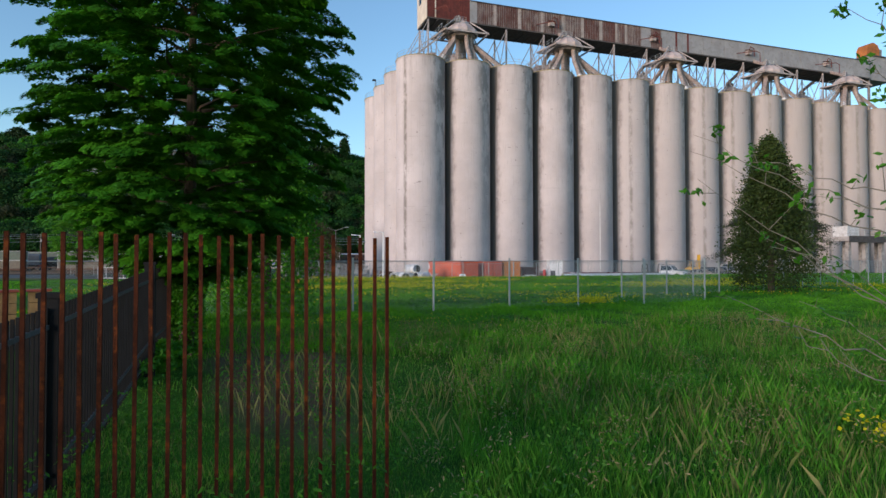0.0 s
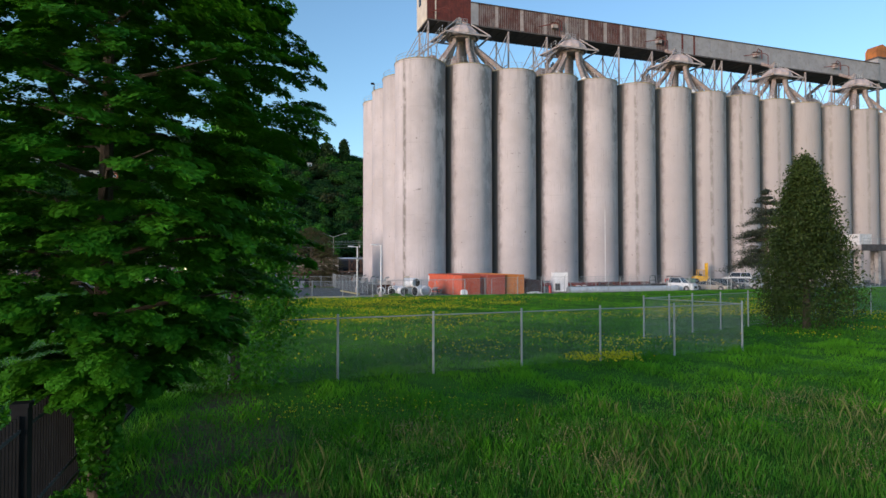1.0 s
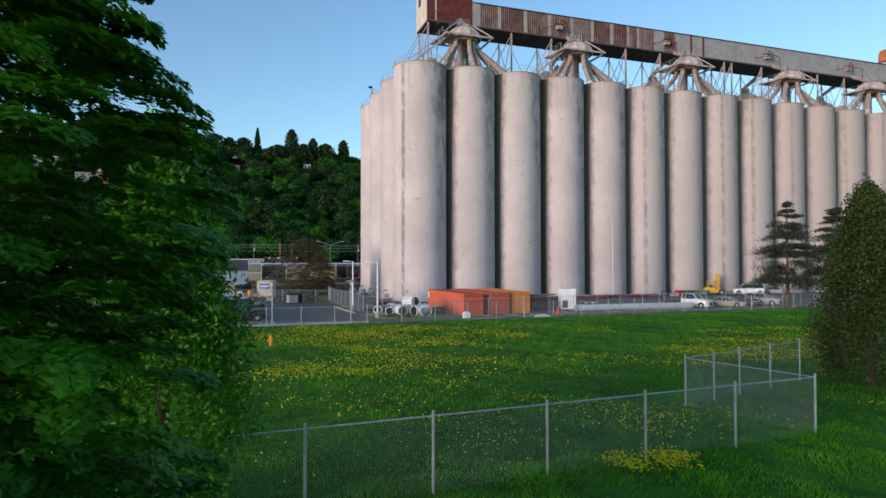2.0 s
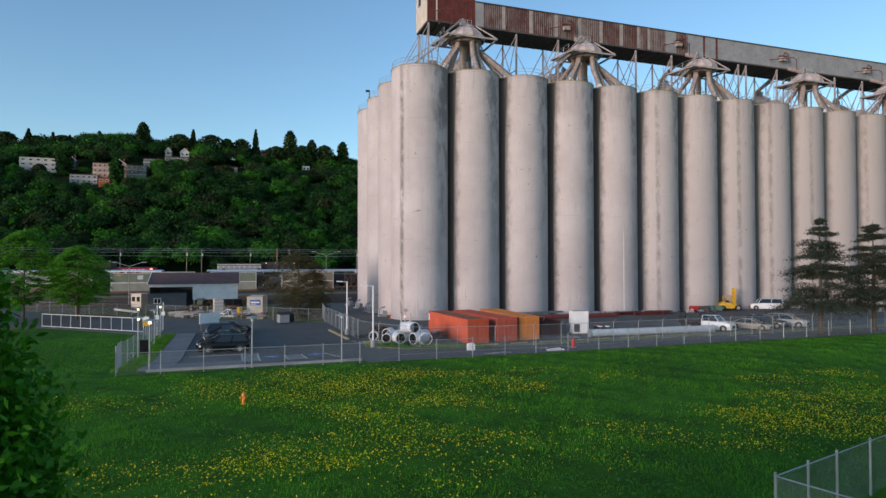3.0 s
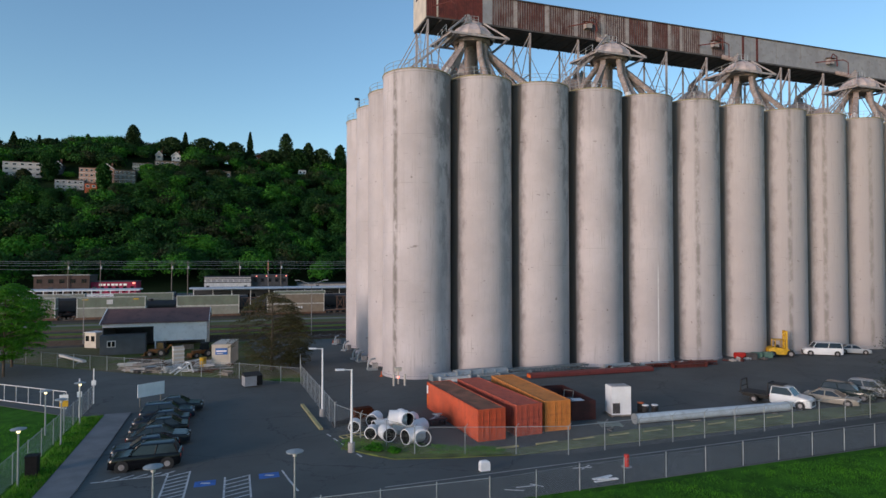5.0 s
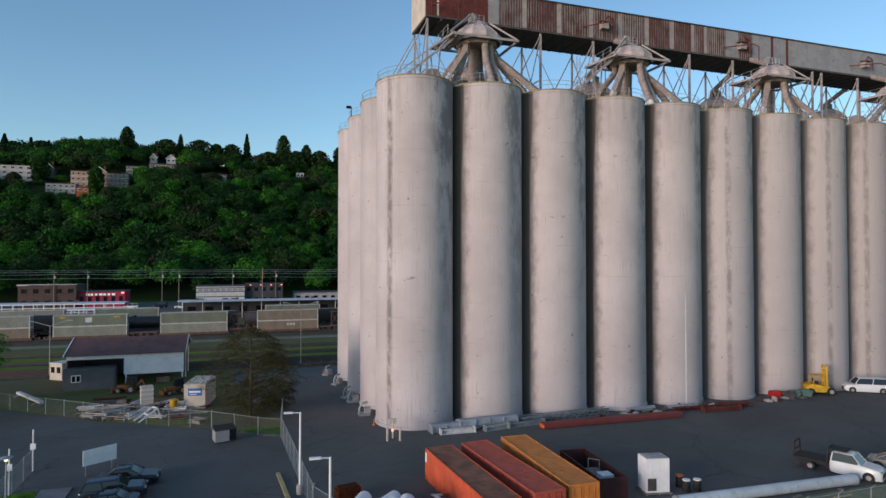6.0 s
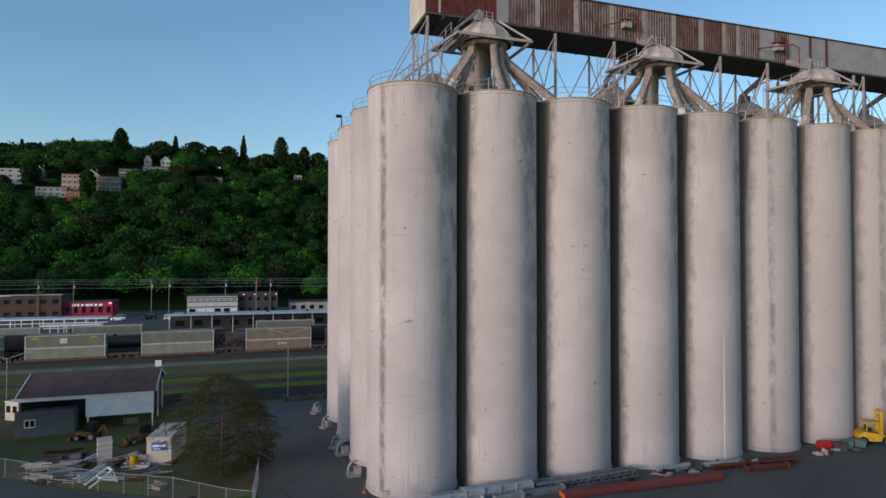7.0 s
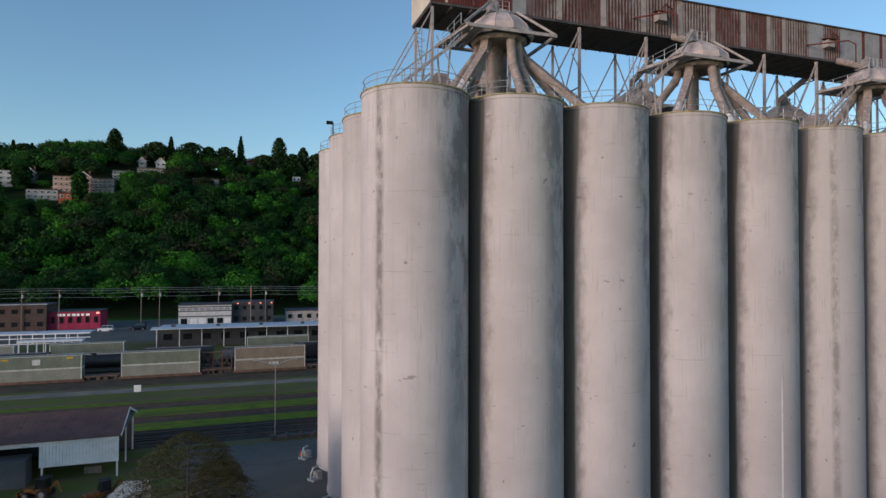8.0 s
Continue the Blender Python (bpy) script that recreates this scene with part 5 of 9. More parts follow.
def make_forklift(m):
    s = thing("forklift", m, "yellow heavy forklift with a raised mast", "forklift")
    b = Build()
    b.loft([[(-1.6, y, z) for y, z in ((-0.8, 0.5), (0.8, 0.5), (0.8, 1.25), (-0.8, 1.25))], [(-0.9, y, z) for y, z in ((-0.95, 0.4), (0.95, 0.4), (0.95, 1.5), (-0.95, 1.5))],
            [(0.5, y, z) for y, z in ((-0.95, 0.4), (0.95, 0.4), (0.95, 1.3), (-0.95, 1.3))], [(1.4, y, z) for y, z in ((-0.75, 0.5), (0.75, 0.5), (0.75, 1.1), (-0.75, 1.1))]])
    part("body", b, M_YELLOW, s)
    b = Build()
    for x in (-0.7, 0.7):
        for y in (-0.7, 0.7):
            b.beam((x, y, 1.3), (x * 0.9, y, 2.55), 0.09)
    b.box(-0.75, -0.78, 2.55, 0.75, 0.78, 2.63)
    part("cab_guard", b, M_YELLOW, s)
    b = Build()
    b.box(-0.4, -0.3, 1.3, 0.1, 0.3, 1.75).box(-0.5, -0.3, 1.7, -0.38, 0.3, 2.15)
    part("seat", b, M_BLACK, s)
    for y in (-0.55, 0.55):
        b = Build()
        b.box(0.85, y - 0.09, 0.5, 1.15, y + 0.09, 3.95)
        part("mast_rail", b, M_YELLOW, s)
    b = Build()
    for z in (1.3, 2.2, 3.1, 3.75):
        b.box(0.9, -0.55, z, 1.1, 0.55, z + 0.2)
    part("mast_crossbars", b, M_YELLOW, s)
    for y in (-0.4, 0.4):
        b = Build()
        b.box(1.9, y - 0.07, 0.12, 2.7, y + 0.07, 0.18).box(1.9, y - 0.07, 0.12, 1.98, y + 0.07, 1.0)
        part("fork", b, M_DARKSTEEL, s)
    for x, r in ((-1.1, 0.46), (1.45, 0.52)):
        for y in (-0.9, 0.9):
            make_wheel(s, x, y, r, 0.35)
    return s


make_forklift(pose(56.2, -4.9, G, 0, 0, -28))


M_OCHRE = plain("worn_orange_paint", (0.20, 0.075, 0.012), 0.65, 0, 0.35, 1.5, 20, 0.2, (0.05, 0.03, 0.02))


def make_loader(m):
    s = thing("backhoe_loader", m, "worn orange and black backhoe loader among scrap", "loader")
    b = Build()
    b.loft([[(-1.2, y, z) for y, z in ((-0.7, 0.7), (0.7, 0.7), (0.7, 1.4), (-0.7, 1.4))], [(1.9, y, z) for y, z in ((-0.45, 0.7), (0.45, 0.7), (0.45, 1.35), (-0.45, 1.35))]])
    part("body", b, M_OCHRE, s)
    b = Build()
    b.loft([[(-1.1, -0.7, 1.4), (0.3, -0.7, 1.4), (0.3, 0.7, 1.4), (-1.1, 0.7, 1.4)], [(-1.0, -0.62, 2.6), (0.05, -0.62, 2.6), (0.05, 0.62, 2.6), (-1.0, 0.62, 2.6)]])
    part("cab", b, M_GLASS, s)
    b = Build()
    b.box(-1.15, -0.75, 2.6, 0.2, 0.75, 2.72)
    part("cab_roof", b, M_BLACK, s)
    for y in (-0.75, 0.75):
        b = Build()
        b.beam((0.4, y, 1.3), (2.4, y, 0.6), 0.14, 0.2)
        part("lift_arm", b, M_OCHRE, s)
    b = Build()
    b.prism([(2.3, 0.1), (3.0, 0.1), (3.1, 0.2), (2.5, 0.3), (2.45, 0.9), (2.3, 0.9)], -1.05, 1.05)
    part("bucket", b, M_OCHRE, s)
    b = Build()
    b.beam((-1.2, 0, 1.0), (-2.3, 0, 2.3), 0.2, 0.28).beam((-2.3, 0, 2.3), (-2.9, 0, 0.8), 0.16, 0.2)
    part("backhoe_arm", b, M_OCHRE, s)
    for x, r in ((-0.8, 0.7), (1.4, 0.5)):
        for y in (-0.8, 0.8):
            make_wheel(s, x, y, r, 0.36)
    return s


make_loader(pose(-27.2, 23.5, 0.02, 0, 0, 205) @ Matrix.Scale(0.8, 4))
make_loader(pose(-33.5, 26.5, 0.02, 0, 0, 160) @ Matrix.Scale(0.8, 4))


# ---- things in the lot and the silo yard ----
def glow(name, c, strength):
    n = Nodes(name)
    n.bsdf.inputs["Emission Color"].default_value = (*c, 1)
    n.bsdf.inputs["Emission Strength"].default_value = strength
    return n.done((0.8, 0.8, 0.75), 0.4)


M_LAMPON = glow("lit_lamp", (1.0, 0.80, 0.38), 1.1)
M_REDLAMP = glow("red_signal", (1.0, 0.12, 0.03), 1.0)


def path_lamp(x, y, lit, high=3.7):
    z = gz(x, y)
    s = thing("path_lamp", pose(x, y, z, 0, 0, 20), "slim pale post lamp with a flat disc head" + (", lit" if lit else ""), "lamp post", "path lamps")
    b = Build()
    b.cyl((0, 0, -0.1), (0, 0, high), 0.065, 0.045, 8)
    part("post", b, M_GALV, s, "", True)
    b = Build()
    b.lathe([(0.09, high - 0.25), (0.11, high - 0.22), (0.11, high - 0.06), (0.09, high - 0.03)], 10, closed=True)
    part("lamp_glass", b, M_LAMPON if lit else M_DIRTYWHITE, s)
    b = Build()
    b.lathe([(0.02, high + 0.05), (0.45, high - 0.02), (0.46, high + 0.02), (0.10, high + 0.12), (0.01, high + 0.13)], 16)
    part("disc_head", b, M_GALV, s, "", True)


for x, y, lit in ((-33.0, -42.3, True), (-26.0, -43.1, False), (-19.3, -42.9, False), (-35.5, -29.6, True), (-35.4, -14.0, True), (-35.2, -20.9, False), (-37.3, -16.9, True)):
    path_lamp(x, y, lit)


def yard_lamp(x, y, high, turn):
    s = thing("light_pole", pose(x, y, gz(x, y), 0, 0, turn), "white steel light pole with a flat arm lamp", "light pole", "light poles")
    b = Build()
    b.cyl((0, 0, -0.1), (0, 0, high), 0.10, 0.07, 10)
    part("pole", b, M_WHITE, s, "", True)
    b = Build()
    b.cyl((0, 0, -0.1), (0, 0, 0.75), 0.28, 0.26, 12)
    part("base", b, M_CONC, s)
    b = Build()
    b.beam((0, 0, high - 0.06), (0.7, 0, high), 0.07)
    part("arm", b, M_WHITE, s)
    b = Build()
    b.loft([[(0.55, y, z) for y, z in ((-0.12, high - 0.06), (0.12, high - 0.06), (0.10, high + 0.06), (-0.10, high + 0.06))], [(1.25, y, z) for y, z in ((-0.16, high - 0.04), (0.16, high - 0.04), (0.13, high + 0.08), (-0.13, high + 0.08))]])
    part("lamp_head", b, M_WHITE, s)


yard_lamp(-13.9, -29.6, 6.3, 180)
yard_lamp(-14.6, -18.3, 6.4, 180)

# billboard
s = thing("billboard", pose(-31.5, -8.9, 0.03, 0, 0, 33), "blank white sign board on two posts", "sign")
b = Build()
b.box(-0.0, -0.04, 0.95, 2.7, 0.04, 2.25)
part("board", b, M_WHITE, s)
for x in (0.3, 2.4):
    b = Build()
    b.box(x - 0.05, 0.04, -0.1, x + 0.05, 0.14, 2.2)
    part("post", b, M_GREYWOOD, s)


def hydrant(x, y, mat, label, k=1.0):
    s = thing("fire_hydrant", pose(x, y, gz(x, y), 0, 0, 25) @ Matrix.Scale(k, 4), label, "fire hydrant", "fire hydrants")
    b = Build()
    b.lathe([(0.24, -0.05), (0.24, 0.06), (0.15, 0.08), (0.15, 0.7), (0.20, 0.74), (0.20, 0.80), (0.16, 0.9), (0.08, 0.98), (0.04, 1.0), (0.04, 1.06), (0.005, 1.07)], 14)
    part("barrel", b, mat, s, "", True)
    for a, b_ in (((-0.32, 0, 0.58), (0.32, 0, 0.58)), ((0, -0.34, 0.52), (0, 0, 0.52))):
        b = Build()
        b.cyl(a, b_, 0.09, n=10)
        part("nozzle", b, mat, s, "", True)


M_HYD = plain("hydrant_yellow", (0.70, 0.26, 0.03), 0.5, 0, 0.15, 3, 25, 0.1)
hydrant(-26.7, -54.6, M_HYD, "yellow-orange fire hydrant standing in the grass", 0.66)
s = thing("red_bollard", pose(2.5, -41.1, gz(2.5, -41.1)), "plain red steel bollard on a pale base in the lane", "bollard")
part("post", Build().lathe([(0.17, 0.0), (0.17, 0.84), (0.15, 0.88), (0.01, 0.89)], 14), M_RED, s, "", True)
part("base", Build().lathe([(0.36, -0.02), (0.36, 0.07), (0.18, 0.08)], 14), M_KERB, s)
s = thing("white_boards", pose(-1.3, -43.1, gz(-1.3, -43.1) + 0.04, 0, 0, 4), "loose white boards lying beside the fence", "boards")
for k, (a, c, h) in enumerate(((-4, 0.0, 0.0), (5, 0.25, 0.05), (-14, 0.1, 0.1), (12, -0.15, 0.15))):
    part("board", Build().box(0.1 * k, c - 0.09, h, 1.7 - 0.1 * k, c + 0.09, h + 0.045, pose(0, 0, 0, 0, 0, a)), M_WHITE, s)
for p, q in (((-7.0, -42.3), (-6.0, -42.9)), ((-6.2, -42.2), (-5.0, -42.3)), ((-5.1, -41.9), (-4.6, -42.7)), ((-0.9, -39.9), (0.4, -40.2)), ((-0.5, -40.4), (0.5, -39.7))):
    b = Build()
    strip(b, p, q, 0.11, 0.05)
    single("lane_mark", b, M_LINE, "worn white scrap of lane marking", "road marking", "lane marks")

# white round sign lump at the fence
s = thing("junction_box", pose(-6.45, -37.9, gz(-6.45, -37.9) + 0.03) @ Matrix.Scale(0.75, 4), "white painted utility box beside the lane", "utility box")
b = Build()
b.loft([[(x * k, y * k, z) for x, y in ((-0.45, -0.3), (0.45, -0.3), (0.45, 0.3), (-0.45, 0.3))] for k, z in ((1.0, -0.05), (1.0, 0.62), (0.85, 0.82), (0.5, 0.9))])
part("casing", b, M_WHITE, s)


def pipe_ring(x, y, z, turn, r, ln, k):
    s = thing("white_pipe_section", pose(x, y, z, 0, 0, turn), "short white plastic pipe section lying in a pile", "pipe section", "pipe sections")
    n = 22
    outer = [(r * math.cos(2 * math.pi * i / n), r + r * math.sin(2 * math.pi * i / n)) for i in range(n)]
    inner = [((r - 0.07) * math.cos(2 * math.pi * i / n), r + (r - 0.07) * math.sin(2 * math.pi * i / n)) for i in range(n)]
    b = Build()
    b.loft([[(0, p, q) for p, q in outer], [(ln, p, q) for p, q in outer]], False)
    b.loft([[(0, p, q) for p, q in outer], [(0, p, q) for p, q in inner]], False)
    b.loft([[(ln, p, q) for p, q in inner], [(ln, p, q) for p, q in outer]], False)
    part("shell", b, M_WHITE, s, "", True)
    # inner face coloured black to stand for the shade inside the pipe
    b = Build()
    b.loft([[(ln - 0.002, p, q) for p, q in inner], [(0.002, p, q) for p, q in inner]], False)
    part("lining", b, M_BLACK, s, "inner face of the pipe, black for the shade inside", True)
    # added black disc that closes the far end so the inside stays dark
    if k:
        part("end_plug", Build().cyl((ln - 0.10, 0, r), (ln - 0.04, 0, r), r - 0.072, n=n), M_BLACK, s, "black disc added to keep the inside dark")


for k, (x, y, up, a, r, ln) in enumerate(((-8.4, -30.2, 0, 84, 0.66, 0.5), (-9.6, -29.3, 0, 22, 0.62, 1.6), (-10.6, -28.2, 0, 96, 0.58, 1.3), (-11.9, -27.0, 0, 66, 0.50, 1.0), (-11.3, -25.6, 0, 12, 0.58, 1.6), (-12.8, -24.7, 0, 74, 0.50, 1.1),
                                         (-8.7, -27.4, 0, 34, 0.62, 1.8), (-9.9, -26.2, 0, -8, 0.60, 1.7), (-9.0, -28.0, 1.05, 100, 0.58, 1.5), (-10.2, -26.6, 1.0, -22, 0.58, 1.5), (-8.0, -25.4, 0, 70, 0.60, 1.6), (-9.3, -24.2, 0, 44, 0.60, 1.6), (-11.0, -23.4, 0, 58, 0.56, 1.4))):
    pipe_ring(x, y, G + up, a, r, ln, k)
b = Build()
b.box(-0.9, -0.5, 0, 0.9, 0.5, 1.0).box(-0.8, -0.4, 1.0, 0.8, 0.4, 1.15)
single("rusty_bin", b, M_RUSTBAR, "rusty steel bin behind the pipe pile", "bin", at=pose(-11.3, -20.8, G, 0, 0, 12))
for k, (x, y, a) in enumerate(((-13.0, -22.0, 20), (-12.4, -23.2, 60), (-11.5, -22.3, -15), (-12.1, -21.0, 40), (-10.4, -22.8, 5))):
    b = Build()
    for i in range(3):
        b.beam((-1.3, 0.16 * i, 0.1 + 0.12 * i), (1.3, 0.1 + 0.16 * i, 0.12 + 0.1 * i), 0.12)
    single("scrap_beams", b, M_DARKSTEEL, "small heap of dark scrap steel beams", "scrap", "scrap heaps", at=pose(x, y, G, 0, 0, a))
b = Build()
for y in (-0.4, 0.4):
    b.beam((-1.2, y, 0.06), (1.2, y, 0.06), 0.07)
for i in range(5):
    b.beam((-1.2 + 0.6 * i, -0.4, 0.06), (-1.2 + 0.6 * i, 0.4, 0.06), 0.06)
single("yellow_ladder", b, M_YLINE, "yellow steel ladder frame lying on the verge", "ladder", at=pose(-12.9, -25.5, G, 0, 0, 15))

M_SKIP = plain("skip_brown", (0.085, 0.022, 0.018), 0.75, 0, 0.25, 1.2, 15, 0.2, (0.05, 0.018, 0.014))
# open skip, white cabinet, drums, generator
s = thing("open_skip", pose(6.6, -27.3, G, 0, 0, -6), "dark brown open-top steel skip with junk inside", "skip")
for nm, dims in (("side_wall", (0, 0, 0.12, 0.09, 7.2, 1.75)), ("side_wall", (2.31, 0, 0.12, 2.4, 7.2, 1.75)), ("end_wall", (0.09, 7.1, 0.12, 2.31, 7.2, 1.75)), ("door", (0.09, 0, 0.12, 2.31, 0.09, 1.75)), ("floor_plate", (0, 0, 0, 2.4, 7.2, 0.12))):
    b = Build()
    b.box(*dims)
    if nm == "side_wall":
        for i in range(9):
            x = dims[0] - 0.06 if dims[0] < 1 else dims[3]
            b.box(x, 0.3 + i * 0.8, 0.15, x + 0.06, 0.42 + i * 0.8, 1.7)
    part(nm, b, M_SKIP, s)
b = Build()
b.box(0.9, 1.2, 0.12, 1.9, 2.2, 1.5)
single("white_crate", b, M_WHITE, "white plastic crate inside the skip", "crate", at=pose(6.6, -27.3, G + 0.002, 0, 0, -6))
b = Build()
b.beam((0.4, 2.6, 1.2), (1.2, 4.2, 1.9), 0.07).beam((1.2, 4.2, 1.9), (1.9, 3.6, 1.9), 0.07).beam((0.4, 2.6, 1.2), (1.1, 2.2, 1.2), 0.07).beam((1.1, 2.2, 1.2), (1.9, 3.6, 1.9), 0.07).box(0.5, 2.4, 0.12, 1.8, 4.0, 1.2)
single("junk_frame", b, M_GREYWOOD, "wooden frame and junk piled in the skip", "junk", at=pose(6.6, -27.3, G + 0.002, 0, 0, -6))
s = thing("white_cabinet", pose(12.0, -26.7, G, 0, 0, -12), "tall white steel cabinet on a pallet", "cabinet")
b = Build()
b.box(-0.95, -0.75, 0.15, 0.95, 0.75, 2.75)
part("body", b, M_WHITE, s)
for i in range(6):
    part("rib", Build().box(-0.9 + i * 0.32, -0.77, 1.3 if i < 3 else 0.2, -0.87 + i * 0.32, -0.75, 2.7), M_WHITE, s)
b = Build()
b.box(-0.85, -0.79, 0.3, -0.15, -0.77, 1.25)
part("vent", b, M_DARKSTEEL, s)
b = Build()
b.box(-0.85, -0.65, 2.75, 0.85, 0.65, 2.79)
part("top_plate", b, M_CONC, s)
b = Build()
for i in range(5):
    b.box(-1.1, -0.95 + i * 0.42, 0.08, 1.1, -0.75 + i * 0.42, 0.15)
for x in (-1.0, 0, 0.9):
    b.box(x, -0.95, 0, x + 0.1, 0.95, 0.08)
part("pallet", b, M_GREYWOOD, s)
for x, y, top in ((14.4, -27.6, M_WHITE), (15.3, -27.8, M_WHITE), (14.6, -26.6, M_ORANGE)):
    s = thing("steel_drum", pose(x, y, G), "black steel drum with a coloured lid in the yard", "drum", "steel drums")
    b = Build()
    b.lathe([(0.29, 0), (0.3, 0.02), (0.3, 0.28), (0.315, 0.3), (0.3, 0.32), (0.3, 0.58), (0.315, 0.6), (0.3, 0.62), (0.3, 0.88)], 18, closed=True)
    part("barrel", b, M_BLACK, s, "", True)
    b = Build()
    b.lathe([(0.31, 0.86), (0.31, 0.93), (0.26, 0.93), (0.01, 0.92)], 18)
    part("lid", b, top, s)
M_PALEPIPE = plain("pale_blue_pipe", (0.50, 0.56, 0.59), 0.6, 0, 0.12, 0.6, 15, 0.1, (0.30, 0.31, 0.30))
s = thing("long_pipe", pose(0, 0, G), "long pale grey-blue steel pipe lying by the fence", "pipe")
b = Build()
b.cyl((11.4, -30.0, 0.45), (28.3, -30.87, 0.45), 0.43, n=24)
part("shell", b, M_PALEPIPE, s, "", True)
for f in (0.0, 1.0):
    b = Build()
    x, y = 11.4 + 16.9 * f, -30.0 - 0.87 * f
    b.cyl((x - 0.04, y, 0.45), (x + 0.08, y, 0.45), 0.47, n=24)
    part("flange", b, M_GALV, s)
for k, (x, y) in enumerate(((17.0, -31.2), (21.5, -31.5), (8.2, -31.0), (26.0, -31.8))):
    b = Build()
    for i in range(3):
        b.beam((-0.5, 0.15 * i - 0.2, 0.06 + 0.05 * i), (0.5, 0.2 - 0.15 * i, 0.07 + 0.03 * i), 0.09)
    single("timber_chock", b, M_GREYWOOD, "few grey timber chocks on the asphalt", "timber", "timber chocks", at=pose(x, y, G, 0, 0, 20 * k))
M_REDPIPE = plain("red_oxide_beam", (0.19, 0.036, 0.030), 0.7, 0, 0.15, 0.6, 15, 0.15, (0.12, 0.03, 0.03))
s = thing("red_casing", pose(0, 0, G), "long dark red conveyor casing lying before the silos", "casing")
b = Build()
b.prism([(0, 0), (1.15, 0), (1.25, 0.1), (1.25, 0.42), (1.0, 0.58), (0.25, 0.58), (0, 0.42)], 0, 17.7)
o = part("casing", b, M_REDPIPE, s)
o.matrix_basis = pose(12.3, -7.2, 0, 0, 0, -92.2)
b = Build()
b.prism([(0.08, 0.06), (1.12, 0.06), (1.12, 0.42), (0.08, 0.42)], -0.05, 0.0)
o = part("end_plate", b, M_ORANGE, s)
o.matrix_basis = pose(12.3, -7.2, 0, 0, 0, -92.2)
M_TEALGREY = plain("teal_grey_steel", (0.16, 0.20, 0.19), 0.7, 0, 0.2, 1.5, 15, 0.15)
M_BLUESTEEL = plain("blue_grey_steel", (0.16, 0.20, 0.22), 0.65, 0, 0.2, 0.8, 15, 0.15, (0.10, 0.08, 0.07))


def truss(name, x0, y0, x1, y1, w, h, mat, label):
    s = thing(name, pose(x0, y0, G, 0, 0, math.degrees(math.atan2(y1 - y0, x1 - x0))), label, "conveyor", "dismantled conveyors")
    ln = math.hypot(x1 - x0, y1 - y0)
    for y in (0, w):
        for z in (0.06, h):
            b = Build()
            b.beam((0, y, z), (ln, y, z), 0.09)
            part("chord", b, mat, s)
    k = int(ln / 0.9)
    for i in range(k):
        for y in (0, w):
            part("lacing_bar", Build().beam((ln * i / k, y, 0.06), (ln * (i + 0.5) / k, y, h), 0.05), mat, s)
            part("lacing_bar", Build().beam((ln * (i + 0.5) / k, y, h), (ln * (i + 1) / k, y, 0.06), 0.05), mat, s)
    b = Build()
    b.box(0, 0.08, h - 0.2, ln, w - 0.08, h - 0.12)
    part("trough", b, mat, s)


M_CASING = plain("pale_blue_grey_steel", (0.27, 0.31, 0.335), 0.6, 0, 0.18, 0.7, 15, 0.12, (0.15, 0.13, 0.12))
s = thing("conveyor_casing", pose(0.2, -6.1, G, 0, 0, 2.5), "long pale blue-grey closed conveyor casing before the silos", "conveyor", "dismantled conveyors")
part("casing", Build().loft([[(x, y, z) for y, z in ((0, 0.05), (1.1, 0.05), (1.15, 0.5), (0.9, 0.85), (0.2, 0.85), (-0.05, 0.5))] for x in (0.0, 3.2)]), M_CASING, s)
part("casing", Build().loft([[(x, y, z) for y, z in ((-0.1, 0.05), (1.2, 0.05), (1.25, 0.6), (0.95, 1.05), (0.15, 1.05), (-0.15, 0.6))] for x in (3.3, 10.2)]), M_CASING, s)
for x in (0.0, 1.6, 3.22, 5.0, 6.7, 8.4, 10.1):
    part("flange", Build().box(x - 0.05, -0.2, 0.0, x + 0.07, 1.3, 0.75 if x < 3 else 0.95), M_GALV, s)
s = thing("slatted_pallet", pose(9.1, -29.6, G, 0, 0, -20), "grey slatted steel pallet lying flat by the skip", "pallet")
for k in range(8):
    part("slat", Build().box(-1.0, -0.7 + k * 0.19, 0.08, 1.0, -0.58 + k * 0.19, 0.12), M_TEALGREY, s)
for x in (-0.9, 0.0, 0.8):
    part("bearer", Build().box(x, -0.7, 0.0, x + 0.1, 0.75, 0.08), M_TEALGREY, s)
s = thing("scrap_cart", pose(-5.4, -24.2, G, 0, 0, 8), "dark flat cart loaded with pale scrap beside the containers", "cart")
part("bed", Build().box(-0.9, -0.6, 0.45, 0.9, 0.6, 0.55), M_DARKSTEEL, s)
for x in (-0.7, 0.7):
    for y in (-0.5, 0.5):
        part("leg", Build().box(x - 0.06, y - 0.06, 0, x + 0.06, y + 0.06, 0.45), M_DARKSTEEL, s)
for k in range(5):
    part("scrap_piece", Build().box(-0.5, -0.08, 0.0, 0.45, 0.08, 0.09, pose(-0.2 + 0.12 * k, -0.3 + 0.15 * k, 0.55 + 0.05 * k, 0, 4 * k - 8, 33 * k)), M_DIRTYWHITE if k % 2 else M_GALV, s)
truss("conveyor_section", 10.8, -5.9, 14.0, -5.6, 0.9, 0.75, M_BLUESTEEL, "grey-blue lattice conveyor section along the silos")
truss("conveyor_section", 12.5, -6.0, 22.5, -5.4, 0.8, 0.8, M_BLUESTEEL, "grey lattice conveyor section along the silos")
truss("conveyor_section", 31.0, -6.6, 42.0, -7.6, 0.9, 0.5, M_DARKRED, "rusty lattice conveyor section on the ground")
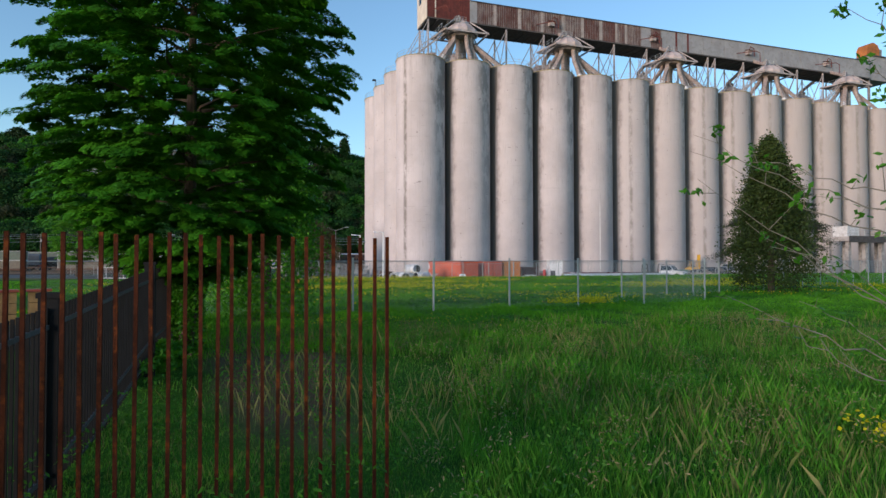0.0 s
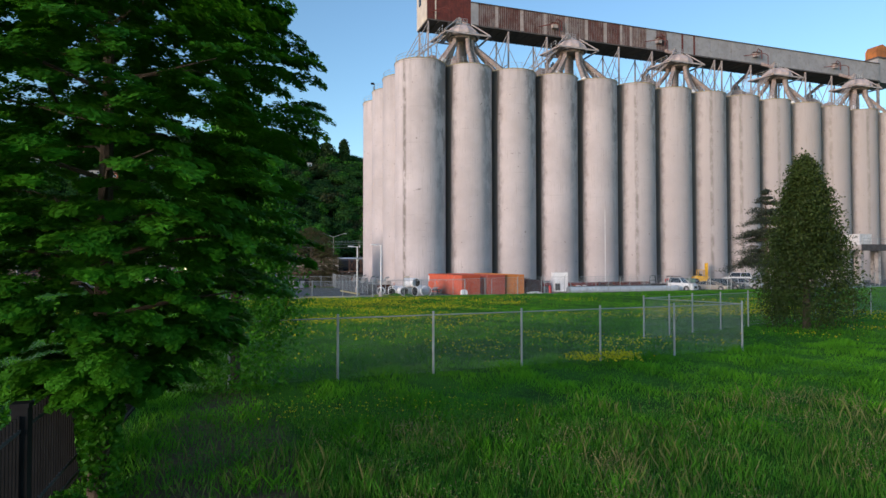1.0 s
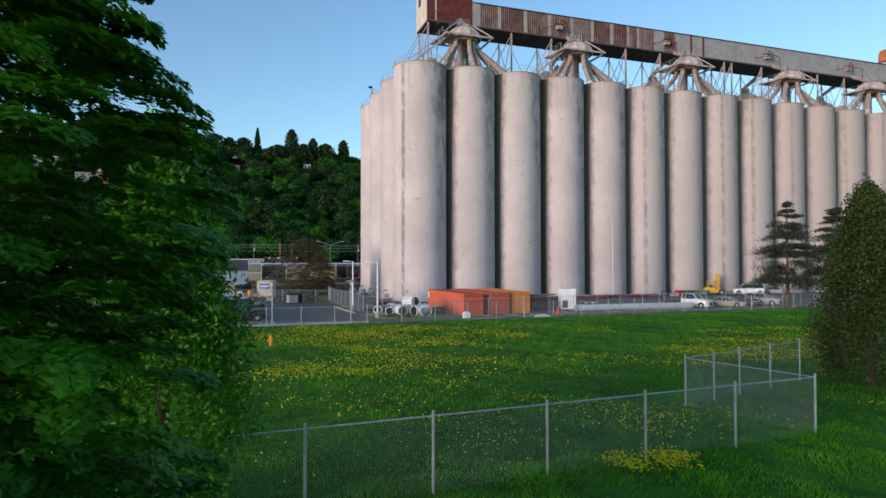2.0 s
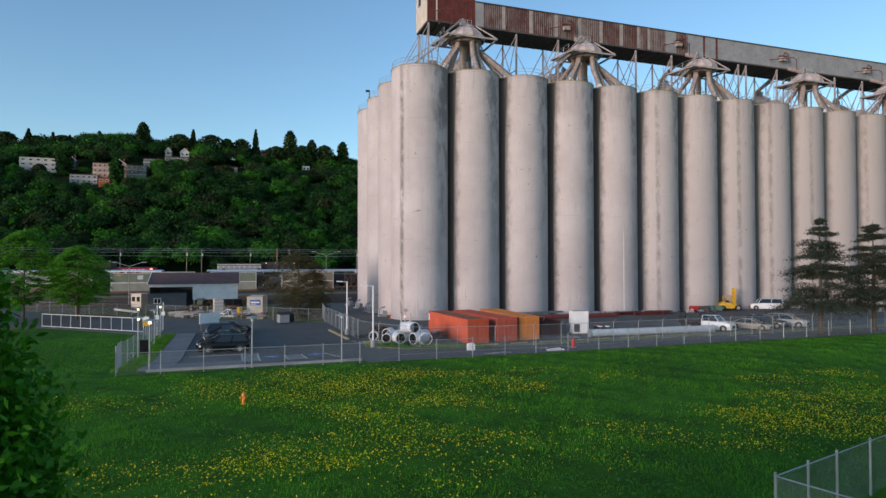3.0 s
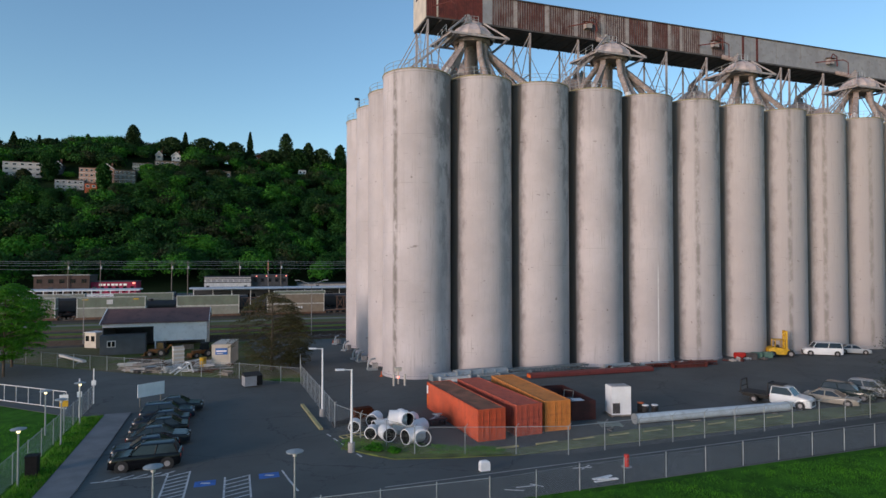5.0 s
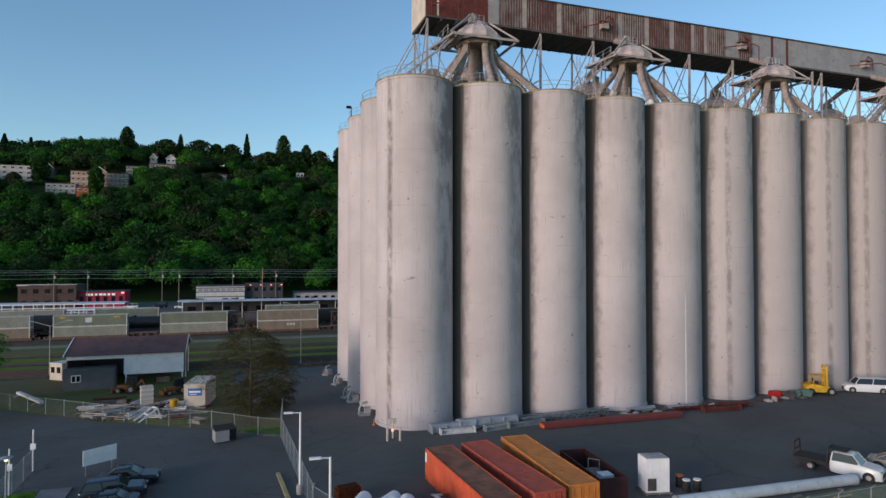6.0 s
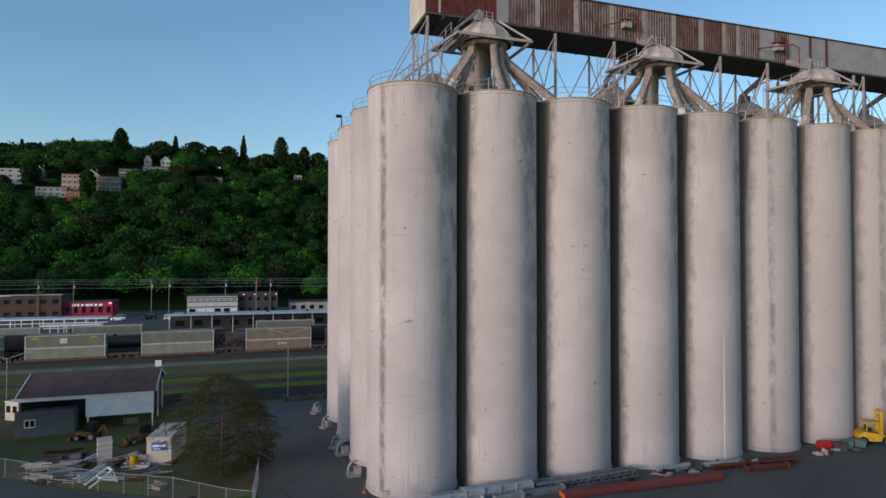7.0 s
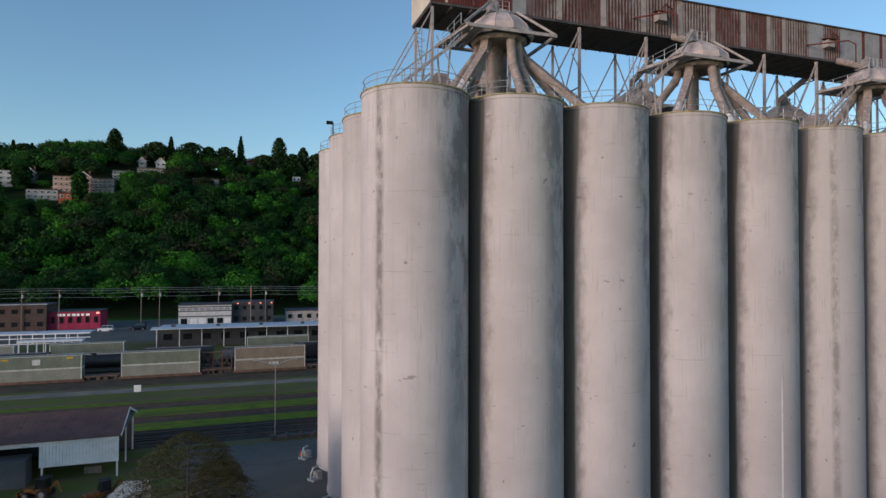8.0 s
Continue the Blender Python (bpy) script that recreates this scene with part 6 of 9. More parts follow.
for k, (x, y, ln, a, mat, lab) in enumerate(((0.9, -6.6, 3.9, -2, M_DIRTYWHITE, "white painted steel beam lying before the silos"), (5.8, -7.0, 3.0, 8, M_GALV, "grey steel beam lying before the silos"), (8.8, -6.6, 4.5, 4, M_BLUESTEEL, "blue-grey steel channel lying before the silos"),
                                            (25.0, -5.2, 4.2, 3, M_GALV, "grey round duct lying before the silos"), (30.5, -5.6, 5.0, -4, M_GALV, "long grey duct on the ground"), (34.0, -7.9, 5.2, -6, M_DARKRED, "rusty steel channel on the ground"))):
    b = Build()
    if "duct" in lab:
        b.cyl((0, 0, 0.3), (ln, 0, 0.3), 0.28, n=12)
    else:
        b.box(0, -0.28, 0.0, ln, 0.28, 0.06).box(0, -0.03, 0.06, ln, 0.03, 0.42).box(0, -0.28, 0.42, ln, 0.28, 0.48)
        for i in (0.0, ln - 0.12):
            b.box(i, -0.36, 0.0, i + 0.12, 0.36, 0.6)
    single("steel_section", b, mat, lab, "steel section", "steel sections", at=pose(x, y, G, 0, 0, a))
rng = np.random.default_rng(5)
for k in range(26):
    x = 20.5 + 18 * rng.uniform() if k < 18 else 44 + 8 * rng.uniform()
    y = -5.5 - 1.2 * rng.uniform()
    b = Build()
    kind = k % 3
    if kind == 0:
        b.box(-0.35, -0.25, 0, 0.35, 0.25, 0.4).cyl((-0.3, 0, 0.4), (0.3, 0, 0.5), 0.14, n=8)
    elif kind == 1:
        b.cyl((-0.5, 0, 0.18), (0.5, 0.1, 0.18), 0.17, n=10).box(-0.15, -0.25, 0, 0.15, 0.25, 0.4)
    else:
        b.beam((-0.9, 0, 0.06), (0.9, 0.2, 0.1), 0.11).beam((-0.6, 0.3, 0.06), (0.7, -0.2, 0.2), 0.09)
    single("machine_part", b, (M_DARKSTEEL, M_RUSTBAR, M_GALV, M_DARKRED, M_CONC)[k % 5], "weathered machine part lying by the silo foot", "machine part", "machine parts", at=pose(x, y, G, 0, 0, rng.uniform(0, 180)))
M_TEAL = plain("faded_teal_paint", (0.10, 0.19, 0.15), 0.65, 0, 0.2, 2, 20, 0.15, (0.08, 0.07, 0.05))
for x, y, mat, lab in ((48.6, -5.0, M_RED, "red painted engine block by the silo"), (51.2, -5.6, M_TEAL, "faded green pump by the silo"), (53.0, -5.8, M_TEAL, "faded green motor by the silo"), (49.9, -5.9, M_DARKSTEEL, "dark steel gearbox by the silo")):
    s = thing("old_machine", pose(x, y, G, 0, 0, -20), lab, "machine", "old machines")
    b = Build()
    b.box(-0.6, -0.45, 0.12, 0.6, 0.45, 0.95).cyl((-0.75, 0, 0.6), (0.75, 0, 0.6), 0.4, n=14)
    part("housing", b, mat, s)
    b = Build()
    b.box(-0.8, -0.55, 0, 0.8, 0.55, 0.12)
    part("skid", b, M_DARKSTEEL, s)
# hopper outlets along the end wall of silos
for k, (x, y) in enumerate(((-4.9, 4.0), (-5.0, 11.0), (-5.3, 13.4), (-5.2, 22.6), (-5.5, 30.6))):
    s = thing("discharge_chute", pose(x, y, G, 0, 0, 10 * k), "small grey discharge chute at the silo foot", "chute", "discharge chutes")
    b = Build()
    b.box(-0.8, -0.6, 0, 0.5, 0.6, 0.22).tube([(0.3, 0, 1.5), (-0.4, 0, 1.4), (-0.7, 0, 0.8), (-0.7, 0, 0.2)], 0.13, 8)
    part("pipe", b, M_GALV, s)
    b = Build()
    b.box(-0.1, -0.35, 0.22, 0.6, 0.35, 0.9)
    part("box", b, M_CONC, s)
b = Build()
b.lathe([(0.22, 0), (0.22, 0.05), (0.08, 0.12), (0.03, 0.7), (0.005, 0.72)], 12)
for x, y in ((-4.9, -0.8), (-6.1, 31.8)):
    single("traffic_cone", b, M_ORANGE, "orange-red traffic cone at the silo foot", "traffic cone", "traffic cones", smooth=True, at=pose(x, y, G))
# bollards with a red signal before the first silo
s = thing("bollard", pose(-4.85, -7.0, G), "pale short steel bollard", "bollard", "bollards")
b = Build()
b.cyl((0, 0, 0), (0, 0, 1.3), 0.13, n=10)
part("post", b, M_CREAM, s, "", True)
s2 = copy_thing(s, pose(-3.6, -7.3, G))
tagged(s2, "ochre painted steel bollard")
s3 = thing("signal_post", pose(-4.1, -6.2, G), "short post with a glowing red signal", "signal")
b = Build()
b.cyl((0, 0, 0), (0, 0, 1.9), 0.09, n=10).box(-0.4, -0.05, 1.5, 0.4, 0.25, 1.95)
part("post", b, M_CREAM, s3)
b = Build()
b.lathe([(0.12, 0.7), (0.16, 0.8), (0.12, 0.95)], 10, closed=True)
part("red_signal", b, M_REDLAMP, s3)
# litter bin by the fence
s = thing("litter_bin", pose(-35.25, -27.6, 0), "tall dark litter bin on the verge", "bin")
b = Build()
b.box(-0.35, -0.35, 0, 0.35, 0.35, 1.3).box(-0.39, -0.39, 1.3, 0.39, 0.39, 1.42)
part("body", b, M_BLACKBAR, s)
# skip box (white and black dumpster) by the yard fence
s = thing("dumpster", pose(-20.5, -1.6, 0.036, 0, 0, 14), "grey and black steel dumpster beside the fence", "dumpster")
b = Build()
b.loft([[(x, y, z) for x, y in ((-1.0, -0.7), (1.0, -0.7), (1.0, 0.7), (-1.0, 0.7))] for z in (0.12, 1.25)])
part("body", b, M_GREY, s)
b = Build()
b.box(0.35, -0.72, 0.14, 1.02, 0.72, 1.27)
part("side_panel", b, M_BLACKBAR, s)
b = Build()
b.loft([[(-1.05, -0.75, 1.25), (1.05, -0.75, 1.25), (1.05, 0.75, 1.25), (-1.05, 0.75, 1.25)], [(-1.0, -0.7, 1.32), (1.0, -0.7, 1.32), (1.0, 0.6, 1.55), (-1.0, 0.6, 1.55)]])
part("lid", b, M_BLACK, s)
# yellow sign by the gate and notice
s = thing("warning_sign", pose(-37.2, -11.6, 0), "yellow and white notice board on a gate post", "sign")
b = Build()
b.box(-0.06, -0.06, 0, 0.06, 0.06, 2.4)
part("post", b, M_GALV, s)
b = Build()
b.box(-0.35, -0.1, 1.2, 0.35, -0.07, 1.75)
part("yellow_board", b, M_YELLOW, s)
b = Build()
b.box(-0.35, -0.1, 1.77, 0.35, -0.07, 2.3)
part("white_board", b, M_WHITE, s)
for x, y in ((-36.0, -5.6), (-36.05, -11.2)):
    s = thing("gate_post", pose(x, y, 0), "tall pale steel gate post", "post", "gate posts")
    b = Build()
    b.cyl((0, 0, 0), (0, 0, 3.6), 0.06, n=8)
    part("shaft", b, M_WHITE, s)
    b = Build()
    b.box(-0.2, -0.08, 1.9, 0.2, 0.08, 2.4)
    part("control_box", b, M_WHITE, s)

# raised concrete loading platform beyond the yard
s = thing("loading_platform", pose(79.5, -20.0, G), "raised concrete loading platform with rails on columns", "platform")
for x in (0.5, 5.0, 9.5, 14.0):
    for yy in (0.5, 4.5):
        part("column", Build().box(x - 0.35, yy - 0.35, 0, x + 0.35, yy + 0.35, 6.4), M_CONC, s)
part("deck", Build().box(-0.5, -0.5, 6.4, 15.0, 5.5, 7.3), M_CONC, s)
part("edge_beam", Build().box(-0.6, -0.7, 6.2, 15.1, -0.5, 7.4), M_DARKSTEEL, s)
for k in range(9):
    part("rail_post", Build().cyl((-0.3 + k * 1.9, -0.6, 7.4), (-0.3 + k * 1.9, -0.6, 8.5), 0.04, n=6), M_GALV, s)
for h in (7.95, 8.5):
    part("rail", Build().cyl((-0.3, -0.6, h), (14.9, -0.6, h), 0.04, n=6), M_GALV, s)
part("cabin", Build().box(1.0, 1.0, 7.3, 4.2, 4.0, 9.4), M_DIRTYWHITE, s, "small white control cabin")


# ---- scrap yard and shed beside the lot ----
M_BROWNROOF = plain("brown_roof_sheet", (0.135, 0.070, 0.062), 0.75, 0, 0.2, 0.4, 10, 0.2, (0.06, 0.035, 0.032))
M_SIDING = plain("pale_blue_siding", (0.80, 0.83, 0.86), 0.65, 0, 0.08, 0.4, 12, 0.1, (0.56, 0.58, 0.60))
M_SLATE = plain("slate_grey_paint", (0.10, 0.115, 0.13), 0.7, 0, 0.15, 0.8, 12, 0.1)
shed = thing("open_shed", pose(-42.2, 31.2, 0.02), "white-sided open shed with a brown sheet roof", "shed")
SW, SE, SR, SRY = 15.3, 4.75, 6.6, 5.3
b = Build()
for i in range(46):
    x = i * SW / 46
    b.box(x, -0.06, 4.15 if i < 22 else 1.75, x + SW / 46 - 0.02, 0.02, SE)
b.box(0, 0.02, 4.15, SW * 22 / 46, 0.08, SE).box(SW * 22 / 46, 0.02, 1.75, SW, 0.08, SE)
part("front_siding", b, M_SIDING, shed, "pale blue-white vertical siding")
b = Build()
b.box(0, 10.5, 0, SW, 10.6, SE).prism([(0, 0), (0.1, 0), (0.1, SE), (0, SE)], 0.1, 10.5)
part("rear_wall", b, M_SLATE, shed)
b = Build()
b.loft([[(x, 0.08, SE - 0.3), (x, 10.5, SE - 0.3), (x, 10.5, SE), (x, SRY, SR - 0.1), (x, 0.08, SE)] for x in (SW - 0.1, SW)])
part("gable_wall", b, M_SLATE, shed)
for y0, z0, y1, z1 in ((-0.45, SE, SRY, SR + 0.02), (11.05, SE, SRY, SR + 0.02)):
    part("barge_board", Build().beam((SW + 0.33, y0, z0), (SW + 0.33, y1, z1), 0.06, 0.26), M_WHITE, shed)
for y in (5.2, 10.3):
    part("post", Build().box(SW - 0.2, y, -0.05, SW - 0.02, y + 0.18, SE - 0.3), M_WHITE, shed)
for y0, z0, y1, z1 in ((-0.4, SE - 0.05, SRY, SR), (11.0, SE - 0.05, SRY, SR)):
    b = Build()
    for i in range(28):
        xa, xb = -0.3 + i * (SW + 0.6) / 28, -0.3 + (i + 1) * (SW + 0.6) / 28 - 0.018
        part("roof_panel", Build().loft([[(xa, y0 - 0.02, z0 + 0.05), (xb, y0 - 0.02, z0 + 0.05), (xb, y0 - 0.02, z0 + 0.1), (xa, y0 - 0.02, z0 + 0.1)], [(xa, y1, z1 + 0.05), (xb, y1, z1 + 0.05), (xb, y1, z1 + 0.1), (xa, y1, z1 + 0.1)]]), M_BROWNROOF, shed)
    b.loft([[(-0.3, y0, z0), (SW + 0.3, y0, z0), (SW + 0.3, y0, z0 + 0.06), (-0.3, y0, z0 + 0.06)], [(-0.3, y1, z1), (SW + 0.3, y1, z1), (SW + 0.3, y1, z1 + 0.06), (-0.3, y1, z1 + 0.06)]])
    part("roof_slope", b, M_BROWNROOF, shed, "brown ribbed roof slope")
for x in (7.5, SW - 0.25):
    b = Build()
    b.box(x, -0.05, -0.05, x + 0.18, 0.1, 1.75)
    part("post", b, M_WHITE, shed)
b = Build()
b.loft([[(-0.35, -0.45, SE - 0.1), (-0.25, -0.45, SE - 0.1), (-0.25, -0.45, SE + 0.14), (-0.35, -0.45, SE + 0.14)], [(-0.35, SRY, SR - 0.05), (-0.25, SRY, SR - 0.05), (-0.25, SRY, SR + 0.2), (-0.35, SRY, SR + 0.2)]])
part("barge_board", b, M_WHITE, shed)
b = Build()
b.box(12.2, 1.4, 0.9, 14.0, 1.5, 1.7)
single("shed_shelf", b, M_GREYWOOD, "pale crates stacked inside the open shed", "crates", at=pose(-43.0, 31.6, -0.88))

cabin = thing("site_cabin", pose(-42.3, 29.9, 0.02, 0, 0, 3), "slate grey site cabin with a white window", "cabin")
part("body", Build().box(0, 0, 0.0, 6.4, 2.6, 2.9), M_SLATE, cabin)
for i in range(24):
    part("siding_rib", Build().box(i * 0.265, -0.03, 0.1, i * 0.265 + 0.2, 0.0, 2.8), M_SLATE, cabin)
b = Build()
b.box(-0.05, -0.06, 2.9, 6.45, 2.66, 3.0)
part("roof", b, M_SLATE, cabin)
w = part("window", Build().box(1.0, -0.08, 1.2, 2.2, -0.03, 2.2), M_WHITE, cabin, "white framed window")
for x in (1.1, 1.66):
    part("pane", Build().box(x, -0.10, 1.3, x + 0.44, -0.08, 2.1), M_GLASS, w)
cabin = thing("small_hut", pose(-46.6, 40.6, 0.02, 0, 0, -35), "small cream hut with a dark window", "hut")
part("body", Build().box(0, 0, 0, 2.4, 2.2, 2.5), M_CREAM, cabin)
part("roof", Build().box(-0.1, -0.1, 2.5, 2.5, 2.3, 2.62), M_DIRTYWHITE, cabin)
for x in (0.25, 1.4):
    part("window", Build().box(x, -0.04, 1.1, x + 0.7, 0.0, 2.0), M_GLASS, cabin)
hut = thing("container_office", pose(-25.5, 14.0, 0.02, 0, 0, -10), "cream container office with a blue sign", "container")
part("body", Build().box(0, 0, 0, 2.5, 6.0, 2.9), M_CREAM, hut)
part("roof", Build().box(-0.05, -0.05, 2.9, 2.55, 6.05, 3.0), M_CREAM, hut)
sg = part("sign", Build().box(0.5, -0.06, 1.6, 2.1, -0.01, 2.5), M_BLUE, hut, "blue sign with a white unreadable line")
part("lettering_bar", Build().box(0.62, -0.08, 1.98, 1.98, -0.06, 2.2), M_WHITE, sg)
part("lettering_bar", Build().box(0.7, -0.08, 1.74, 1.5, -0.06, 1.82), M_WHITE, sg)
b = Build()
b.lathe([(0.40, 0), (0.42, 0.03), (0.45, 1.25), (0.47, 1.28), (0.47, 1.36)], 16, closed=True)
single("yellow_barrel", b, M_YELLOW, "bright yellow plastic barrel in the scrap yard", "barrel", smooth=True, at=pose(-26.6, 13.6, 0.02))
s = thing("brick_stack", pose(-30.0, 16.8, 0.02, 0, 0, 14), "tall stack of wrapped pale blocks", "stack")
for i in range(9):
    part("layer", Build().box(-0.7 + 0.03 * math.sin(i * 3), -0.6, 0.12 + i * 0.28, 0.7 + 0.03 * math.sin(i * 3), 0.6, 0.12 + i * 0.28 + 0.25), M_DIRTYWHITE if i % 2 else M_CREAM, s)
part("pallet", Build().box(-0.75, -0.65, 0, 0.75, 0.65, 0.12), M_GREYWOOD, s)
s = thing("white_trestle", pose(-29.0, 9.6, 0.02, 0, 0, 30), "white tubular trestle frame lying aslant", "trestle")
for p, q in (((-1.2, -0.6, 0.1), (0.9, -0.6, 1.3)), ((-1.2, 0.6, 0.1), (0.9, 0.6, 1.3)), ((0.9, -0.6, 1.3), (0.9, 0.6, 1.3)), ((-0.1, -0.6, 0.73), (-0.1, 0.6, 0.73)), ((0.9, -0.6, 1.3), (1.3, -0.6, 0.05)), ((0.9, 0.6, 1.3), (1.3, 0.6, 0.05))):
    part("bar", Build().beam(p, q, 0.14), M_WHITE, s)
rng = np.random.default_rng(21)
for k in range(46):
    x, y = -23 - 13 * rng.uniform(), 0
    lo = 5.0 + (-x - 23) * 0.52 + 1.4
    y = lo + rng.uniform(0, 8.5)
    ln = rng.uniform(1.2, 4.2)
    mat, lab = ((M_GREYWOOD, "heap of weathered grey timber"), (M_DIRTYWHITE, "heap of pale painted boards"), (M_GALV, "heap of bent galvanised sheets"), (M_RUSTBAR, "heap of rusty scrap iron"), (M_DARKSTEEL, "heap of dark scrap steel"), (M_CONC, "heap of broken concrete blocks"))[k % 6]
    s = thing("scrap_heap", pose(x, y, 0.02, 0, 0, rng.uniform(-40, 60)), lab + " in the scrap yard", "scrap", "scrap yard heaps")
    for i in range(rng.integers(3, 8)):
        o, dz, a = rng.uniform(-0.6, 0.6), 0.06 + 0.09 * i, rng.uniform(-0.35, 0.35)
        part("piece", Build().beam((-ln / 2, o - a, dz), (ln / 2 * rng.uniform(0.4, 1.0), o + a, dz + rng.uniform(-0.02, 0.25)), rng.uniform(0.10, 0.24), 0.09), mat, s)
    if k % 4 == 0:
        part("block", Build().box(-0.5, -0.5, 0, 0.5, 0.4, rng.uniform(0.3, 0.8)), mat, s)
s = thing("fallen_barrier", pose(-45.0, 25.5, 0.03, 0, 0, -58), "pale steel barrier arm lying on its side", "barrier")
part("arm", Build().box(-4.5, -0.25, 0.25, 4.5, 0.25, 0.55), M_DIRTYWHITE, s)
for x in (-3.4, 3.4):
    part("leg", Build().beam((x, -0.8, 0), (x, 0, 0.3), 0.12), M_GALV, s)

# ---- rail yard ----
M_BALLAST = plain("track_ballast", (0.052, 0.047, 0.042), 0.95, 0, 0.35, 0.8, 6, 0.6)
M_RAIL = plain("rail_steel", (0.10, 0.075, 0.06), 0.5, 0.3, 0.2, 1, 20, 0.1)
RAILS = pose(-20, 101, 0.015)
for k, y in enumerate((-57.7, -55.0, -52.6, -44.2, -34.4, -7.4, 1.5, 11.0)):
    s = thing("railway_track", RAILS @ pose(0, y, 0), "dark rail track on a low ballast bed", "railway track", "railway tracks")
    b = Build()
    b.loft([[(-260, -2.0, -0.05), (-260, 2.0, -0.05), (-260, 1.4, 0.22), (-260, -1.4, 0.22)], [(200, -2.0, -0.05), (200, 2.0, -0.05), (200, 1.4, 0.22), (200, -1.4, 0.22)]])
    part("ballast", b, M_BALLAST, s)
    for o in (-0.75, 0.75):
        part("rail", Build().box(-260, o - 0.04, 0.22, 200, o + 0.04, 0.40), M_RAIL, s)


def track_grass():
    n = Nodes("track_grass")
    big, mid, fine = n.noise(n.scaled(n.co, 0.10, 0.9, 1), 0.5, 5, 0.6), n.noise(n.scaled(n.co, 0.35, 1, 1), 1.1, 5, 0.65), n.noise(n.co, 8, 3, 0.7)
    col = n.mix(n.step(mid, 0.36, 0.62), (0.085, 0.135, 0.016), (0.170, 0.235, 0.026))
    col = n.mix(n.math("MULTIPLY", n.step(big, 0.48, 0.66), 0.75), col, (0.105, 0.088, 0.050))
    col = n.mix(n.math("MULTIPLY", fine, 0.3), col, (0.06, 0.09, 0.02))
    n.bump(fine, 0.5, 0.05)
    return n.done(col, 0.95, 0.0, 0.1)


M_TRACKGRASS = track_grass()
M_PATHDUST = plain("pale_service_track", (0.200, 0.185, 0.150), 0.95, 0, 0.25, 0.25, 6, 0.4, (0.12, 0.115, 0.07))
M_DARKDIRT = plain("dark_oily_dirt", (0.060, 0.050, 0.034), 0.95, 0, 0.35, 0.3, 6, 0.5, (0.085, 0.095, 0.035))
for y0, y1 in ((50.6, 54.8), (58.9, 64.5), (68.8, 71.4)):
    slab("track_verge", [(-290, y0), (190, y0), (190, y1), (-290, y1)], -0.1, 0.045, M_TRACKGRASS, "strip of bright rough grass between the tracks", "verge")
slab("service_track", [(-290, 79.9), (190, 79.4), (190, 83.2), (-290, 83.8)], -0.1, 0.040, M_PATHDUST, "pale dusty service track beside the train", "road")
slab("train_bed", [(-290, 86.0), (190, 85.6), (190, 118), (-290, 118)], -0.1, 0.030, M_DARKDIRT, "dark oily dirt under the standing trains", "ground")
M_SAGE = plain("sage_container", (0.18, 0.21, 0.155), 0.65, 0, 0.14, 0.5, 12, 0.1, (0.18, 0.16, 0.12))
M_PALEBOX = plain("pale_container", (0.28, 0.285, 0.235), 0.65, 0, 0.14, 0.5, 12, 0.1, (0.25, 0.21, 0.17))
M_TANBOX = plain("tan_container", (0.24, 0.195, 0.145), 0.65, 0, 0.14, 0.5, 12, 0.1, (0.20, 0.15, 0.11))
M_TANK = plain("dark_tank_paint", (0.022, 0.025, 0.028), 0.5, 0, 0.2, 0.5, 12, 0.1, (0.04, 0.035, 0.03))
M_RUSTFRAME = plain("rusty_car_frame", (0.15, 0.085, 0.058), 0.8, 0, 0.3, 0.8, 12, 0.2)


M_TRIM = plain("pale_container_edge", (0.66, 0.65, 0.60), 0.7, 0, 0.25, 0.8, 12, 0.1, (0.16, 0.13, 0.10))


M_RUSTBOX = plain("rust_red_container", (0.16, 0.045, 0.030), 0.7, 0, 0.2, 0.5, 12, 0.1, (0.08, 0.04, 0.03))
CAR = 15.2


def stack_car(x0, lower, upper, lab, y=-7.4):
    m = RAILS @ pose(x0, y, 0.16)
    s = thing("well_car", m, "rusty steel well car carrying two stacked containers", "rail car", "rail cars")
    part("well", Build().box(-0.4, -1.35, 0.25, CAR + 0.4, -1.25, 0.75).box(-0.4, 1.25, 0.25, CAR + 0.4, 1.35, 0.75).box(-0.4, -1.25, 0.25, CAR + 0.4, 1.25, 0.3), M_RUSTFRAME, s)
    for i in range(9):
        part("well_rib", Build().box(0.2 + i * 1.83, -1.40, 0.25, 0.32 + i * 1.83, -1.35, 0.78), M_RUSTFRAME, s)
    for x in (-2.0, CAR + 2.0):
        part("end_platform", Build().box(x - 1.6, -1.3, 0.95, x + 1.6, 1.3, 1.15), M_RUSTFRAME, s)
        for o in (-0.9, 0.9):
            part("wheelset", Build().cyl((x + o, -0.85, 0.66), (x + o, 0.85, 0.66), 0.42, n=14), M_DARKSTEEL, s, "", True)
    for z, mat in ((0.32, lower), (3.0, upper)):
        c = make_container("freight_container", m @ pose(CAR, -1.22, z, 0, 0, 90), CAR, mat, mat, lab, 2.44, 2.64, trim=M_TRIM)
        tagged(c, "", "", "freight containers")
    return m


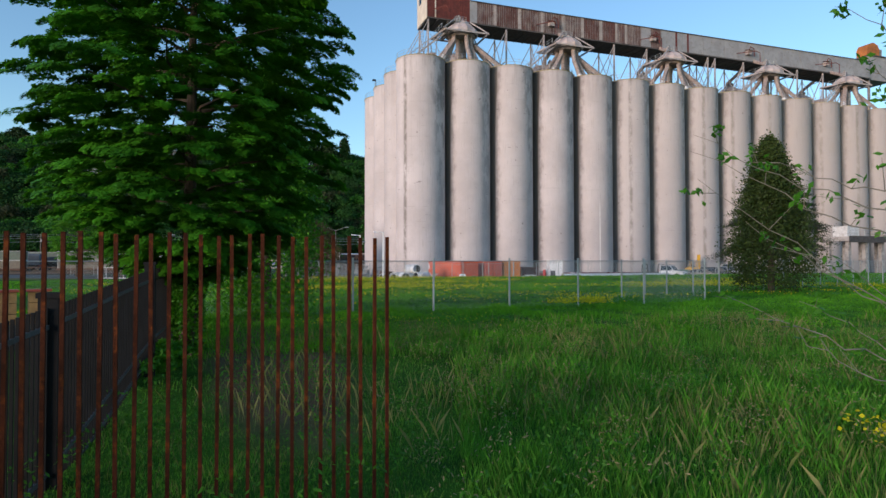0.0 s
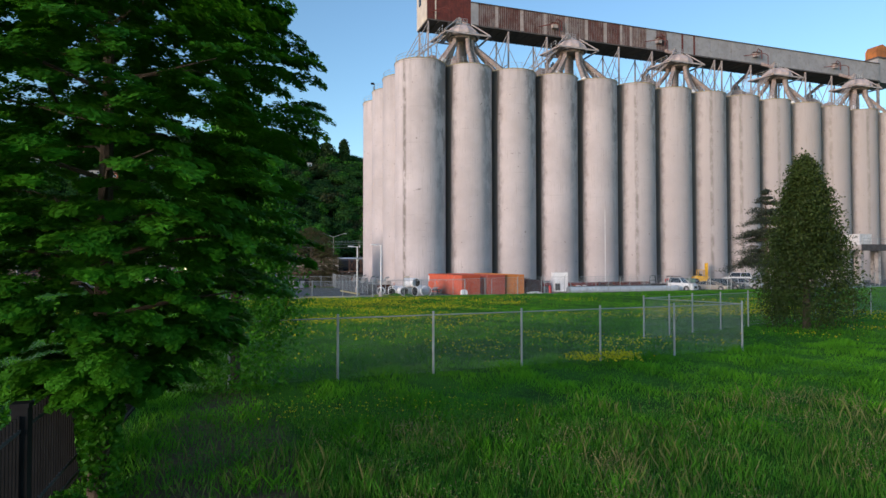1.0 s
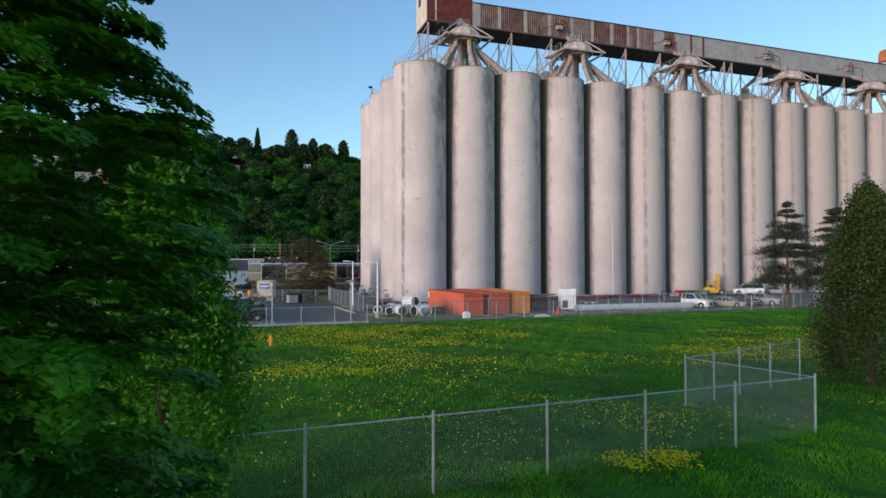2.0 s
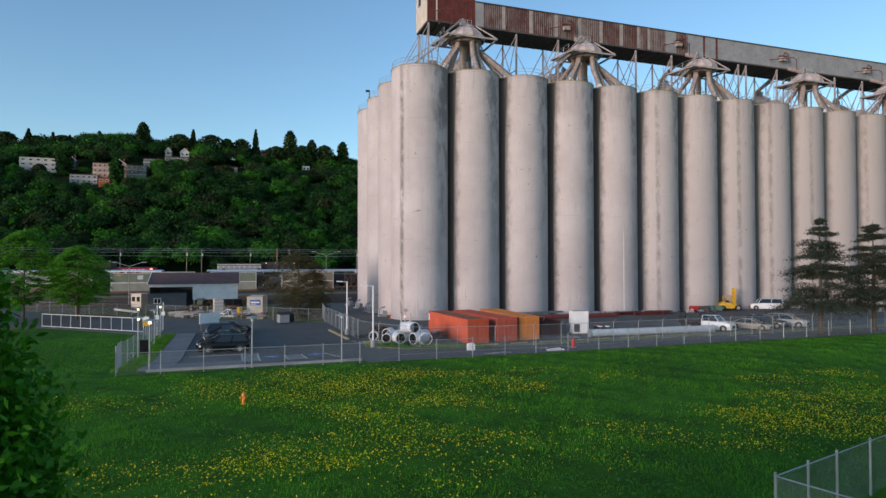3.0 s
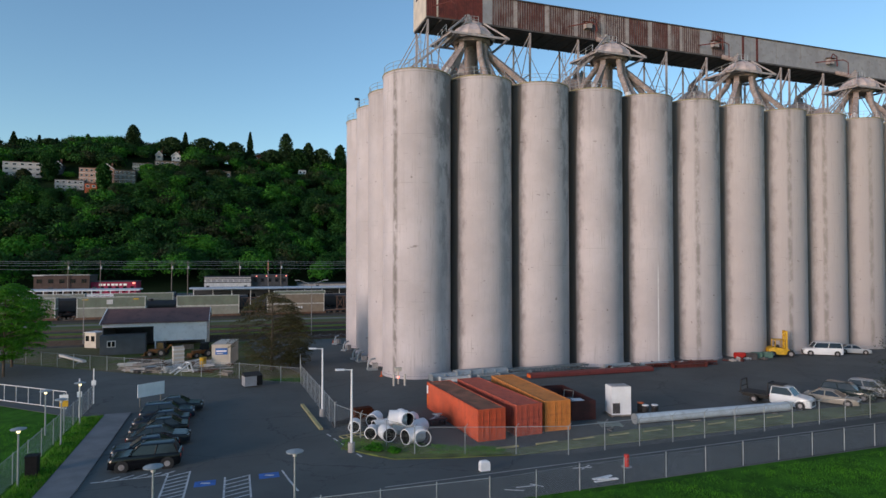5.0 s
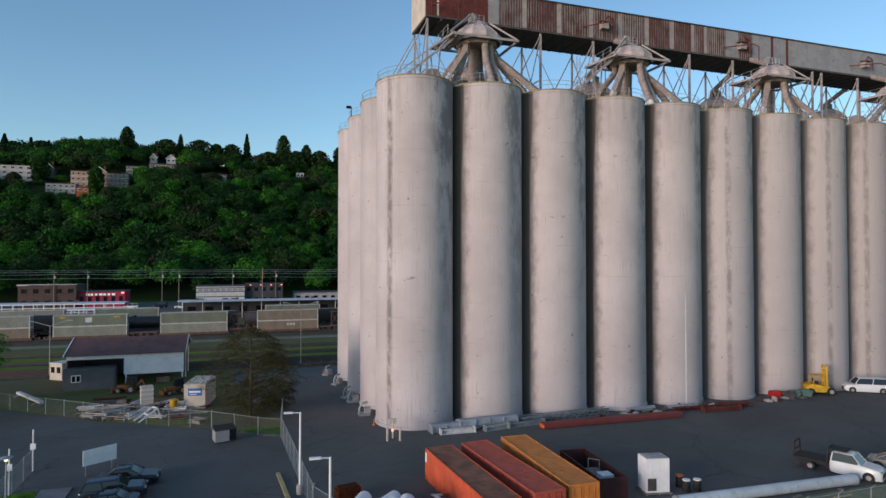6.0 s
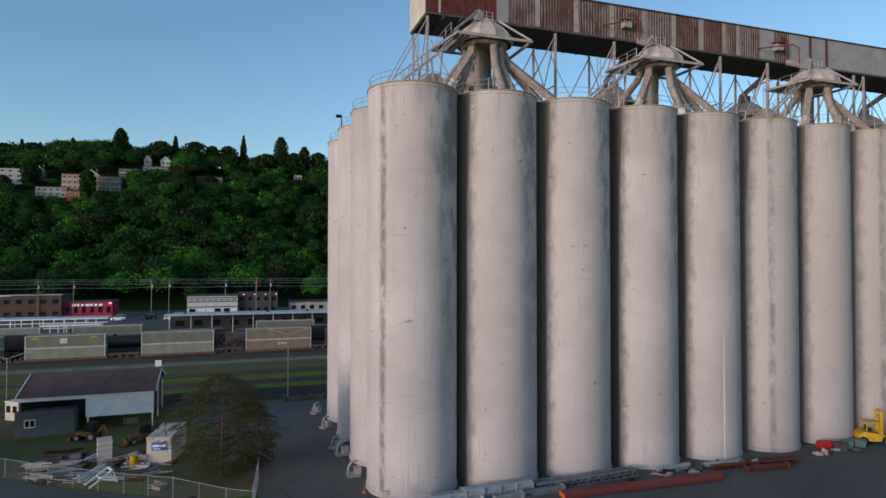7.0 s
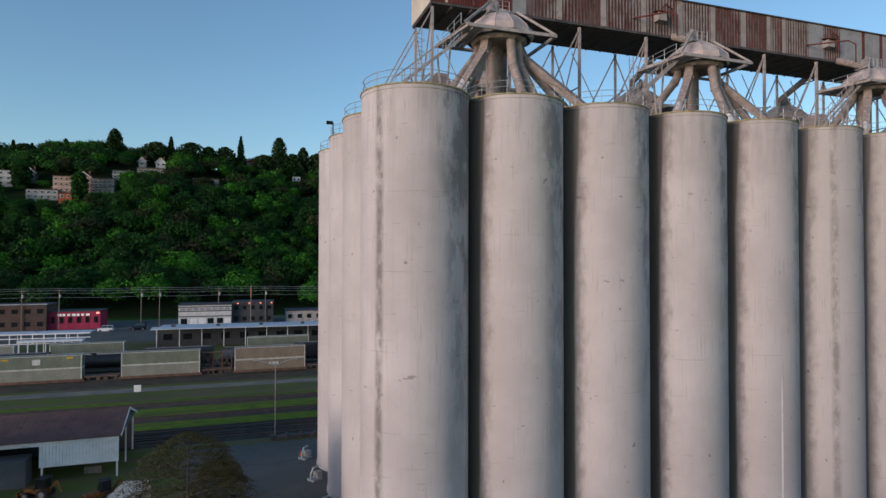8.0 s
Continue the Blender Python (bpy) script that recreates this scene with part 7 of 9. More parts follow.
m = stack_car(-39.3, M_PALEBOX, M_SAGE, "sage green and pale freight container on a well car")
single("container_emblem", Build().box(6.5, -1.30, 3.9, 7.9, -1.27, 5.0), M_DIRTYWHITE, "plain white emblem panel on a freight container", "panel", at=m)
for x in (1.2, 12.4):
    single("container_mark", Build().box(x, -1.30, 4.95, x + 1.3, -1.27, 5.25), M_YELLOW, "small yellow marking on a freight container", "panel", "container marks", at=m)
stack_car(-16.9, M_PALEBOX, M_SAGE, "pale green weathered freight container on a well car")
m = stack_car(5.4, M_TANBOX, M_TANBOX, "tan weathered freight container on a well car")
for k, (x, w) in enumerate(((7.3, 0.5), (8.0, 0.7), (8.9, 0.4))):
    single("container_mark", Build().box(x, -1.30, 1.7 + 0.1 * (k % 2), x + w, -1.27, 2.3), M_DIRTYWHITE, "pale painted scrawl bar on a freight container", "panel", "container marks", at=m)
stack_car(-59.0, M_TANBOX, M_PALEBOX, "pale and tan freight container on a well car")
stack_car(-82.0, M_TANBOX, M_SAGE, "sage green and tan freight container on a well car")
for x0, up in ((-78.0, M_SAGE), (-56.7, M_PALEBOX), (-34.6, M_SAGE), (8.2, M_SAGE), (31.0, M_PALEBOX)):
    stack_car(x0, M_RUSTBOX, up, "green-grey freight container stacked on a rust red one", 11.0)


def lattice_car(x0, y, bays=9):
    s = thing("lattice_flat_car", RAILS @ pose(x0, y, 0.4), "empty rusty centre-beam flat car with lattice sides", "rail car", "rail cars")
    part("deck", Build().box(0, -1.3, 0.8, bays * 2.0, 1.3, 1.05), M_RUSTFRAME, s)
    b = Build()
    for i in range(bays + 1):
        x = 0.2 + i * 1.93
        b.box(x, -0.12, 1.05, x + 0.16, 0.12, 4.6)
        if i < bays:
            b.beam((x, 0, 1.1), (x + 1.93, 0, 4.5), 0.12).beam((x + 1.93, 0, 1.1), (x, 0, 4.5), 0.12)
    b.box(0, -0.4, 4.5, bays * 1.98, 0.4, 4.65)
    part("lattice", b, M_RUSTFRAME, s)
    for x in (2.0, bays * 2.0 - 2.0):
        for o in (-0.9, 0.9):
            part("wheelset", Build().cyl((x + o, -0.85, 0.42), (x + o, 0.85, 0.42), 0.42, n=14), M_DARKSTEEL, s, "", True)


lattice_car(-1.3, -7.4, 3)
lattice_car(24.0, -7.4)
lattice_car(43.0, -7.4)


def hopper_car(x0, y, mat, lab, tank=False):
    s = thing("tank_car" if tank else "hopper_car", RAILS @ pose(x0, y, 0.4), lab, "rail car", "rail cars")
    b = Build()
    if tank:
        b.cyl((0.4, 0, 2.4), (15.0, 0, 2.4), 1.45, n=20).cyl((7.0, 0, 3.7), (7.0, 0, 4.25), 0.6, n=12)
    else:
        b.loft([[(x, yy, z) for yy, z in ((-1.5, 1.5), (1.5, 1.5), (1.55, 4.3), (0.9, 4.75), (-0.9, 4.75), (-1.55, 4.3))] for x in (0.3, 15.2)])
        for i in range(4):
            b.loft([[(1.2 + i * 3.4 + dx, yy, 1.5) for dx, yy in ((0, -1.4), (3, -1.4), (3, 1.4), (0, 1.4))], [(2.2 + i * 3.4 + dx, yy, 0.7) for dx, yy in ((0, -0.5), (1, -0.5), (1, 0.5), (0, 0.5))]])
    part("body", b, mat, s, "", tank)
    part("frame", Build().box(-0.4, -1.2, 0.8, 15.8, 1.2, 1.0), M_DARKSTEEL, s)
    part("walkway", Build().box(1, -0.3, 4.78 if not tank else 4.3, 14.5, 0.3, 4.86 if not tank else 4.38), M_STEEL, s)
    for x in (1.6, 14.0):
        for o in (-0.9, 0.9):
            part("wheelset", Build().cyl((x + o, -0.85, 0.42), (x + o, 0.85, 0.42), 0.42, n=14), M_DARKSTEEL, s, "", True)


for k in range(9):
    hopper_car(-97.5 + k * 16.6, 1.5, (M_TANK, M_SLATE, M_TANK, M_TANK, M_TANK)[k % 5], ("black rail tank car on the yard track", "grey covered hopper car on the yard track")[k % 2], k % 2 == 0)
# yard light and signal poles
for x, y, h in ((-8.72, 41.6, 10.25), (-47.5, 44.0, 8.0)):
    s = thing("yard_pole", pose(x, y, 0.02), "thin grey rail yard lamp pole", "pole", "yard poles")
    part("shaft", Build().cyl((0, 0, 0), (0, 0, h), 0.09, 0.06, 8), M_STEEL, s)
    part("crossarm", Build().beam((0, 0, h - 0.1), (-2.4, 0, h + 0.75), 0.09).beam((0, 0, h - 0.1), (2.4, 0, h + 0.75), 0.09), M_GALV, s)
    for sx in (-1, 1):
        part("lamp_head", Build().box(min(sx * 2.3, sx * 3.1), -0.14, h + 0.66, max(sx * 2.3, sx * 3.1), 0.14, h + 0.84), M_GALV, s)
s = thing("white_post_sign", pose(-31.8, 78.6, -0.45), "small white square sign on a post", "sign")
part("post", Build().cyl((0, 0, 0), (0, 0, 1.9), 0.06, n=6), M_GALV, s)
part("board", Build().box(-0.6, -0.08, 0.75, 0.6, -0.04, 2.0), M_WHITE, s)
b = Build()
b.box(0, 0, 0, 16, 0.9, 0.5)
for i in range(8):
    b.box(i * 2.0, -0.1, 0, i * 2.0 + 0.3, 1.0, 0.75)
single("timber_baulk", b, M_DARKSTEEL, "low dark timber baulk beside the track", "timber", at=pose(-9.4, 39.7, 0.02, 0, 0, 1))


# ---- street behind the rail yard ----
M_BRICK = plain("brown_brick", (0.085, 0.055, 0.045), 0.9, 0, 0.25, 0.6, 14, 0.3)
M_MAGENTA = plain("magenta_paint", (0.33, 0.012, 0.06), 0.6, 0, 0.15, 0.6, 12, 0.1)
M_CANOPY = plain("canopy_white", (0.50, 0.55, 0.61), 0.5, 0, 0.1, 0.4, 10, 0.1)
M_DARKGREY = plain("charcoal_paint", (0.05, 0.053, 0.058), 0.7, 0, 0.2, 0.6, 12, 0.1)


M_REDWALL = plain("chimney_brick", (0.15, 0.07, 0.05), 0.9, 0, 0.2, 0.6, 10, 0.2)


def block(name, x, y, w, d, h, wall, roof, cols, rows, label, turn=-2.6, category="building", z=0.0, gable=0.0, winmat=None, frame_mat=None):
    """A building with a wall shell, roof and real windows on the side that faces the yard."""
    s = thing(name, pose(x, y, z, 0, 0, turn), label, category)
    b = Build()
    b.box(0, 0, -3.0, w, d, h)
    if gable:
        b.prism([(0, h), (w, h), (w / 2, h + gable)], 0.0, d)
    part("wall", b, wall, s)
    if gable:
        for sx in (0, 1):
            b = Build()
            e, o = (-0.5 if sx == 0 else w + 0.5), 0.5 * gable / (w / 2)
            b.loft([[(e, -0.5, h - o), (w / 2, -0.5, h + gable), (w / 2, -0.5, h + gable + 0.25), (e, -0.5, h - o + 0.25)], [(e, d + 0.5, h - o), (w / 2, d + 0.5, h + gable), (w / 2, d + 0.5, h + gable + 0.25), (e, d + 0.5, h - o + 0.25)]])
            part("roof_slope", b, roof, s)
            part("barge_board", Build().beam((e, -0.56, h - o + 0.05), (w / 2, -0.56, h + gable + 0.05), 0.10, 0.42), M_DIRTYWHITE, s)
    else:
        b = Build()
        b.box(-0.25, -0.25, h, w + 0.25, d + 0.25, h + 0.3)
        part("roof", b, roof, s)
    if category == "house":
        for r in range(1, rows):
            part("floor_band", Build().box(-0.15, -0.35, h * r / rows - 0.12, w + 0.15, 0.0, h * r / rows + 0.18), M_DIRTYWHITE, s)
        part("chimney", Build().box(w * 0.68, d * 0.5, h, w * 0.68 + 0.9, d * 0.5 + 0.9, h + gable + 1.4), M_REDWALL, s)
    for r in range(rows):
        for c in range(cols):
            cw, ch = w / cols, h / rows
            x0, z0 = c * cw + cw * 0.22, r * ch + ch * 0.32
            wdw = part("window", Build().box(x0, -0.06, z0, x0 + cw * 0.56, 0.0, z0 + ch * 0.45), frame_mat or wall, s)
            part("pane", Build().box(x0 + cw * 0.05, -0.10, z0 + ch * 0.05, x0 + cw * 0.51, -0.06, z0 + ch * 0.40), winmat or M_GLASS, wdw)
    return s


block("brick_building", -98.0, 200, 19.5, 12, 9.0, M_BRICK, M_DARKGREY, 5, 2, "low brown brick building with a pale parapet")
single("parapet", Build().box(-98.3, 199.6, 9.0, -78.4, 199.9, 9.5), M_DIRTYWHITE, "pale parapet strip on the brick building", "parapet")
shop = block("magenta_shop", -78.4, 201, 16.6, 10, 6.4, M_MAGENTA, M_DARKGREY, 6, 1, "single-storey magenta shop with a lit white sign", frame_mat=M_MAGENTA)
M_SHOPLIT = glow("lit_shop_sign", (1.0, 0.85, 0.8), 0.12)
for k in range(7):
    part("sign_bar", Build().box(3.0 + k * 1.5, -0.2, 4.9, 3.0 + k * 1.5 + (0.9 if k % 3 else 1.2), -0.1, 5.7), M_SHOPLIT, shop)
part("corner_lamp", Build().box(15.4, -0.5, 5.6, 16.4, -0.2, 6.2), M_REDLAMP, shop)
white = block("white_block", -35.4, 198, 18.8, 12, 8.0, M_DIRTYWHITE, M_DARKGREY, 0, 0, "two-storey pale building with dark bands and garage doors", 0)
for z in (3.6, 5.6, 7.2):
    part("band", Build().box(-0.1, -0.12, z, 18.9, 0.0, z + 0.35), M_DARKGREY, white)
for k, x in enumerate((0.8, 4.2, 7.2, 10.2, 13.6, 16.2)):
    if k in (1, 2, 5):
        part("garage_door", Build().box(x, -0.1, 0.1, x + 2.4, 0.0, 3.0), M_WHITE, white)
    else:
        w = part("window", Build().box(x, -0.08, 1.0, x + 2.2, 0.0, 3.1), M_DARKGREY, white)
        part("pane", Build().box(x + 0.12, -0.12, 1.1, x + 2.08, -0.08, 3.0), M_GLASS, w)
for k in range(8):
    part("clerestory_pane", Build().box(0.6 + k * 2.25, -0.06, 6.1, 2.5 + k * 2.25, 0.0, 7.0), M_GREY, white)
block("charcoal_block", -16.4, 200, 15.4, 12, 8.6, M_DARKGREY, M_DARKGREY, 5, 2, "two-storey charcoal building with small lamps")
block("low_shop", 4.0, 203, 30, 12, 4.6, M_CONC, M_DARKGREY, 8, 1, "long low grey shop with lights at the eaves")
for k in range(4):
    single("eave_lamp", Build().box(-14.5 + k * 4.2, 198.6, 8.2, -14.0 + k * 4.2, 198.9, 8.6), M_REDLAMP, "small reddish lamp on the charcoal building", "lamp", "eave lamps", at=pose(0, 0, 0))
red_tower = thing("sign_mast", pose(-9.5, 197, 0), "slim mast with a red and white banner", "mast")
part("mast", Build().cyl((0, 0, 0), (0, 0, 15.5), 0.12, n=8), M_STEEL, red_tower)
part("banner", Build().box(-0.22, -0.05, 11.0, 0.22, 0.05, 14.6), M_ORANGE, red_tower)
block("freight_shed", -36.0, 144.0, 74.0, 10, 5.0, M_DARKGREY, M_CANOPY, 14, 1, "long low dark freight shed under a pale roof", frame_mat=M_DARKGREY)
# platform canopies
for x0, x1, y, zz, lab in ((-37.0, 40.0, 140.0, 5.9, "long pale blue-white canopy roof over the platforms"), (-130.0, -51.1, 141.0, 6.0, "long white canopy with posts beside the tracks")):
    s = thing("platform_canopy", pose(x0, y, 0.02, 0, 0, -2.6), lab, "canopy", "platform canopies")
    ln = x1 - x0
    b = Build()
    b.loft([[(x, -3.0, zz - 0.3), (x, 3.0, zz - 0.3), (x, 3.0, zz - 0.1), (x, 0.0, zz + 0.2), (x, -3.0, zz - 0.1)] for x in (0, ln)])
    part("roof", b, M_CANOPY, s)
    for i in range(int(ln / 6)):
        part("post", Build().box(1 + i * 6, -0.1, 0, 1.2 + i * 6, 0.1, zz - 0.3), M_WHITE, s)
    if x0 < -100:
        for i in range(int(ln / 2.6)):
            part("mullion", Build().box(0.4 + i * 2.6, -3.05, 3.2, 0.6 + i * 2.6, -2.9, zz - 0.3), M_WHITE, s)
        for h in (3.1, 4.5, zz - 0.45):
            part("front_rail", Build().box(0, -3.1, h, ln, -2.95, h + 0.22), M_WHITE, s)
    for i in range(int(ln / 12)):
        part("roof_vent", Build().box(5 + i * 12, -0.5, zz + 0.05, 6 + i * 12, 0.3, zz + 0.7), M_DARKGREY, s)
s = thing("platform_shelter", pose(-66.5, 131.5, 0.02), "small white open shelter beside the platform", "shelter")
part("roof", Build().box(-0.3, -1.4, 4.1, 14.3, 1.4, 4.5), M_WHITE, s)
for i in range(8):
    part("post", Build().box(i * 1.95, -1.2, 0, 0.25 + i * 1.95, -1.0, 4.1), M_WHITE, s)
part("low_wall", Build().box(-0.1, -1.15, 0, 14.1, -1.05, 1.5), M_DIRTYWHITE, s)
for k, (x, y, h, mat) in enumerate(((-58.0, 190.0, 2.2, M_WHITE), (-48.0, 192.0, 2.6, M_DARKGREY), (-40.0, 188.0, 1.6, M_WHITE), (14.0, 190.0, 1.6, M_SLATE), (22.0, 191.0, 1.5, M_RED))):
    make_car("parked_van", pose(x, y, 0.03, 0, 0, 175), (P_WHITE, P_NAVY, P_WHITE, P_GREY, P_SILVER)[k], "vehicle parked in the street behind the rail yard", 5.0, 1.95, h, "van" if h > 2 else "sedan", "van")

# power poles and lines
poles = [(-112.0, 201.0), (-86.0, 199), (-74.6, 199), (-48.2, 199), (-42.0, 199), (-21.3, 199), (-4.0, 199), (28.0, 199), (60.0, 199)]
for x, y in poles:
    s = thing("power_pole", pose(x, y, 0), "grey wooden power pole with a crossarm", "power pole", "power poles")
    part("pole", Build().cyl((0, 0, 0), (0, 0, 15.0), 0.17, 0.12, 8), M_GREYWOOD, s)
    part("crossarm", Build().box(-1.3, -0.08, 14.0, 1.3, 0.08, 14.2), M_GREYWOOD, s)
    part("transformer", Build().cyl((0.35, -0.2, 11.6), (0.35, -0.2, 12.8), 0.3, n=10), M_GALV, s)
wires = tagged(new("power_lines"), "thin pale power lines strung between the poles", "power lines")
for h, o in ((14.95, 0.0), (14.25, -1.1), (13.3, 0.0), (11.8, 0.2)):
    b = Build()
    line = []
    ends = [(-260.0, 205.0)] + poles + [(150.0, 199.0)]
    for (x0, y0), (x1, y1) in zip(ends, ends[1:]):
        k = 8
        for i in range(k):
            f = i / k
            line.append((x0 + (x1 - x0) * f, y0 + (y1 - y0) * f + o * 0.3, h - 4 * f * (1 - f) * 0.010 * abs(x1 - x0)))
    b.tube(line, 0.05, 4)
    part("wire", b, M_GALV, wires)

# ---- houses on the hill ----
M_PINK = plain("pink_stucco", (0.38, 0.23, 0.17), 0.85, 0, 0.12, 0.2, 6, 0.1)
M_TANWALL = plain("tan_stucco", (0.14, 0.12, 0.095), 0.85, 0, 0.12, 0.2, 6, 0.1)
M_GREENWALL = plain("grey_green_wall", (0.12, 0.15, 0.14), 0.85, 0, 0.12, 0.2, 6, 0.1)
M_TERRACE = plain("off_white_stucco", (0.40, 0.40, 0.39), 0.85, 0, 0.12, 0.2, 6, 0.1)
M_SHINGLE = plain("dark_shingle", (0.045, 0.042, 0.045), 0.9, 0, 0.25, 0.5, 6, 0.2)
M_REDBRICK = plain("orange_brick", (0.34, 0.09, 0.04), 0.9, 0, 0.15, 0.3, 8, 0.1)
HOUSES = (
    ("apartment_house", -160.0, 362, 21, 10, 68.0, 9, M_TERRACE, 0, 5, 3, "off-white terraced apartment house on the hillside"),
    ("house", -134.7, 364, 6.3, 8, 71.5, 5, M_SLATE, 3.0, 2, 1, "dark gabled house with pale trim on the hill"),
    ("apartment_house", -127.7, 345, 15.6, 9, 59.2, 5.6, M_GREY, 0, 5, 2, "flat-roofed grey house on the hillside"),
    ("apartment_house", -115.9, 350, 11.0, 12, 64.0, 9.5, M_PINK, 0, 4, 3, "pink stucco apartment house on the hill"),
    ("apartment_house", -104.6, 350, 8.0, 12, 64.0, 9.5, M_PINK, 3.0, 2, 3, "gabled pink stucco wing of the apartment house"),
    ("apartment_house", -96.4, 350, 12.0, 12, 64.0, 9.0, M_TANWALL, 0, 5, 3, "flat-roofed brown apartment house on the hill"),
    ("house", -111.0, 342, 6.5, 5, 59.4, 3.4, M_REDBRICK, 0, 2, 1, "small orange brick house among trees"),
    ("house", -88.1, 364, 11.8, 9, 75.0, 5.0, M_GREENWALL, 0, 4, 2, "grey-green flat-roofed house on the hill"),
    ("house", -76.0, 374, 15.8, 9, 80.2, 3.6, M_TANWALL, 0, 5, 1, "long low brown house on the hill"),
    ("house", -66.9, 388, 5.8, 8, 86.8, 3.2, M_DIRTYWHITE, 2.8, 2, 1, "white gabled house below the crest"),
    ("house", -76.9, 386, 4.2, 8, 86.8, 3.0, M_CREAM, 2.6, 1, 1, "cream gabled house below the crest"),
    ("house", -43.0, 370, 16.0, 8, 73.4, 4.6, M_TANWALL, 0, 4, 1, "tan flat-roofed house among the trees"),
    ("house", -88.0, 412, 8.2, 8, 96.5, 3.6, M_SLATE, 2.5, 2, 1, "dark house on the crest of the hill"),
    ("house", -11.0, 412, 12.0, 8, 93.5, 3.6, M_REDBRICK, 2.6, 3, 1, "brown gabled house on the crest"),
    ("house", 21.8, 395, 5.6, 7, 81.4, 4.0, M_DIRTYWHITE, 0, 2, 1, "small white house near the crest"),
)
for nm, x, y, w, d, z, h, wall, gab, c, r, lab in HOUSES:
    block(nm, x, y, w, d, h, wall, M_SHINGLE, c, r, lab, 0, "house", z, gab, frame_mat=M_DIRTYWHITE)
mast = thing("radio_mast", pose(52.0, 405, gz(52, 405)), "thin red and white radio mast on the hill", "mast")
part("mast", Build().cyl((0, 0, 0), (0, 0, 24), 0.35, 0.15, 6), M_ORANGE, mast)


# ---- trees ----
def limbs(b, rng, base, top, radius, n, reach, z_from, z_to, rise=0.25, parts=5):
    """Trunk and limbs, tapered."""
    base, top = Vector(base), Vector(top)
    for i in range(parts):
        b.cyl(base.lerp(top, i / parts), base.lerp(top, (i + 1) / parts), radius * (1 - 0.85 * i / parts), radius * (1 - 0.85 * (i + 1) / parts), 9, i == 0)
    for i in range(n):
        f = (i + rng.uniform(0.2, 0.8)) / n
        z = z_from + (z_to - z_from) * f
        a = i * 2.4 + rng.uniform(-0.4, 0.4)
        p = base.lerp(top, (z - base.z) / (top.z - base.z))
        r = reach(f)
        mid = p + Vector((math.cos(a) * r * 0.5, math.sin(a) * r * 0.5, r * rise * 0.7))
        end = p + Vector((math.cos(a + 0.2) * r, math.sin(a + 0.2) * r, r * rise))
        w = radius * 0.32 * (1 - 0.6 * f)
        b.cyl(p, mid, w, w * 0.6, 6, False).cyl(mid, end, w * 0.6, w * 0.15, 6, False)


def broadleaf(name, x, y, height, radius, clear, mat, label, seed, sprays=420, per=170, size=0.09, lobes=9, trunk=0.22, droop=0.18, spray=0.75, level=0.55, dome=0.22):
    """A tree of flat leafy sprays set round limbs, uneven in outline and with gaps."""
    rng = np.random.default_rng(seed)
    z0 = gz(x, y)
    s = thing(name, pose(x, y, z0), label, "tree")
    b = Build()
    mid, half = (height + clear) / 2, (height - clear) / 2

    def reach(f):
        return radius * (0.35 + 0.65 * math.sin(math.pi * min(1, 0.2 + 0.75 * f)))
    limbs(b, rng, (0, 0, -0.1), (0.1, 0.1, height * 0.93), trunk, 38, reach, clear + 0.1, height * 0.9)
    part("trunk", b, M_TRUNK, s, "", True)
    k = sprays
    u = rng.uniform(-1, 1, k)
    a = rng.uniform(0, 2 * math.pi, k)
    ph = rng.uniform(0, 6.28, 4)
    bulge = 1 + 0.10 * np.sin(lobes * 0.33 * a + ph[0]) + 0.08 * np.sin(3 * a + 4 * u + ph[1]) + 0.07 * np.sin(7 * u + ph[2])
    r = radius * np.sqrt(np.clip(1 - np.abs(u) ** 2.3, 0, 1)) * bulge * np.where(u < 0, 1.0, 1 - 0.28 * u)
    f = rng.uniform(0.3, 1, k) ** 0.36
    cx, cy, cz = np.cos(a) * r * f, np.sin(a) * r * f, mid + u * half
    reps = rng.integers(int(per * 0.6), int(per * 1.3), k)
    idx = np.repeat(np.arange(k), reps)
    n = len(idx)
    ang, rad = rng.uniform(0, 2 * math.pi, n), np.sqrt(rng.uniform(0, 1, n)) * spray * rng.uniform(0.65, 1.35, k)[idx]
    lx, ly = np.cos(ang) * rad, np.sin(ang) * rad
    out = lx * np.cos(a[idx]) + ly * np.sin(a[idx])
    lz = rng.normal(0, 0.05, n) - droop * out - dome * (rad / spray) ** 2 * spray
    centre = np.stack([cx[idx] + lx, cy[idx] + ly, cz[idx] + lz], 1)
    swarm("crown", leaves_at(rng, centre, np.full(n, size), 0.6, level, np.stack([lx, ly, 0 * lx], 1) * (2.2 * dome / spray)), mat, s)
    return s


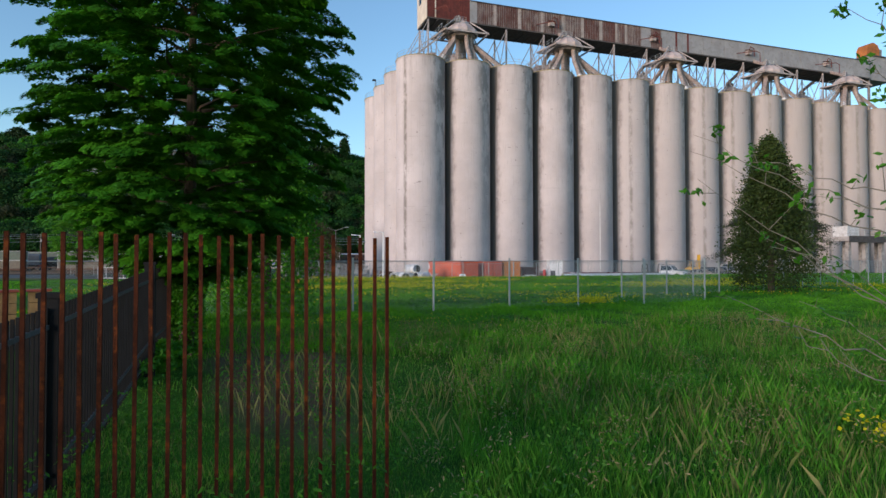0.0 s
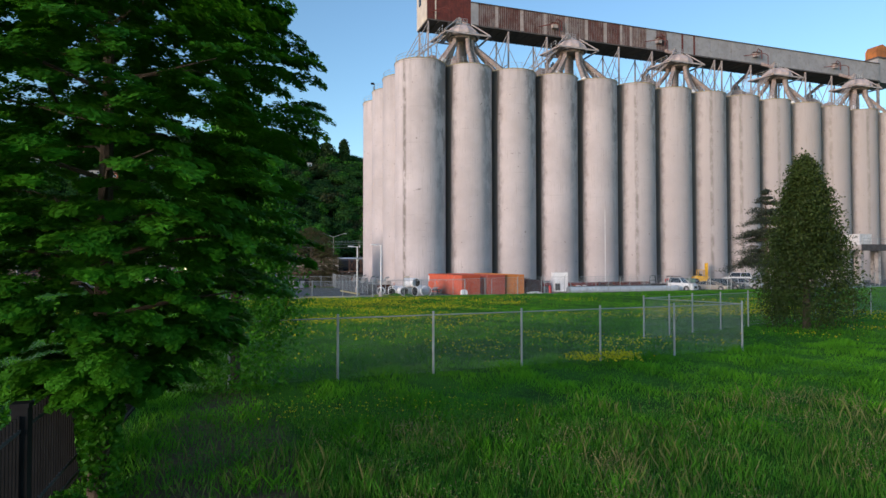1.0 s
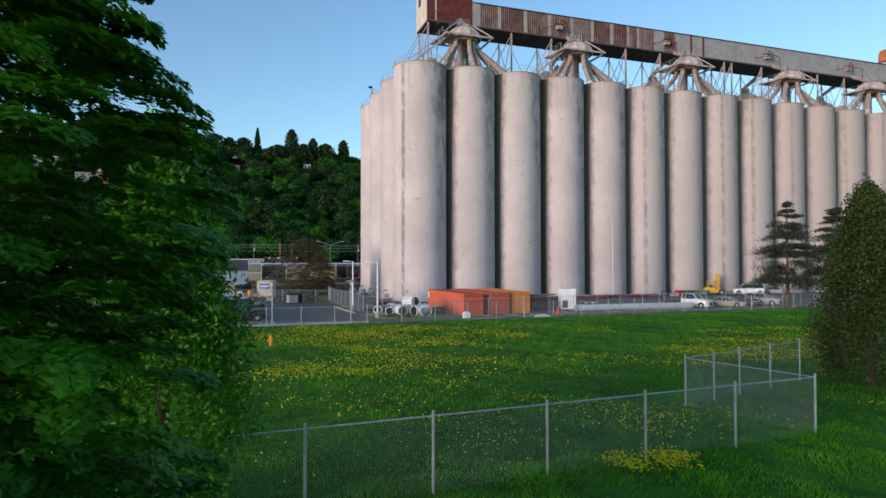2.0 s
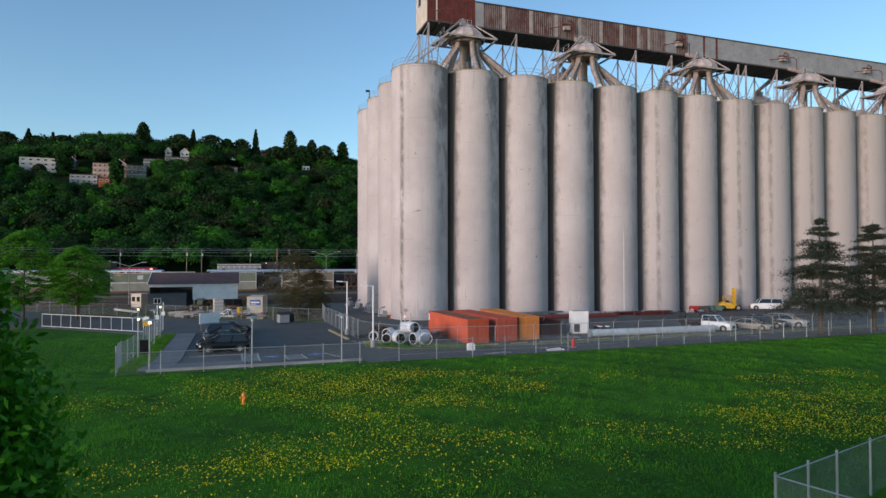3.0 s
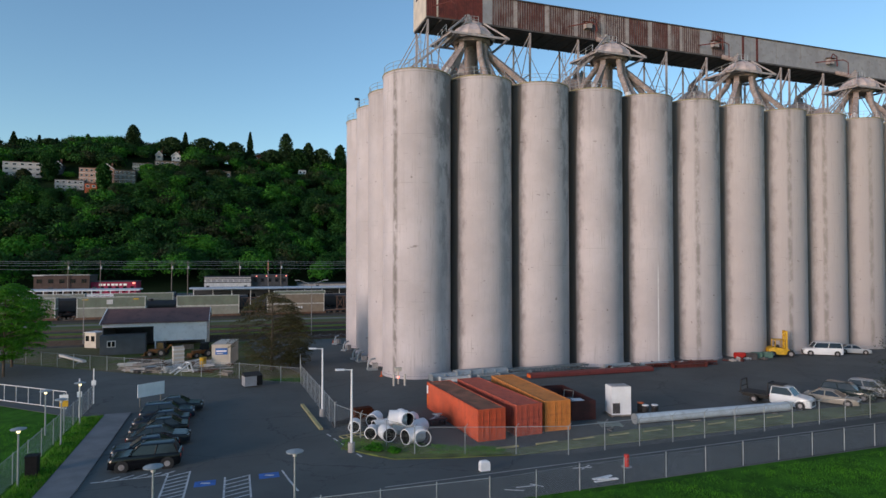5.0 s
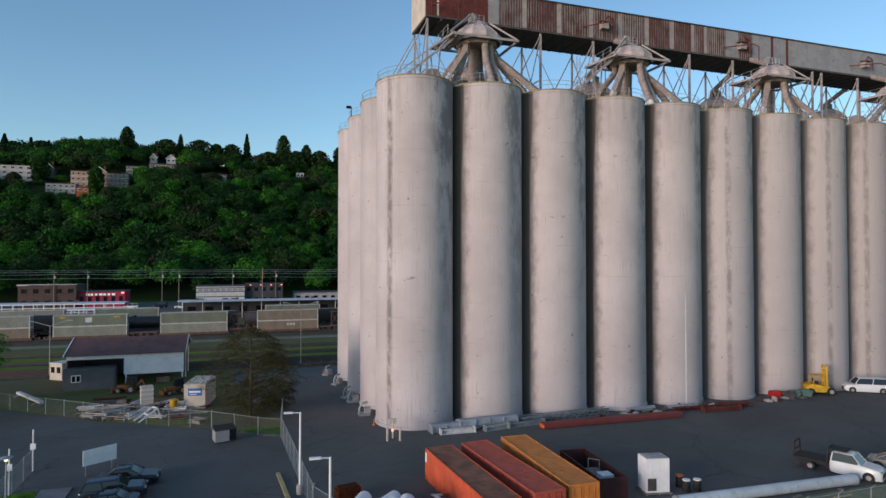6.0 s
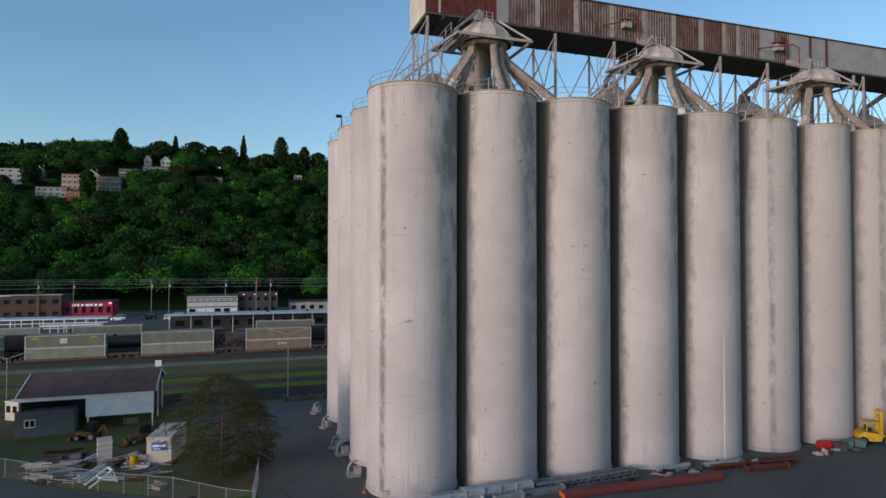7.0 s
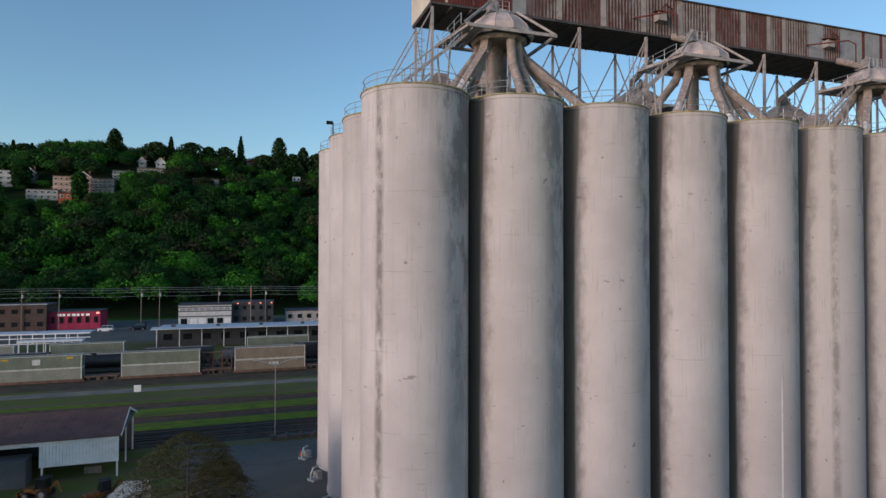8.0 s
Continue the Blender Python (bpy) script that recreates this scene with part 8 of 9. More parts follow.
def layered_tree(name, x, y, height, radius, clear, mat, label, seed, sprays=1700, per=390, size=0.092):
    """A full tree whose leaves lie in long flat sprays that reach outward and droop at the tips."""
    rng = np.random.default_rng(seed)
    s = thing(name, pose(x, y, gz(x, y)), label, "tree")
    mid, half = (height + clear) / 2, (height - clear) / 2

    def reach(f):
        return radius * (0.35 + 0.4 * math.sin(math.pi * min(1, 0.25 + 0.7 * f)))
    b = Build()
    limbs(b, rng, (0, 0, -0.1), (0.1, 0.1, height * 0.93), 0.17, 44, reach, clear + 1.2, height * 0.92, 0.18)
    part("trunk", b, M_TRUNK, s, "", True)
    k = sprays
    u, a, ph = rng.uniform(-1, 1, k), rng.uniform(0, 2 * math.pi, k), rng.uniform(0, 6.28, 3)
    bulge = 1 + 0.05 * np.sin(3 * a + ph[0]) + 0.05 * np.sin(5 * a + 4 * u + ph[1]) + 0.04 * np.sin(11 * u + 2 * a + ph[2])
    r = radius * np.clip(1 - np.abs(u) ** 2.6, 0, 1) ** 0.5 * bulge * np.where(u < 0, 1.0 + 0.03 * u, 1 - 0.42 * u)
    f = rng.uniform(0.12, 1, k) ** 0.42
    length = rng.uniform(0.55, 1.12, k) * (0.6 + 0.4 * r / radius)
    wide = length * rng.uniform(0.30, 0.50, k)
    turn = a + rng.normal(0, 0.30, k)
    reps = rng.integers(int(per * 0.6), int(per * 1.4), k)
    i = np.repeat(np.arange(k), reps)
    n = len(i)
    t = rng.beta(1.6, 1.1, n)
    w = rng.uniform(-1, 1, n) * np.sin(np.pi * np.clip(0.12 + 0.84 * t, 0, 1)) ** 0.7
    w *= 0.78 + 0.22 * np.sin(t * 34 + i)
    out, side = (t - 0.75) * length[i], w * wide[i]
    dx, dy = np.cos(turn)[i], np.sin(turn)[i]
    drop = 0.10 * t - 0.30 * t ** 3 * length[i] - 0.10 * np.abs(w) * wide[i]
    c = np.stack([(np.cos(a) * r * f)[i] + dx * out - dy * side, (np.sin(a) * r * f)[i] + dy * out + dx * side, (mid + u * half)[i] + drop + rng.normal(0, 0.022, n)], 1)
    lean = np.stack([dx * 0.9 * t ** 2, dy * 0.9 * t ** 2, np.zeros(n)], 1)
    swarm("crown", leaves_at(rng, c, np.full(n, size), 0.95, 0.80, lean)[:, :3], mat, s)
    return s


def cone_tree(name, x, y, height, radius, mat, label, seed, n=26000, size=0.16, skirt=0.35):
    """A dense pointed evergreen with an uneven outline."""
    rng = np.random.default_rng(seed)
    z0 = gz(x, y)
    s = thing(name, pose(x, y, z0), label, "tree")
    b = Build()
    b.cyl((0, 0, -0.1), (0, 0, height * 0.9), radius * 0.09, radius * 0.015, 9)
    part("trunk", b, M_TRUNK, s, "", True)
    tufts = 520
    u = rng.uniform(0, 1, tufts) ** 0.8
    a = rng.uniform(0, 6.283, tufts)
    prof = np.where(u < 0.16, 0.72 + 1.75 * u, (1 - (u - 0.16) / 0.84) ** 0.72)
    r = radius * prof * (1 + 0.10 * np.sin(5 * a + 9 * u) + rng.normal(0, 0.05, tufts))
    f = rng.uniform(0.35, 1, tufts) ** 0.5
    idx = rng.integers(0, tufts, n)
    spread = 0.30 * radius * (0.45 + 0.55 * prof[idx]) * 0.55
    c = np.stack([np.cos(a) * r * f, np.sin(a) * r * f, skirt + u * (height - skirt - 0.2)], 1)[idx] + rng.normal(0, 1, (n, 3)) * spread[:, None] * np.array([1, 1, 1.25])
    swarm("crown", leaves_at(rng, c, np.full(n, size), 0.5, 0.05), mat, s)
    return s


def cedar(name, x, y, height, radius, label, seed, whorls=15):
    """An open evergreen of level drooping boughs."""
    rng = np.random.default_rng(seed)
    z0 = gz(x, y)
    s = thing(name, pose(x, y, z0), label, "tree")
    b = Build()
    b.cyl((0, 0, -0.1), (0, 0, height), 0.26, 0.02, 9)
    pts = []
    for w in range(whorls):
        f = w / (whorls - 1)
        z = height * (0.22 + 0.74 * f) + rng.uniform(-0.3, 0.3)
        r = radius * (1 - f) ** 0.75 + 0.35
        for k in range(rng.integers(7, 11)):
            a = rng.uniform(0, 6.283)
            z += rng.uniform(-0.22, 0.22)
            rr = r * rng.uniform(0.55, 1.1)
            e = np.array([math.cos(a) * rr, math.sin(a) * rr, z + 0.12 * rr - 0.25 * rr * rr / radius])
            m = np.array([e[0] * 0.5, e[1] * 0.5, z + 0.13 * rr])
            b.cyl((0, 0, z), tuple(m), 0.06 * (1 - 0.7 * f), 0.035 * (1 - 0.6 * f), 5, False).cyl(tuple(m), tuple(e), 0.035 * (1 - 0.6 * f), 0.008, 5, False)
            t = rng.uniform(0.22, 1.0, int(400 * rr / radius) + 110)[:, None]
            line = np.where(t < 0.5, np.array([0, 0, z]) * (1 - 2 * t) + m * 2 * t, m * (2 - 2 * t) + e * (2 * t - 1))
            line = line + rng.normal(0, 1, line.shape) * np.array([0.34, 0.34, 0.11]) * (0.5 + rr / radius) - np.array([0, 0, 0.12])
            pts.append(line)
    part("trunk", b, M_TRUNK, s, "", True)
    c = np.concatenate(pts)
    swarm("crown", leaves_at(rng, c, np.full(len(c), 0.19), 0.45, 0.5), M_DEODAR, s)
    return s


layered_tree("broadleaf_tree", -32.25, -89.35, 11.4, 3.25, 1.5, M_LEAF, "full green broadleaf tree beside the black fence", 11)
cone_tree("dense_tree", -30.3, -81.7, 8.6, 1.9, M_LEAF, "dense narrow dark green tree at the chain-link fence", 17, 42000, 0.13, 0.2)
cone_tree("evergreen_tree", -2.1, -76.4, 9.0, 2.25, M_CONIFER, "dense dark green pointed evergreen on the mown grass", 3, 46000, 0.15)
cedar("cedar_tree", 33.5, -41.2, 13.0, 4.6, "open grey-green cedar with drooping boughs", 5)
cedar("cedar_tree", 40.6, -42.0, 12.5, 4.6, "grey-green cedar with drooping boughs beside the fence", 8)
broadleaf("young_maple", -50.0, 14.3, 11.2, 4.2, 2.4, M_MAPLE, "bright spring-green broadleaf tree beside the road", 23, 260, 90, 0.26, trunk=0.18, spray=0.9)
broadleaf("young_maple", -51.6, 22.6, 11.5, 4.2, 2.6, M_MAPLE, "spring-green broadleaf tree near the shed", 29, 260, 90, 0.26, trunk=0.18, spray=0.9)
broadleaf("young_maple", -57.5, 16.2, 13.6, 4.4, 2.6, M_MAPLE, "tall spring-green broadleaf tree by the road", 31, 260, 90, 0.26, trunk=0.2, spray=0.9)
broadleaf("bare_tree", -17.8, 8.2, 10.4, 4.9, 0.8, M_BROWNLEAF, "thin brownish tree with sparse young leaves", 37, 340, 95, 0.15, trunk=0.2, droop=0.3, spray=0.95)
broadleaf("bare_tree", -15.2, 10.5, 7.0, 3.2, 0.6, M_BROWNLEAF, "low brownish shrubby tree with sparse leaves", 38, 200, 95, 0.15, trunk=0.14, droop=0.3, spray=0.8)


def shrub(x, y, high, radius, mat, label, seed, n=2600, size=0.11):
    rng = np.random.default_rng(seed)
    s = thing("shrub", pose(x, y, gz(x, y)), label, "shrub", "shrubs")
    b = Build()
    for k in range(9):
        a = k * 0.7
        b.cyl((0, 0, -0.05), (math.cos(a) * radius * 0.6, math.sin(a) * radius * 0.6, high * 0.75), 0.018, 0.005, 5, False)
    part("stalk", b, M_TRUNK, s)
    d = rng.normal(size=(n, 3))
    d /= np.linalg.norm(d, axis=1)[:, None]
    d *= (rng.uniform(0.2, 1, n) ** 0.5 * (1 + 0.25 * np.sin(4 * d[:, 0] + seed) + 0.2 * np.sin(5 * d[:, 2])))[:, None]
    c = d * np.array([radius, radius, high * 0.5]) + np.array([0, 0, high * 0.52])
    swarm("leaves", leaves_at(rng, c, np.full(n, size), 0.6, 0.45), mat, s)


# ivy and brambles round the big tree, weeds by the fences
for k, (x, y, h, r) in enumerate(((-32.15, -89.6, 2.6, 0.30), (-32.4, -89.1, 2.2, 0.28), (-32.6, -90.6, 0.5, 0.6), (-33.2, -91.8, 0.5, 0.6), (-33.6, -88.0, 0.8, 0.9), (-34.6, -85.2, 0.8, 1.0))):
    shrub(x, y, h, r, M_LEAF, "leafy ivy and brambles at the foot of the tree", 100 + k)
shrub(-12.2, -29.9, 0.5, 0.8, M_LEAF, "low green weeds beside the light pole", 120, 900, 0.16)
shrub(-10.9, -30.9, 0.4, 0.6, M_LEAF, "low green weeds beside the pipe pile", 121, 900, 0.16)
for k in range(11):
    shrub(-34.9 + 0.25 * math.sin(k * 2.2), -40.5 + k * 2.8, 0.26 + 0.08 * math.sin(k), 0.45, M_LEAF, "rough green weeds along the walkway fence", 130 + k, 500, 0.12)


M_TWIG = plain("pale_twig", (0.17, 0.16, 0.13), 0.8, 0, 0.2, 6, 40, 0.2)


def sapling():
    """Thin near sapling whose twigs hang into the view from the side."""
    rng = np.random.default_rng(9)
    bx, by = ahead(5.5, 5.2)
    s = thing("sapling", pose(bx, by, gz(bx, by)), "thin young tree with long twigs and few leaves", "tree")
    b, pts = Build(), []
    b.cyl((0, 0, -0.1), (0.1, 0, 6.0), 0.06, 0.015, 7)

    def off(fwd, lat, z):
        x, y = ahead(5.5 + fwd, 5.2 + lat)
        return Vector((x - bx, y - by, z - gz(bx, by)))
    for (z0, fw, lat, z1, bend, leaf) in ((1.1, -0.3, -3.0, 3.25, -0.15, 26), (1.2, 0.2, -2.3, 2.9, -0.25, 10), (2.2, 0.0, -2.9, 3.55, -0.35, 26), (2.6, 0.3, -2.75, 3.75, -0.5, 22), (2.9, 0.1, -2.2, 3.45, -0.35, 18),
                                        (3.2, -0.3, -1.75, 4.75, 0.2, 46), (3.0, -0.2, -1.4, 4.2, 0.1, 34), (1.0, 0.2, -2.6, 2.25, -0.3, 22), (0.8, 0.1, -2.1, 2.0, -0.45, 6), (0.8, 0.4, -1.7, 2.15, -0.1, 20), (1.4, 0.3, -1.5, 2.6, -0.3, 20), (3.6, 0.2, -1.0, 4.0, 0, 30)):
        p0, p2 = Vector((0.03, 0, z0)), off(fw, lat, z1)
        p1 = (p0 + p2) / 2 + Vector((0, 0, bend))
        prev = p0
        for i in range(1, 15):
            t = i / 14
            q = p0 * (1 - t) ** 2 + p1 * 2 * t * (1 - t) + p2 * t * t + Vector(rng.normal(0, 0.022, 3))
            b.cyl(prev, q, 0.009 * (1 - t) + 0.0025, 0.009 * (1 - t) + 0.002, 5, False)
            prev = q
            if i > 4 and i % 2:
                d = Vector((rng.normal(0, 0.16) + (p2.x - p0.x) * 0.07, rng.normal(0, 0.16), rng.uniform(-0.05, 0.28)))
                b.cyl(q, q + d, 0.004, 0.002, 4, False)
                for _ in range(int(leaf * t / 2.5) + 2):
                    pts.append(np.array(q + d * rng.uniform(0.4, 1.1)) + rng.normal(0, 0.035, 3))
    part("branching", b, M_TWIG, s)
    c = np.array(pts)
    swarm("leaves", leaves_at(rng, c, np.full(len(c), 0.085), 0.5, 0.45), M_LIME, s)


sapling()

# ---- woods and skyline trees on the hillside ----
rng = np.random.default_rng(77)
count = 1300
wx = rng.uniform(-215, 110, count)
wy = 237 + 192 * rng.uniform(0, 1, count) ** 0.72 + 10 * np.sin(wx * 0.013 + 1.0)
wr, wh = rng.uniform(4.5, 8.6, count), rng.uniform(11, 20, count)
wh = np.where(wy > 352, wh * 0.55, wh)
keep = np.ones(count, bool)
for nm, x, y, w, d, z, h, wall, gab, c, r, lab in HOUSES:
    near = (wx > x - 5.5) & (wx < x + w + 5.5)
    keep &= ~(near & (wy > y - 3) & (wy < y + d + 2))
    front = near & (wy > y - 34) & (wy <= y - 3)
    wh = np.where(front, np.minimum(wh, np.maximum(2.5, z - 1.0 - ground_z(wx, wy))), wh)
    wr = np.where(front, np.minimum(wr, 4.0), wr)
wx, wy, wr, wh = wx[keep], wy[keep], wr[keep], wh[keep]
wz = ground_z(wx, wy)
per, lumps = 42, 16
tree = np.repeat(np.arange(len(wx)), lumps)
m = len(tree)
d = rng.normal(size=(m, 3))
d[:, 2] = np.where(d[:, 2] < -0.3, -d[:, 2], d[:, 2])
d /= np.linalg.norm(d, axis=1)[:, None]
d *= rng.uniform(0.62, 0.92, m)[:, None]
lump = np.stack([wx[tree] + d[:, 0] * wr[tree], wy[tree] + d[:, 1] * wr[tree], wz[tree] + wh[tree] * 0.52 + d[:, 2] * wh[tree] * 0.46], 1)
size = wr[tree] * rng.uniform(0.32, 0.60, m)
idx = np.repeat(np.arange(m), per)
n = len(idx)
e = rng.normal(size=(n, 3))
e[:, 2] = np.where(e[:, 2] < -0.5, -e[:, 2], e[:, 2])
e /= np.linalg.norm(e, axis=1)[:, None]
centre = lump[idx] + e * (size[idx] * rng.uniform(0.45, 1.15, n))[:, None] * np.array([1, 1, 0.85])
tone = rng.uniform(0, 1, len(wx))[tree][idx]
quads = leaves_at(rng, centre, np.clip(size[idx] * 0.36, 0.5, 1.3), 1.5, 0.35, e * 1.3)[:, :3]
for lo, hi, mat, nm, lab in ((0.0, 0.36, M_WOODS, "hillside_woods", "dense dark green woods on the hillside"), (0.36, 0.70, M_WOODS2, "hillside_woods", "mid-green woods on the hillside"), (0.70, 0.88, M_WOODS3, "hillside_woods", "fresh bright green trees among the woods"), (0.88, 1.01, M_WOODS4, "hillside_woods", "olive and brownish trees among the woods")):
    swarm(nm, quads[(tone >= lo) & (tone < hi)], mat, None, lab, "woods", "stuff")


def skyline(x, y, top, r, kind, seed, mat, label=""):
    rng = np.random.default_rng(seed)
    z0 = gz(x, y)
    h = top - z0
    s = thing("hill_tree", pose(x, y, z0), label or {"poplar": "slim dark poplar on the hill crest", "conifer": "dark pointed conifer on the hill crest", "round": "round dark broadleaf tree on the hill crest"}[kind], "tree", "crest trees")
    part("trunk", Build().cyl((0, 0, 0), (0, 0, h * 0.8), 0.35, 0.1, 6), M_TRUNK, s)
    k = 2200
    u, a = rng.uniform(0, 1, k), rng.uniform(0, 6.283, k)
    prof = {"poplar": np.sin(np.pi * np.clip(0.12 + 0.86 * u, 0, 1)) ** 0.6, "conifer": (1 - u) ** 0.85, "round": np.sqrt(np.clip(1 - (2 * u - 1) ** 2, 0, 1))}[kind]
    rr = r * prof * rng.uniform(0.0, 1, k) ** 0.5 * (1 + 0.2 * np.sin(4 * a + 9 * u))
    lo = 0.04
    c = np.stack([np.cos(a) * rr, np.sin(a) * rr, h * (lo + (1 - lo) * u)], 1)
    swarm("crown", leaves_at(rng, c, np.full(k, 1.6), 0.8, 0.3), mat, s)


for k, (x, top, r, kind) in enumerate(((-93.2, 112.6, 4.6, "poplar"), (-140.8, 99.9, 2.6, "conifer"), (-151.4, 101.4, 2.4, "conifer"), (-144.5, 101.4, 8.0, "round"), (-122.0, 104.0, 5.4, "conifer"), (-130.6, 103.0, 5.5, "round"), (-58.9, 109.5, 4.0, "conifer"), (-68.3, 107.7, 8.4, "round"),
                                         (-13.6, 113.2, 4.4, "conifer"), (12.8, 113.6, 6.0, "poplar"), (29.8, 107.6, 4.8, "poplar"), (-45.9, 108.7, 10.0, "round"), (-34.9, 106.2, 5.0, "round"), (-24.0, 106.9, 7.0, "round"), (-107.0, 100.5, 9.0, "round"), (-115.0, 99.0, 6.0, "round"), (-80.0, 101.5, 7.0, "round"),
                                         (2.0, 103.0, 8.0, "round"), (22.0, 104.5, 7.0, "round"), (40.0, 106.0, 8.0, "round"), (55.0, 110.0, 5.0, "round"), (-165.8, 102.6, 5.0, "conifer"), (-161.0, 100.3, 7.0, "round"), (-180.0, 102.0, 8.0, "round"), (-195.0, 105.0, 5.0, "conifer"), (-100.0, 99.0, 7.0, "round"), (-55.0, 103.0, 7.0, "round"))):
    skyline(x, 400 + (k % 3), top - (2.2 if kind == "round" else 0.0), r, kind, 300 + k, M_POPLAR if kind != "round" or k % 2 else M_WOODS)
# trees standing among the hillside houses
for k, (x, y, top, r, kind, mat, lab) in enumerate(((-100.9, 342.5, 75.3, 4.3, "round", M_WOODS2, "round green tree before the pink house"), (-133.5, 357, 80.0, 5.0, "round", M_WOODS, "dark green tree between hillside houses"), (-115.0, 374, 92.0, 7.0, "conifer", M_POPLAR, "broad dark conifer behind the pink house"),
                                                   (-160.0, 352, 70.5, 4.5, "round", M_WOODS3, "fresh green tree before the terraced house"), (-146.5, 354, 71.5, 3.4, "round", M_WOODS4, "olive tree beside the terraced house"), (-66.0, 366, 80.5, 7.5, "round", M_WOODS2, "spreading green tree before the long house"),
                                                   (-78.5, 362, 79.0, 5.5, "round", M_WOODS3, "fresh green tree below the crest houses"), (-36.0, 362, 77.5, 6.5, "round", M_WOODS4, "olive tree before the tan house"))):
    skyline(x, y, top, r, kind, 400 + k, mat, lab)


# ---- meadow ----
def blades(rng, x, y, high, width, lean=0.35):
    """Bent tapering grass blades: four corners each."""
    k = len(x)
    z = ground_z(x, y)
    a = rng.uniform(0, 6.283, k)
    side = np.stack([-np.sin(a), np.cos(a), np.zeros(k)], 1) * (width * rng.uniform(0.6, 1.3, k))[:, None] / 2
    h = high * rng.uniform(0.55, 1.25, k)
    d = np.stack([np.cos(a), np.sin(a), np.zeros(k)], 1) * (h * lean * rng.uniform(0.1, 1.4, k))[:, None]
    base = np.stack([x, y, z - 0.02], 1)
    up = np.stack([np.zeros(k), np.zeros(k), h], 1)
    mid = base + up * 0.55 + d * 0.35
    return np.stack([base - side, base + side, mid + side * 0.8, base + up + d], 1)


def clumped(rng, n, x0, x1, y0, y1, size, per):
    c = max(1, n // per)
    cx, cy = rng.uniform(x0, x1, c), rng.uniform(y0, y1, c)
    i = rng.integers(0, c, n)
    return cx[i] + rng.normal(0, size, n), cy[i] + rng.normal(0, size, n)


rng = np.random.default_rng(4)
# tall weeds near the start of the walk
n = 280000
fw, lt = 1.2 + 16.5 * rng.uniform(0, 1, n) ** 1.05, rng.uniform(-1, 1, n)
lt = lt * (1.8 + fw * 0.85)
x, y = -31.29 + fw * 0.3263 + lt * 0.9453, -102.92 + fw * 0.9453 - lt * 0.3263
tall = 0.15 + 0.06 * np.sin(x * 0.9 + 1.3 * np.sin(y * 0.7)) * np.sin(y * 0.8 + 0.5) + 0.04 * np.sin(x * 2.3 + y * 1.7) + 0.04 * np.sin(x * 5.1 - y * 3.7) + 0.03 * np.sin(x * 9.3 + y * 7.9)
tall = np.clip(tall * rng.uniform(0.5, 1.5, n), 0.05, 0.42) * smooth01(18.5, 13.5, fw) + 0.06
tall *= np.where((lt < 0.2) & (fw < 12.5), 0.36, 1.0) * (0.70 + 0.30 * smooth01(4.0, 10.0, fw))
shade = (((x + 30.5) ** 2 * 0.75 + (y + 89.0) ** 2 * 0.030) < 1.5 + 0.4 * np.sin(x * 2.1 + y * 1.3)) | ((x < -31.2) & (y > -94))
keep = ~(shade & (rng.uniform(0, 1, n) < 0.86)) & ~((x < -34.0) & (y > -88.5))
pale = rng.uniform(0, 1, n) < 0.06 + 0.10 * np.sin(x * 1.1 + 2.0 * np.sin(y * 0.6))
swarm("tall_grass", blades(rng, x[keep & pale], y[keep & pale], tall[keep & pale] * 1.25, (0.0020 + 0.0005 * fw)[keep & pale], 0.30), M_STALK, None, "paler grass stems mixed into the meadow", "grass", "stuff")
keep &= ~pale
swarm("tall_grass", blades(rng, x[keep], y[keep], tall[keep], (0.0024 + 0.0006 * fw)[keep], 0.32), M_BLADE, None, "tall uneven green grass and weeds", "grass", "stuff")
x, y = clumped(rng, 9000, -30, -16, -98.5, -88, 0.16, 60)
keep = (((x + 30.5) ** 2 * 0.75 + (y + 89.0) ** 2 * 0.030) > 1.6)
swarm("seed_heads", leaves_at(rng, np.stack([x, y, ground_z(x, y) + rng.uniform(0.12, 0.42, len(x))], 1)[keep], np.full(keep.sum(), 0.045), 0.30, 0.0), M_SEED, None, "tan feathery seed heads over the grass", "grass", "stuff")
x, y = clumped(rng, 26000, -33, -8, -99, -86, 0.22, 90)
swarm("bright_weeds", leaves_at(rng, np.stack([x, y, ground_z(x, y) + rng.uniform(0.05, 0.55, len(x))], 1), np.full(len(x), 0.06), 0.4, 0.3), M_LIME, None, "leafy pale green weeds among the grass", "weeds", "stuff")
x, y = clumped(rng, 1500, -31, -14, -99, -88, 0.6, 60)
swarm("dry_grass", blades(rng, x, y, np.full(len(x), 0.34), 0.005, 0.5), M_STALK, None, "pale green grass tufts going to seed", "grass", "stuff")
# mown belt before the fence, lawn on the right
n = 75000
x, y = rng.uniform(-34, 4, n), rng.uniform(-90, -80.5, n)
lump = np.clip(0.13 + 0.10 * np.sin(x * 1.3 + np.sin(y * 1.9)) * np.sin(y * 1.5 + 1.0) + 0.05 * np.sin(x * 3.1), 0.05, 0.3)
swarm("short_grass", blades(rng, x, y, lump, 0.017, 0.6), M_SWARD, None, "short green grass before the chain-link fence", "grass", "stuff")
n = 45000
x, y = rng.uniform(-11, 22, n), rng.uniform(-82, -64, n)
swarm("short_grass", blades(rng, x, y, np.full(n, 0.06), 0.02), M_LAWN, None, "smooth mown lawn beside the evergreen", "grass", "stuff")
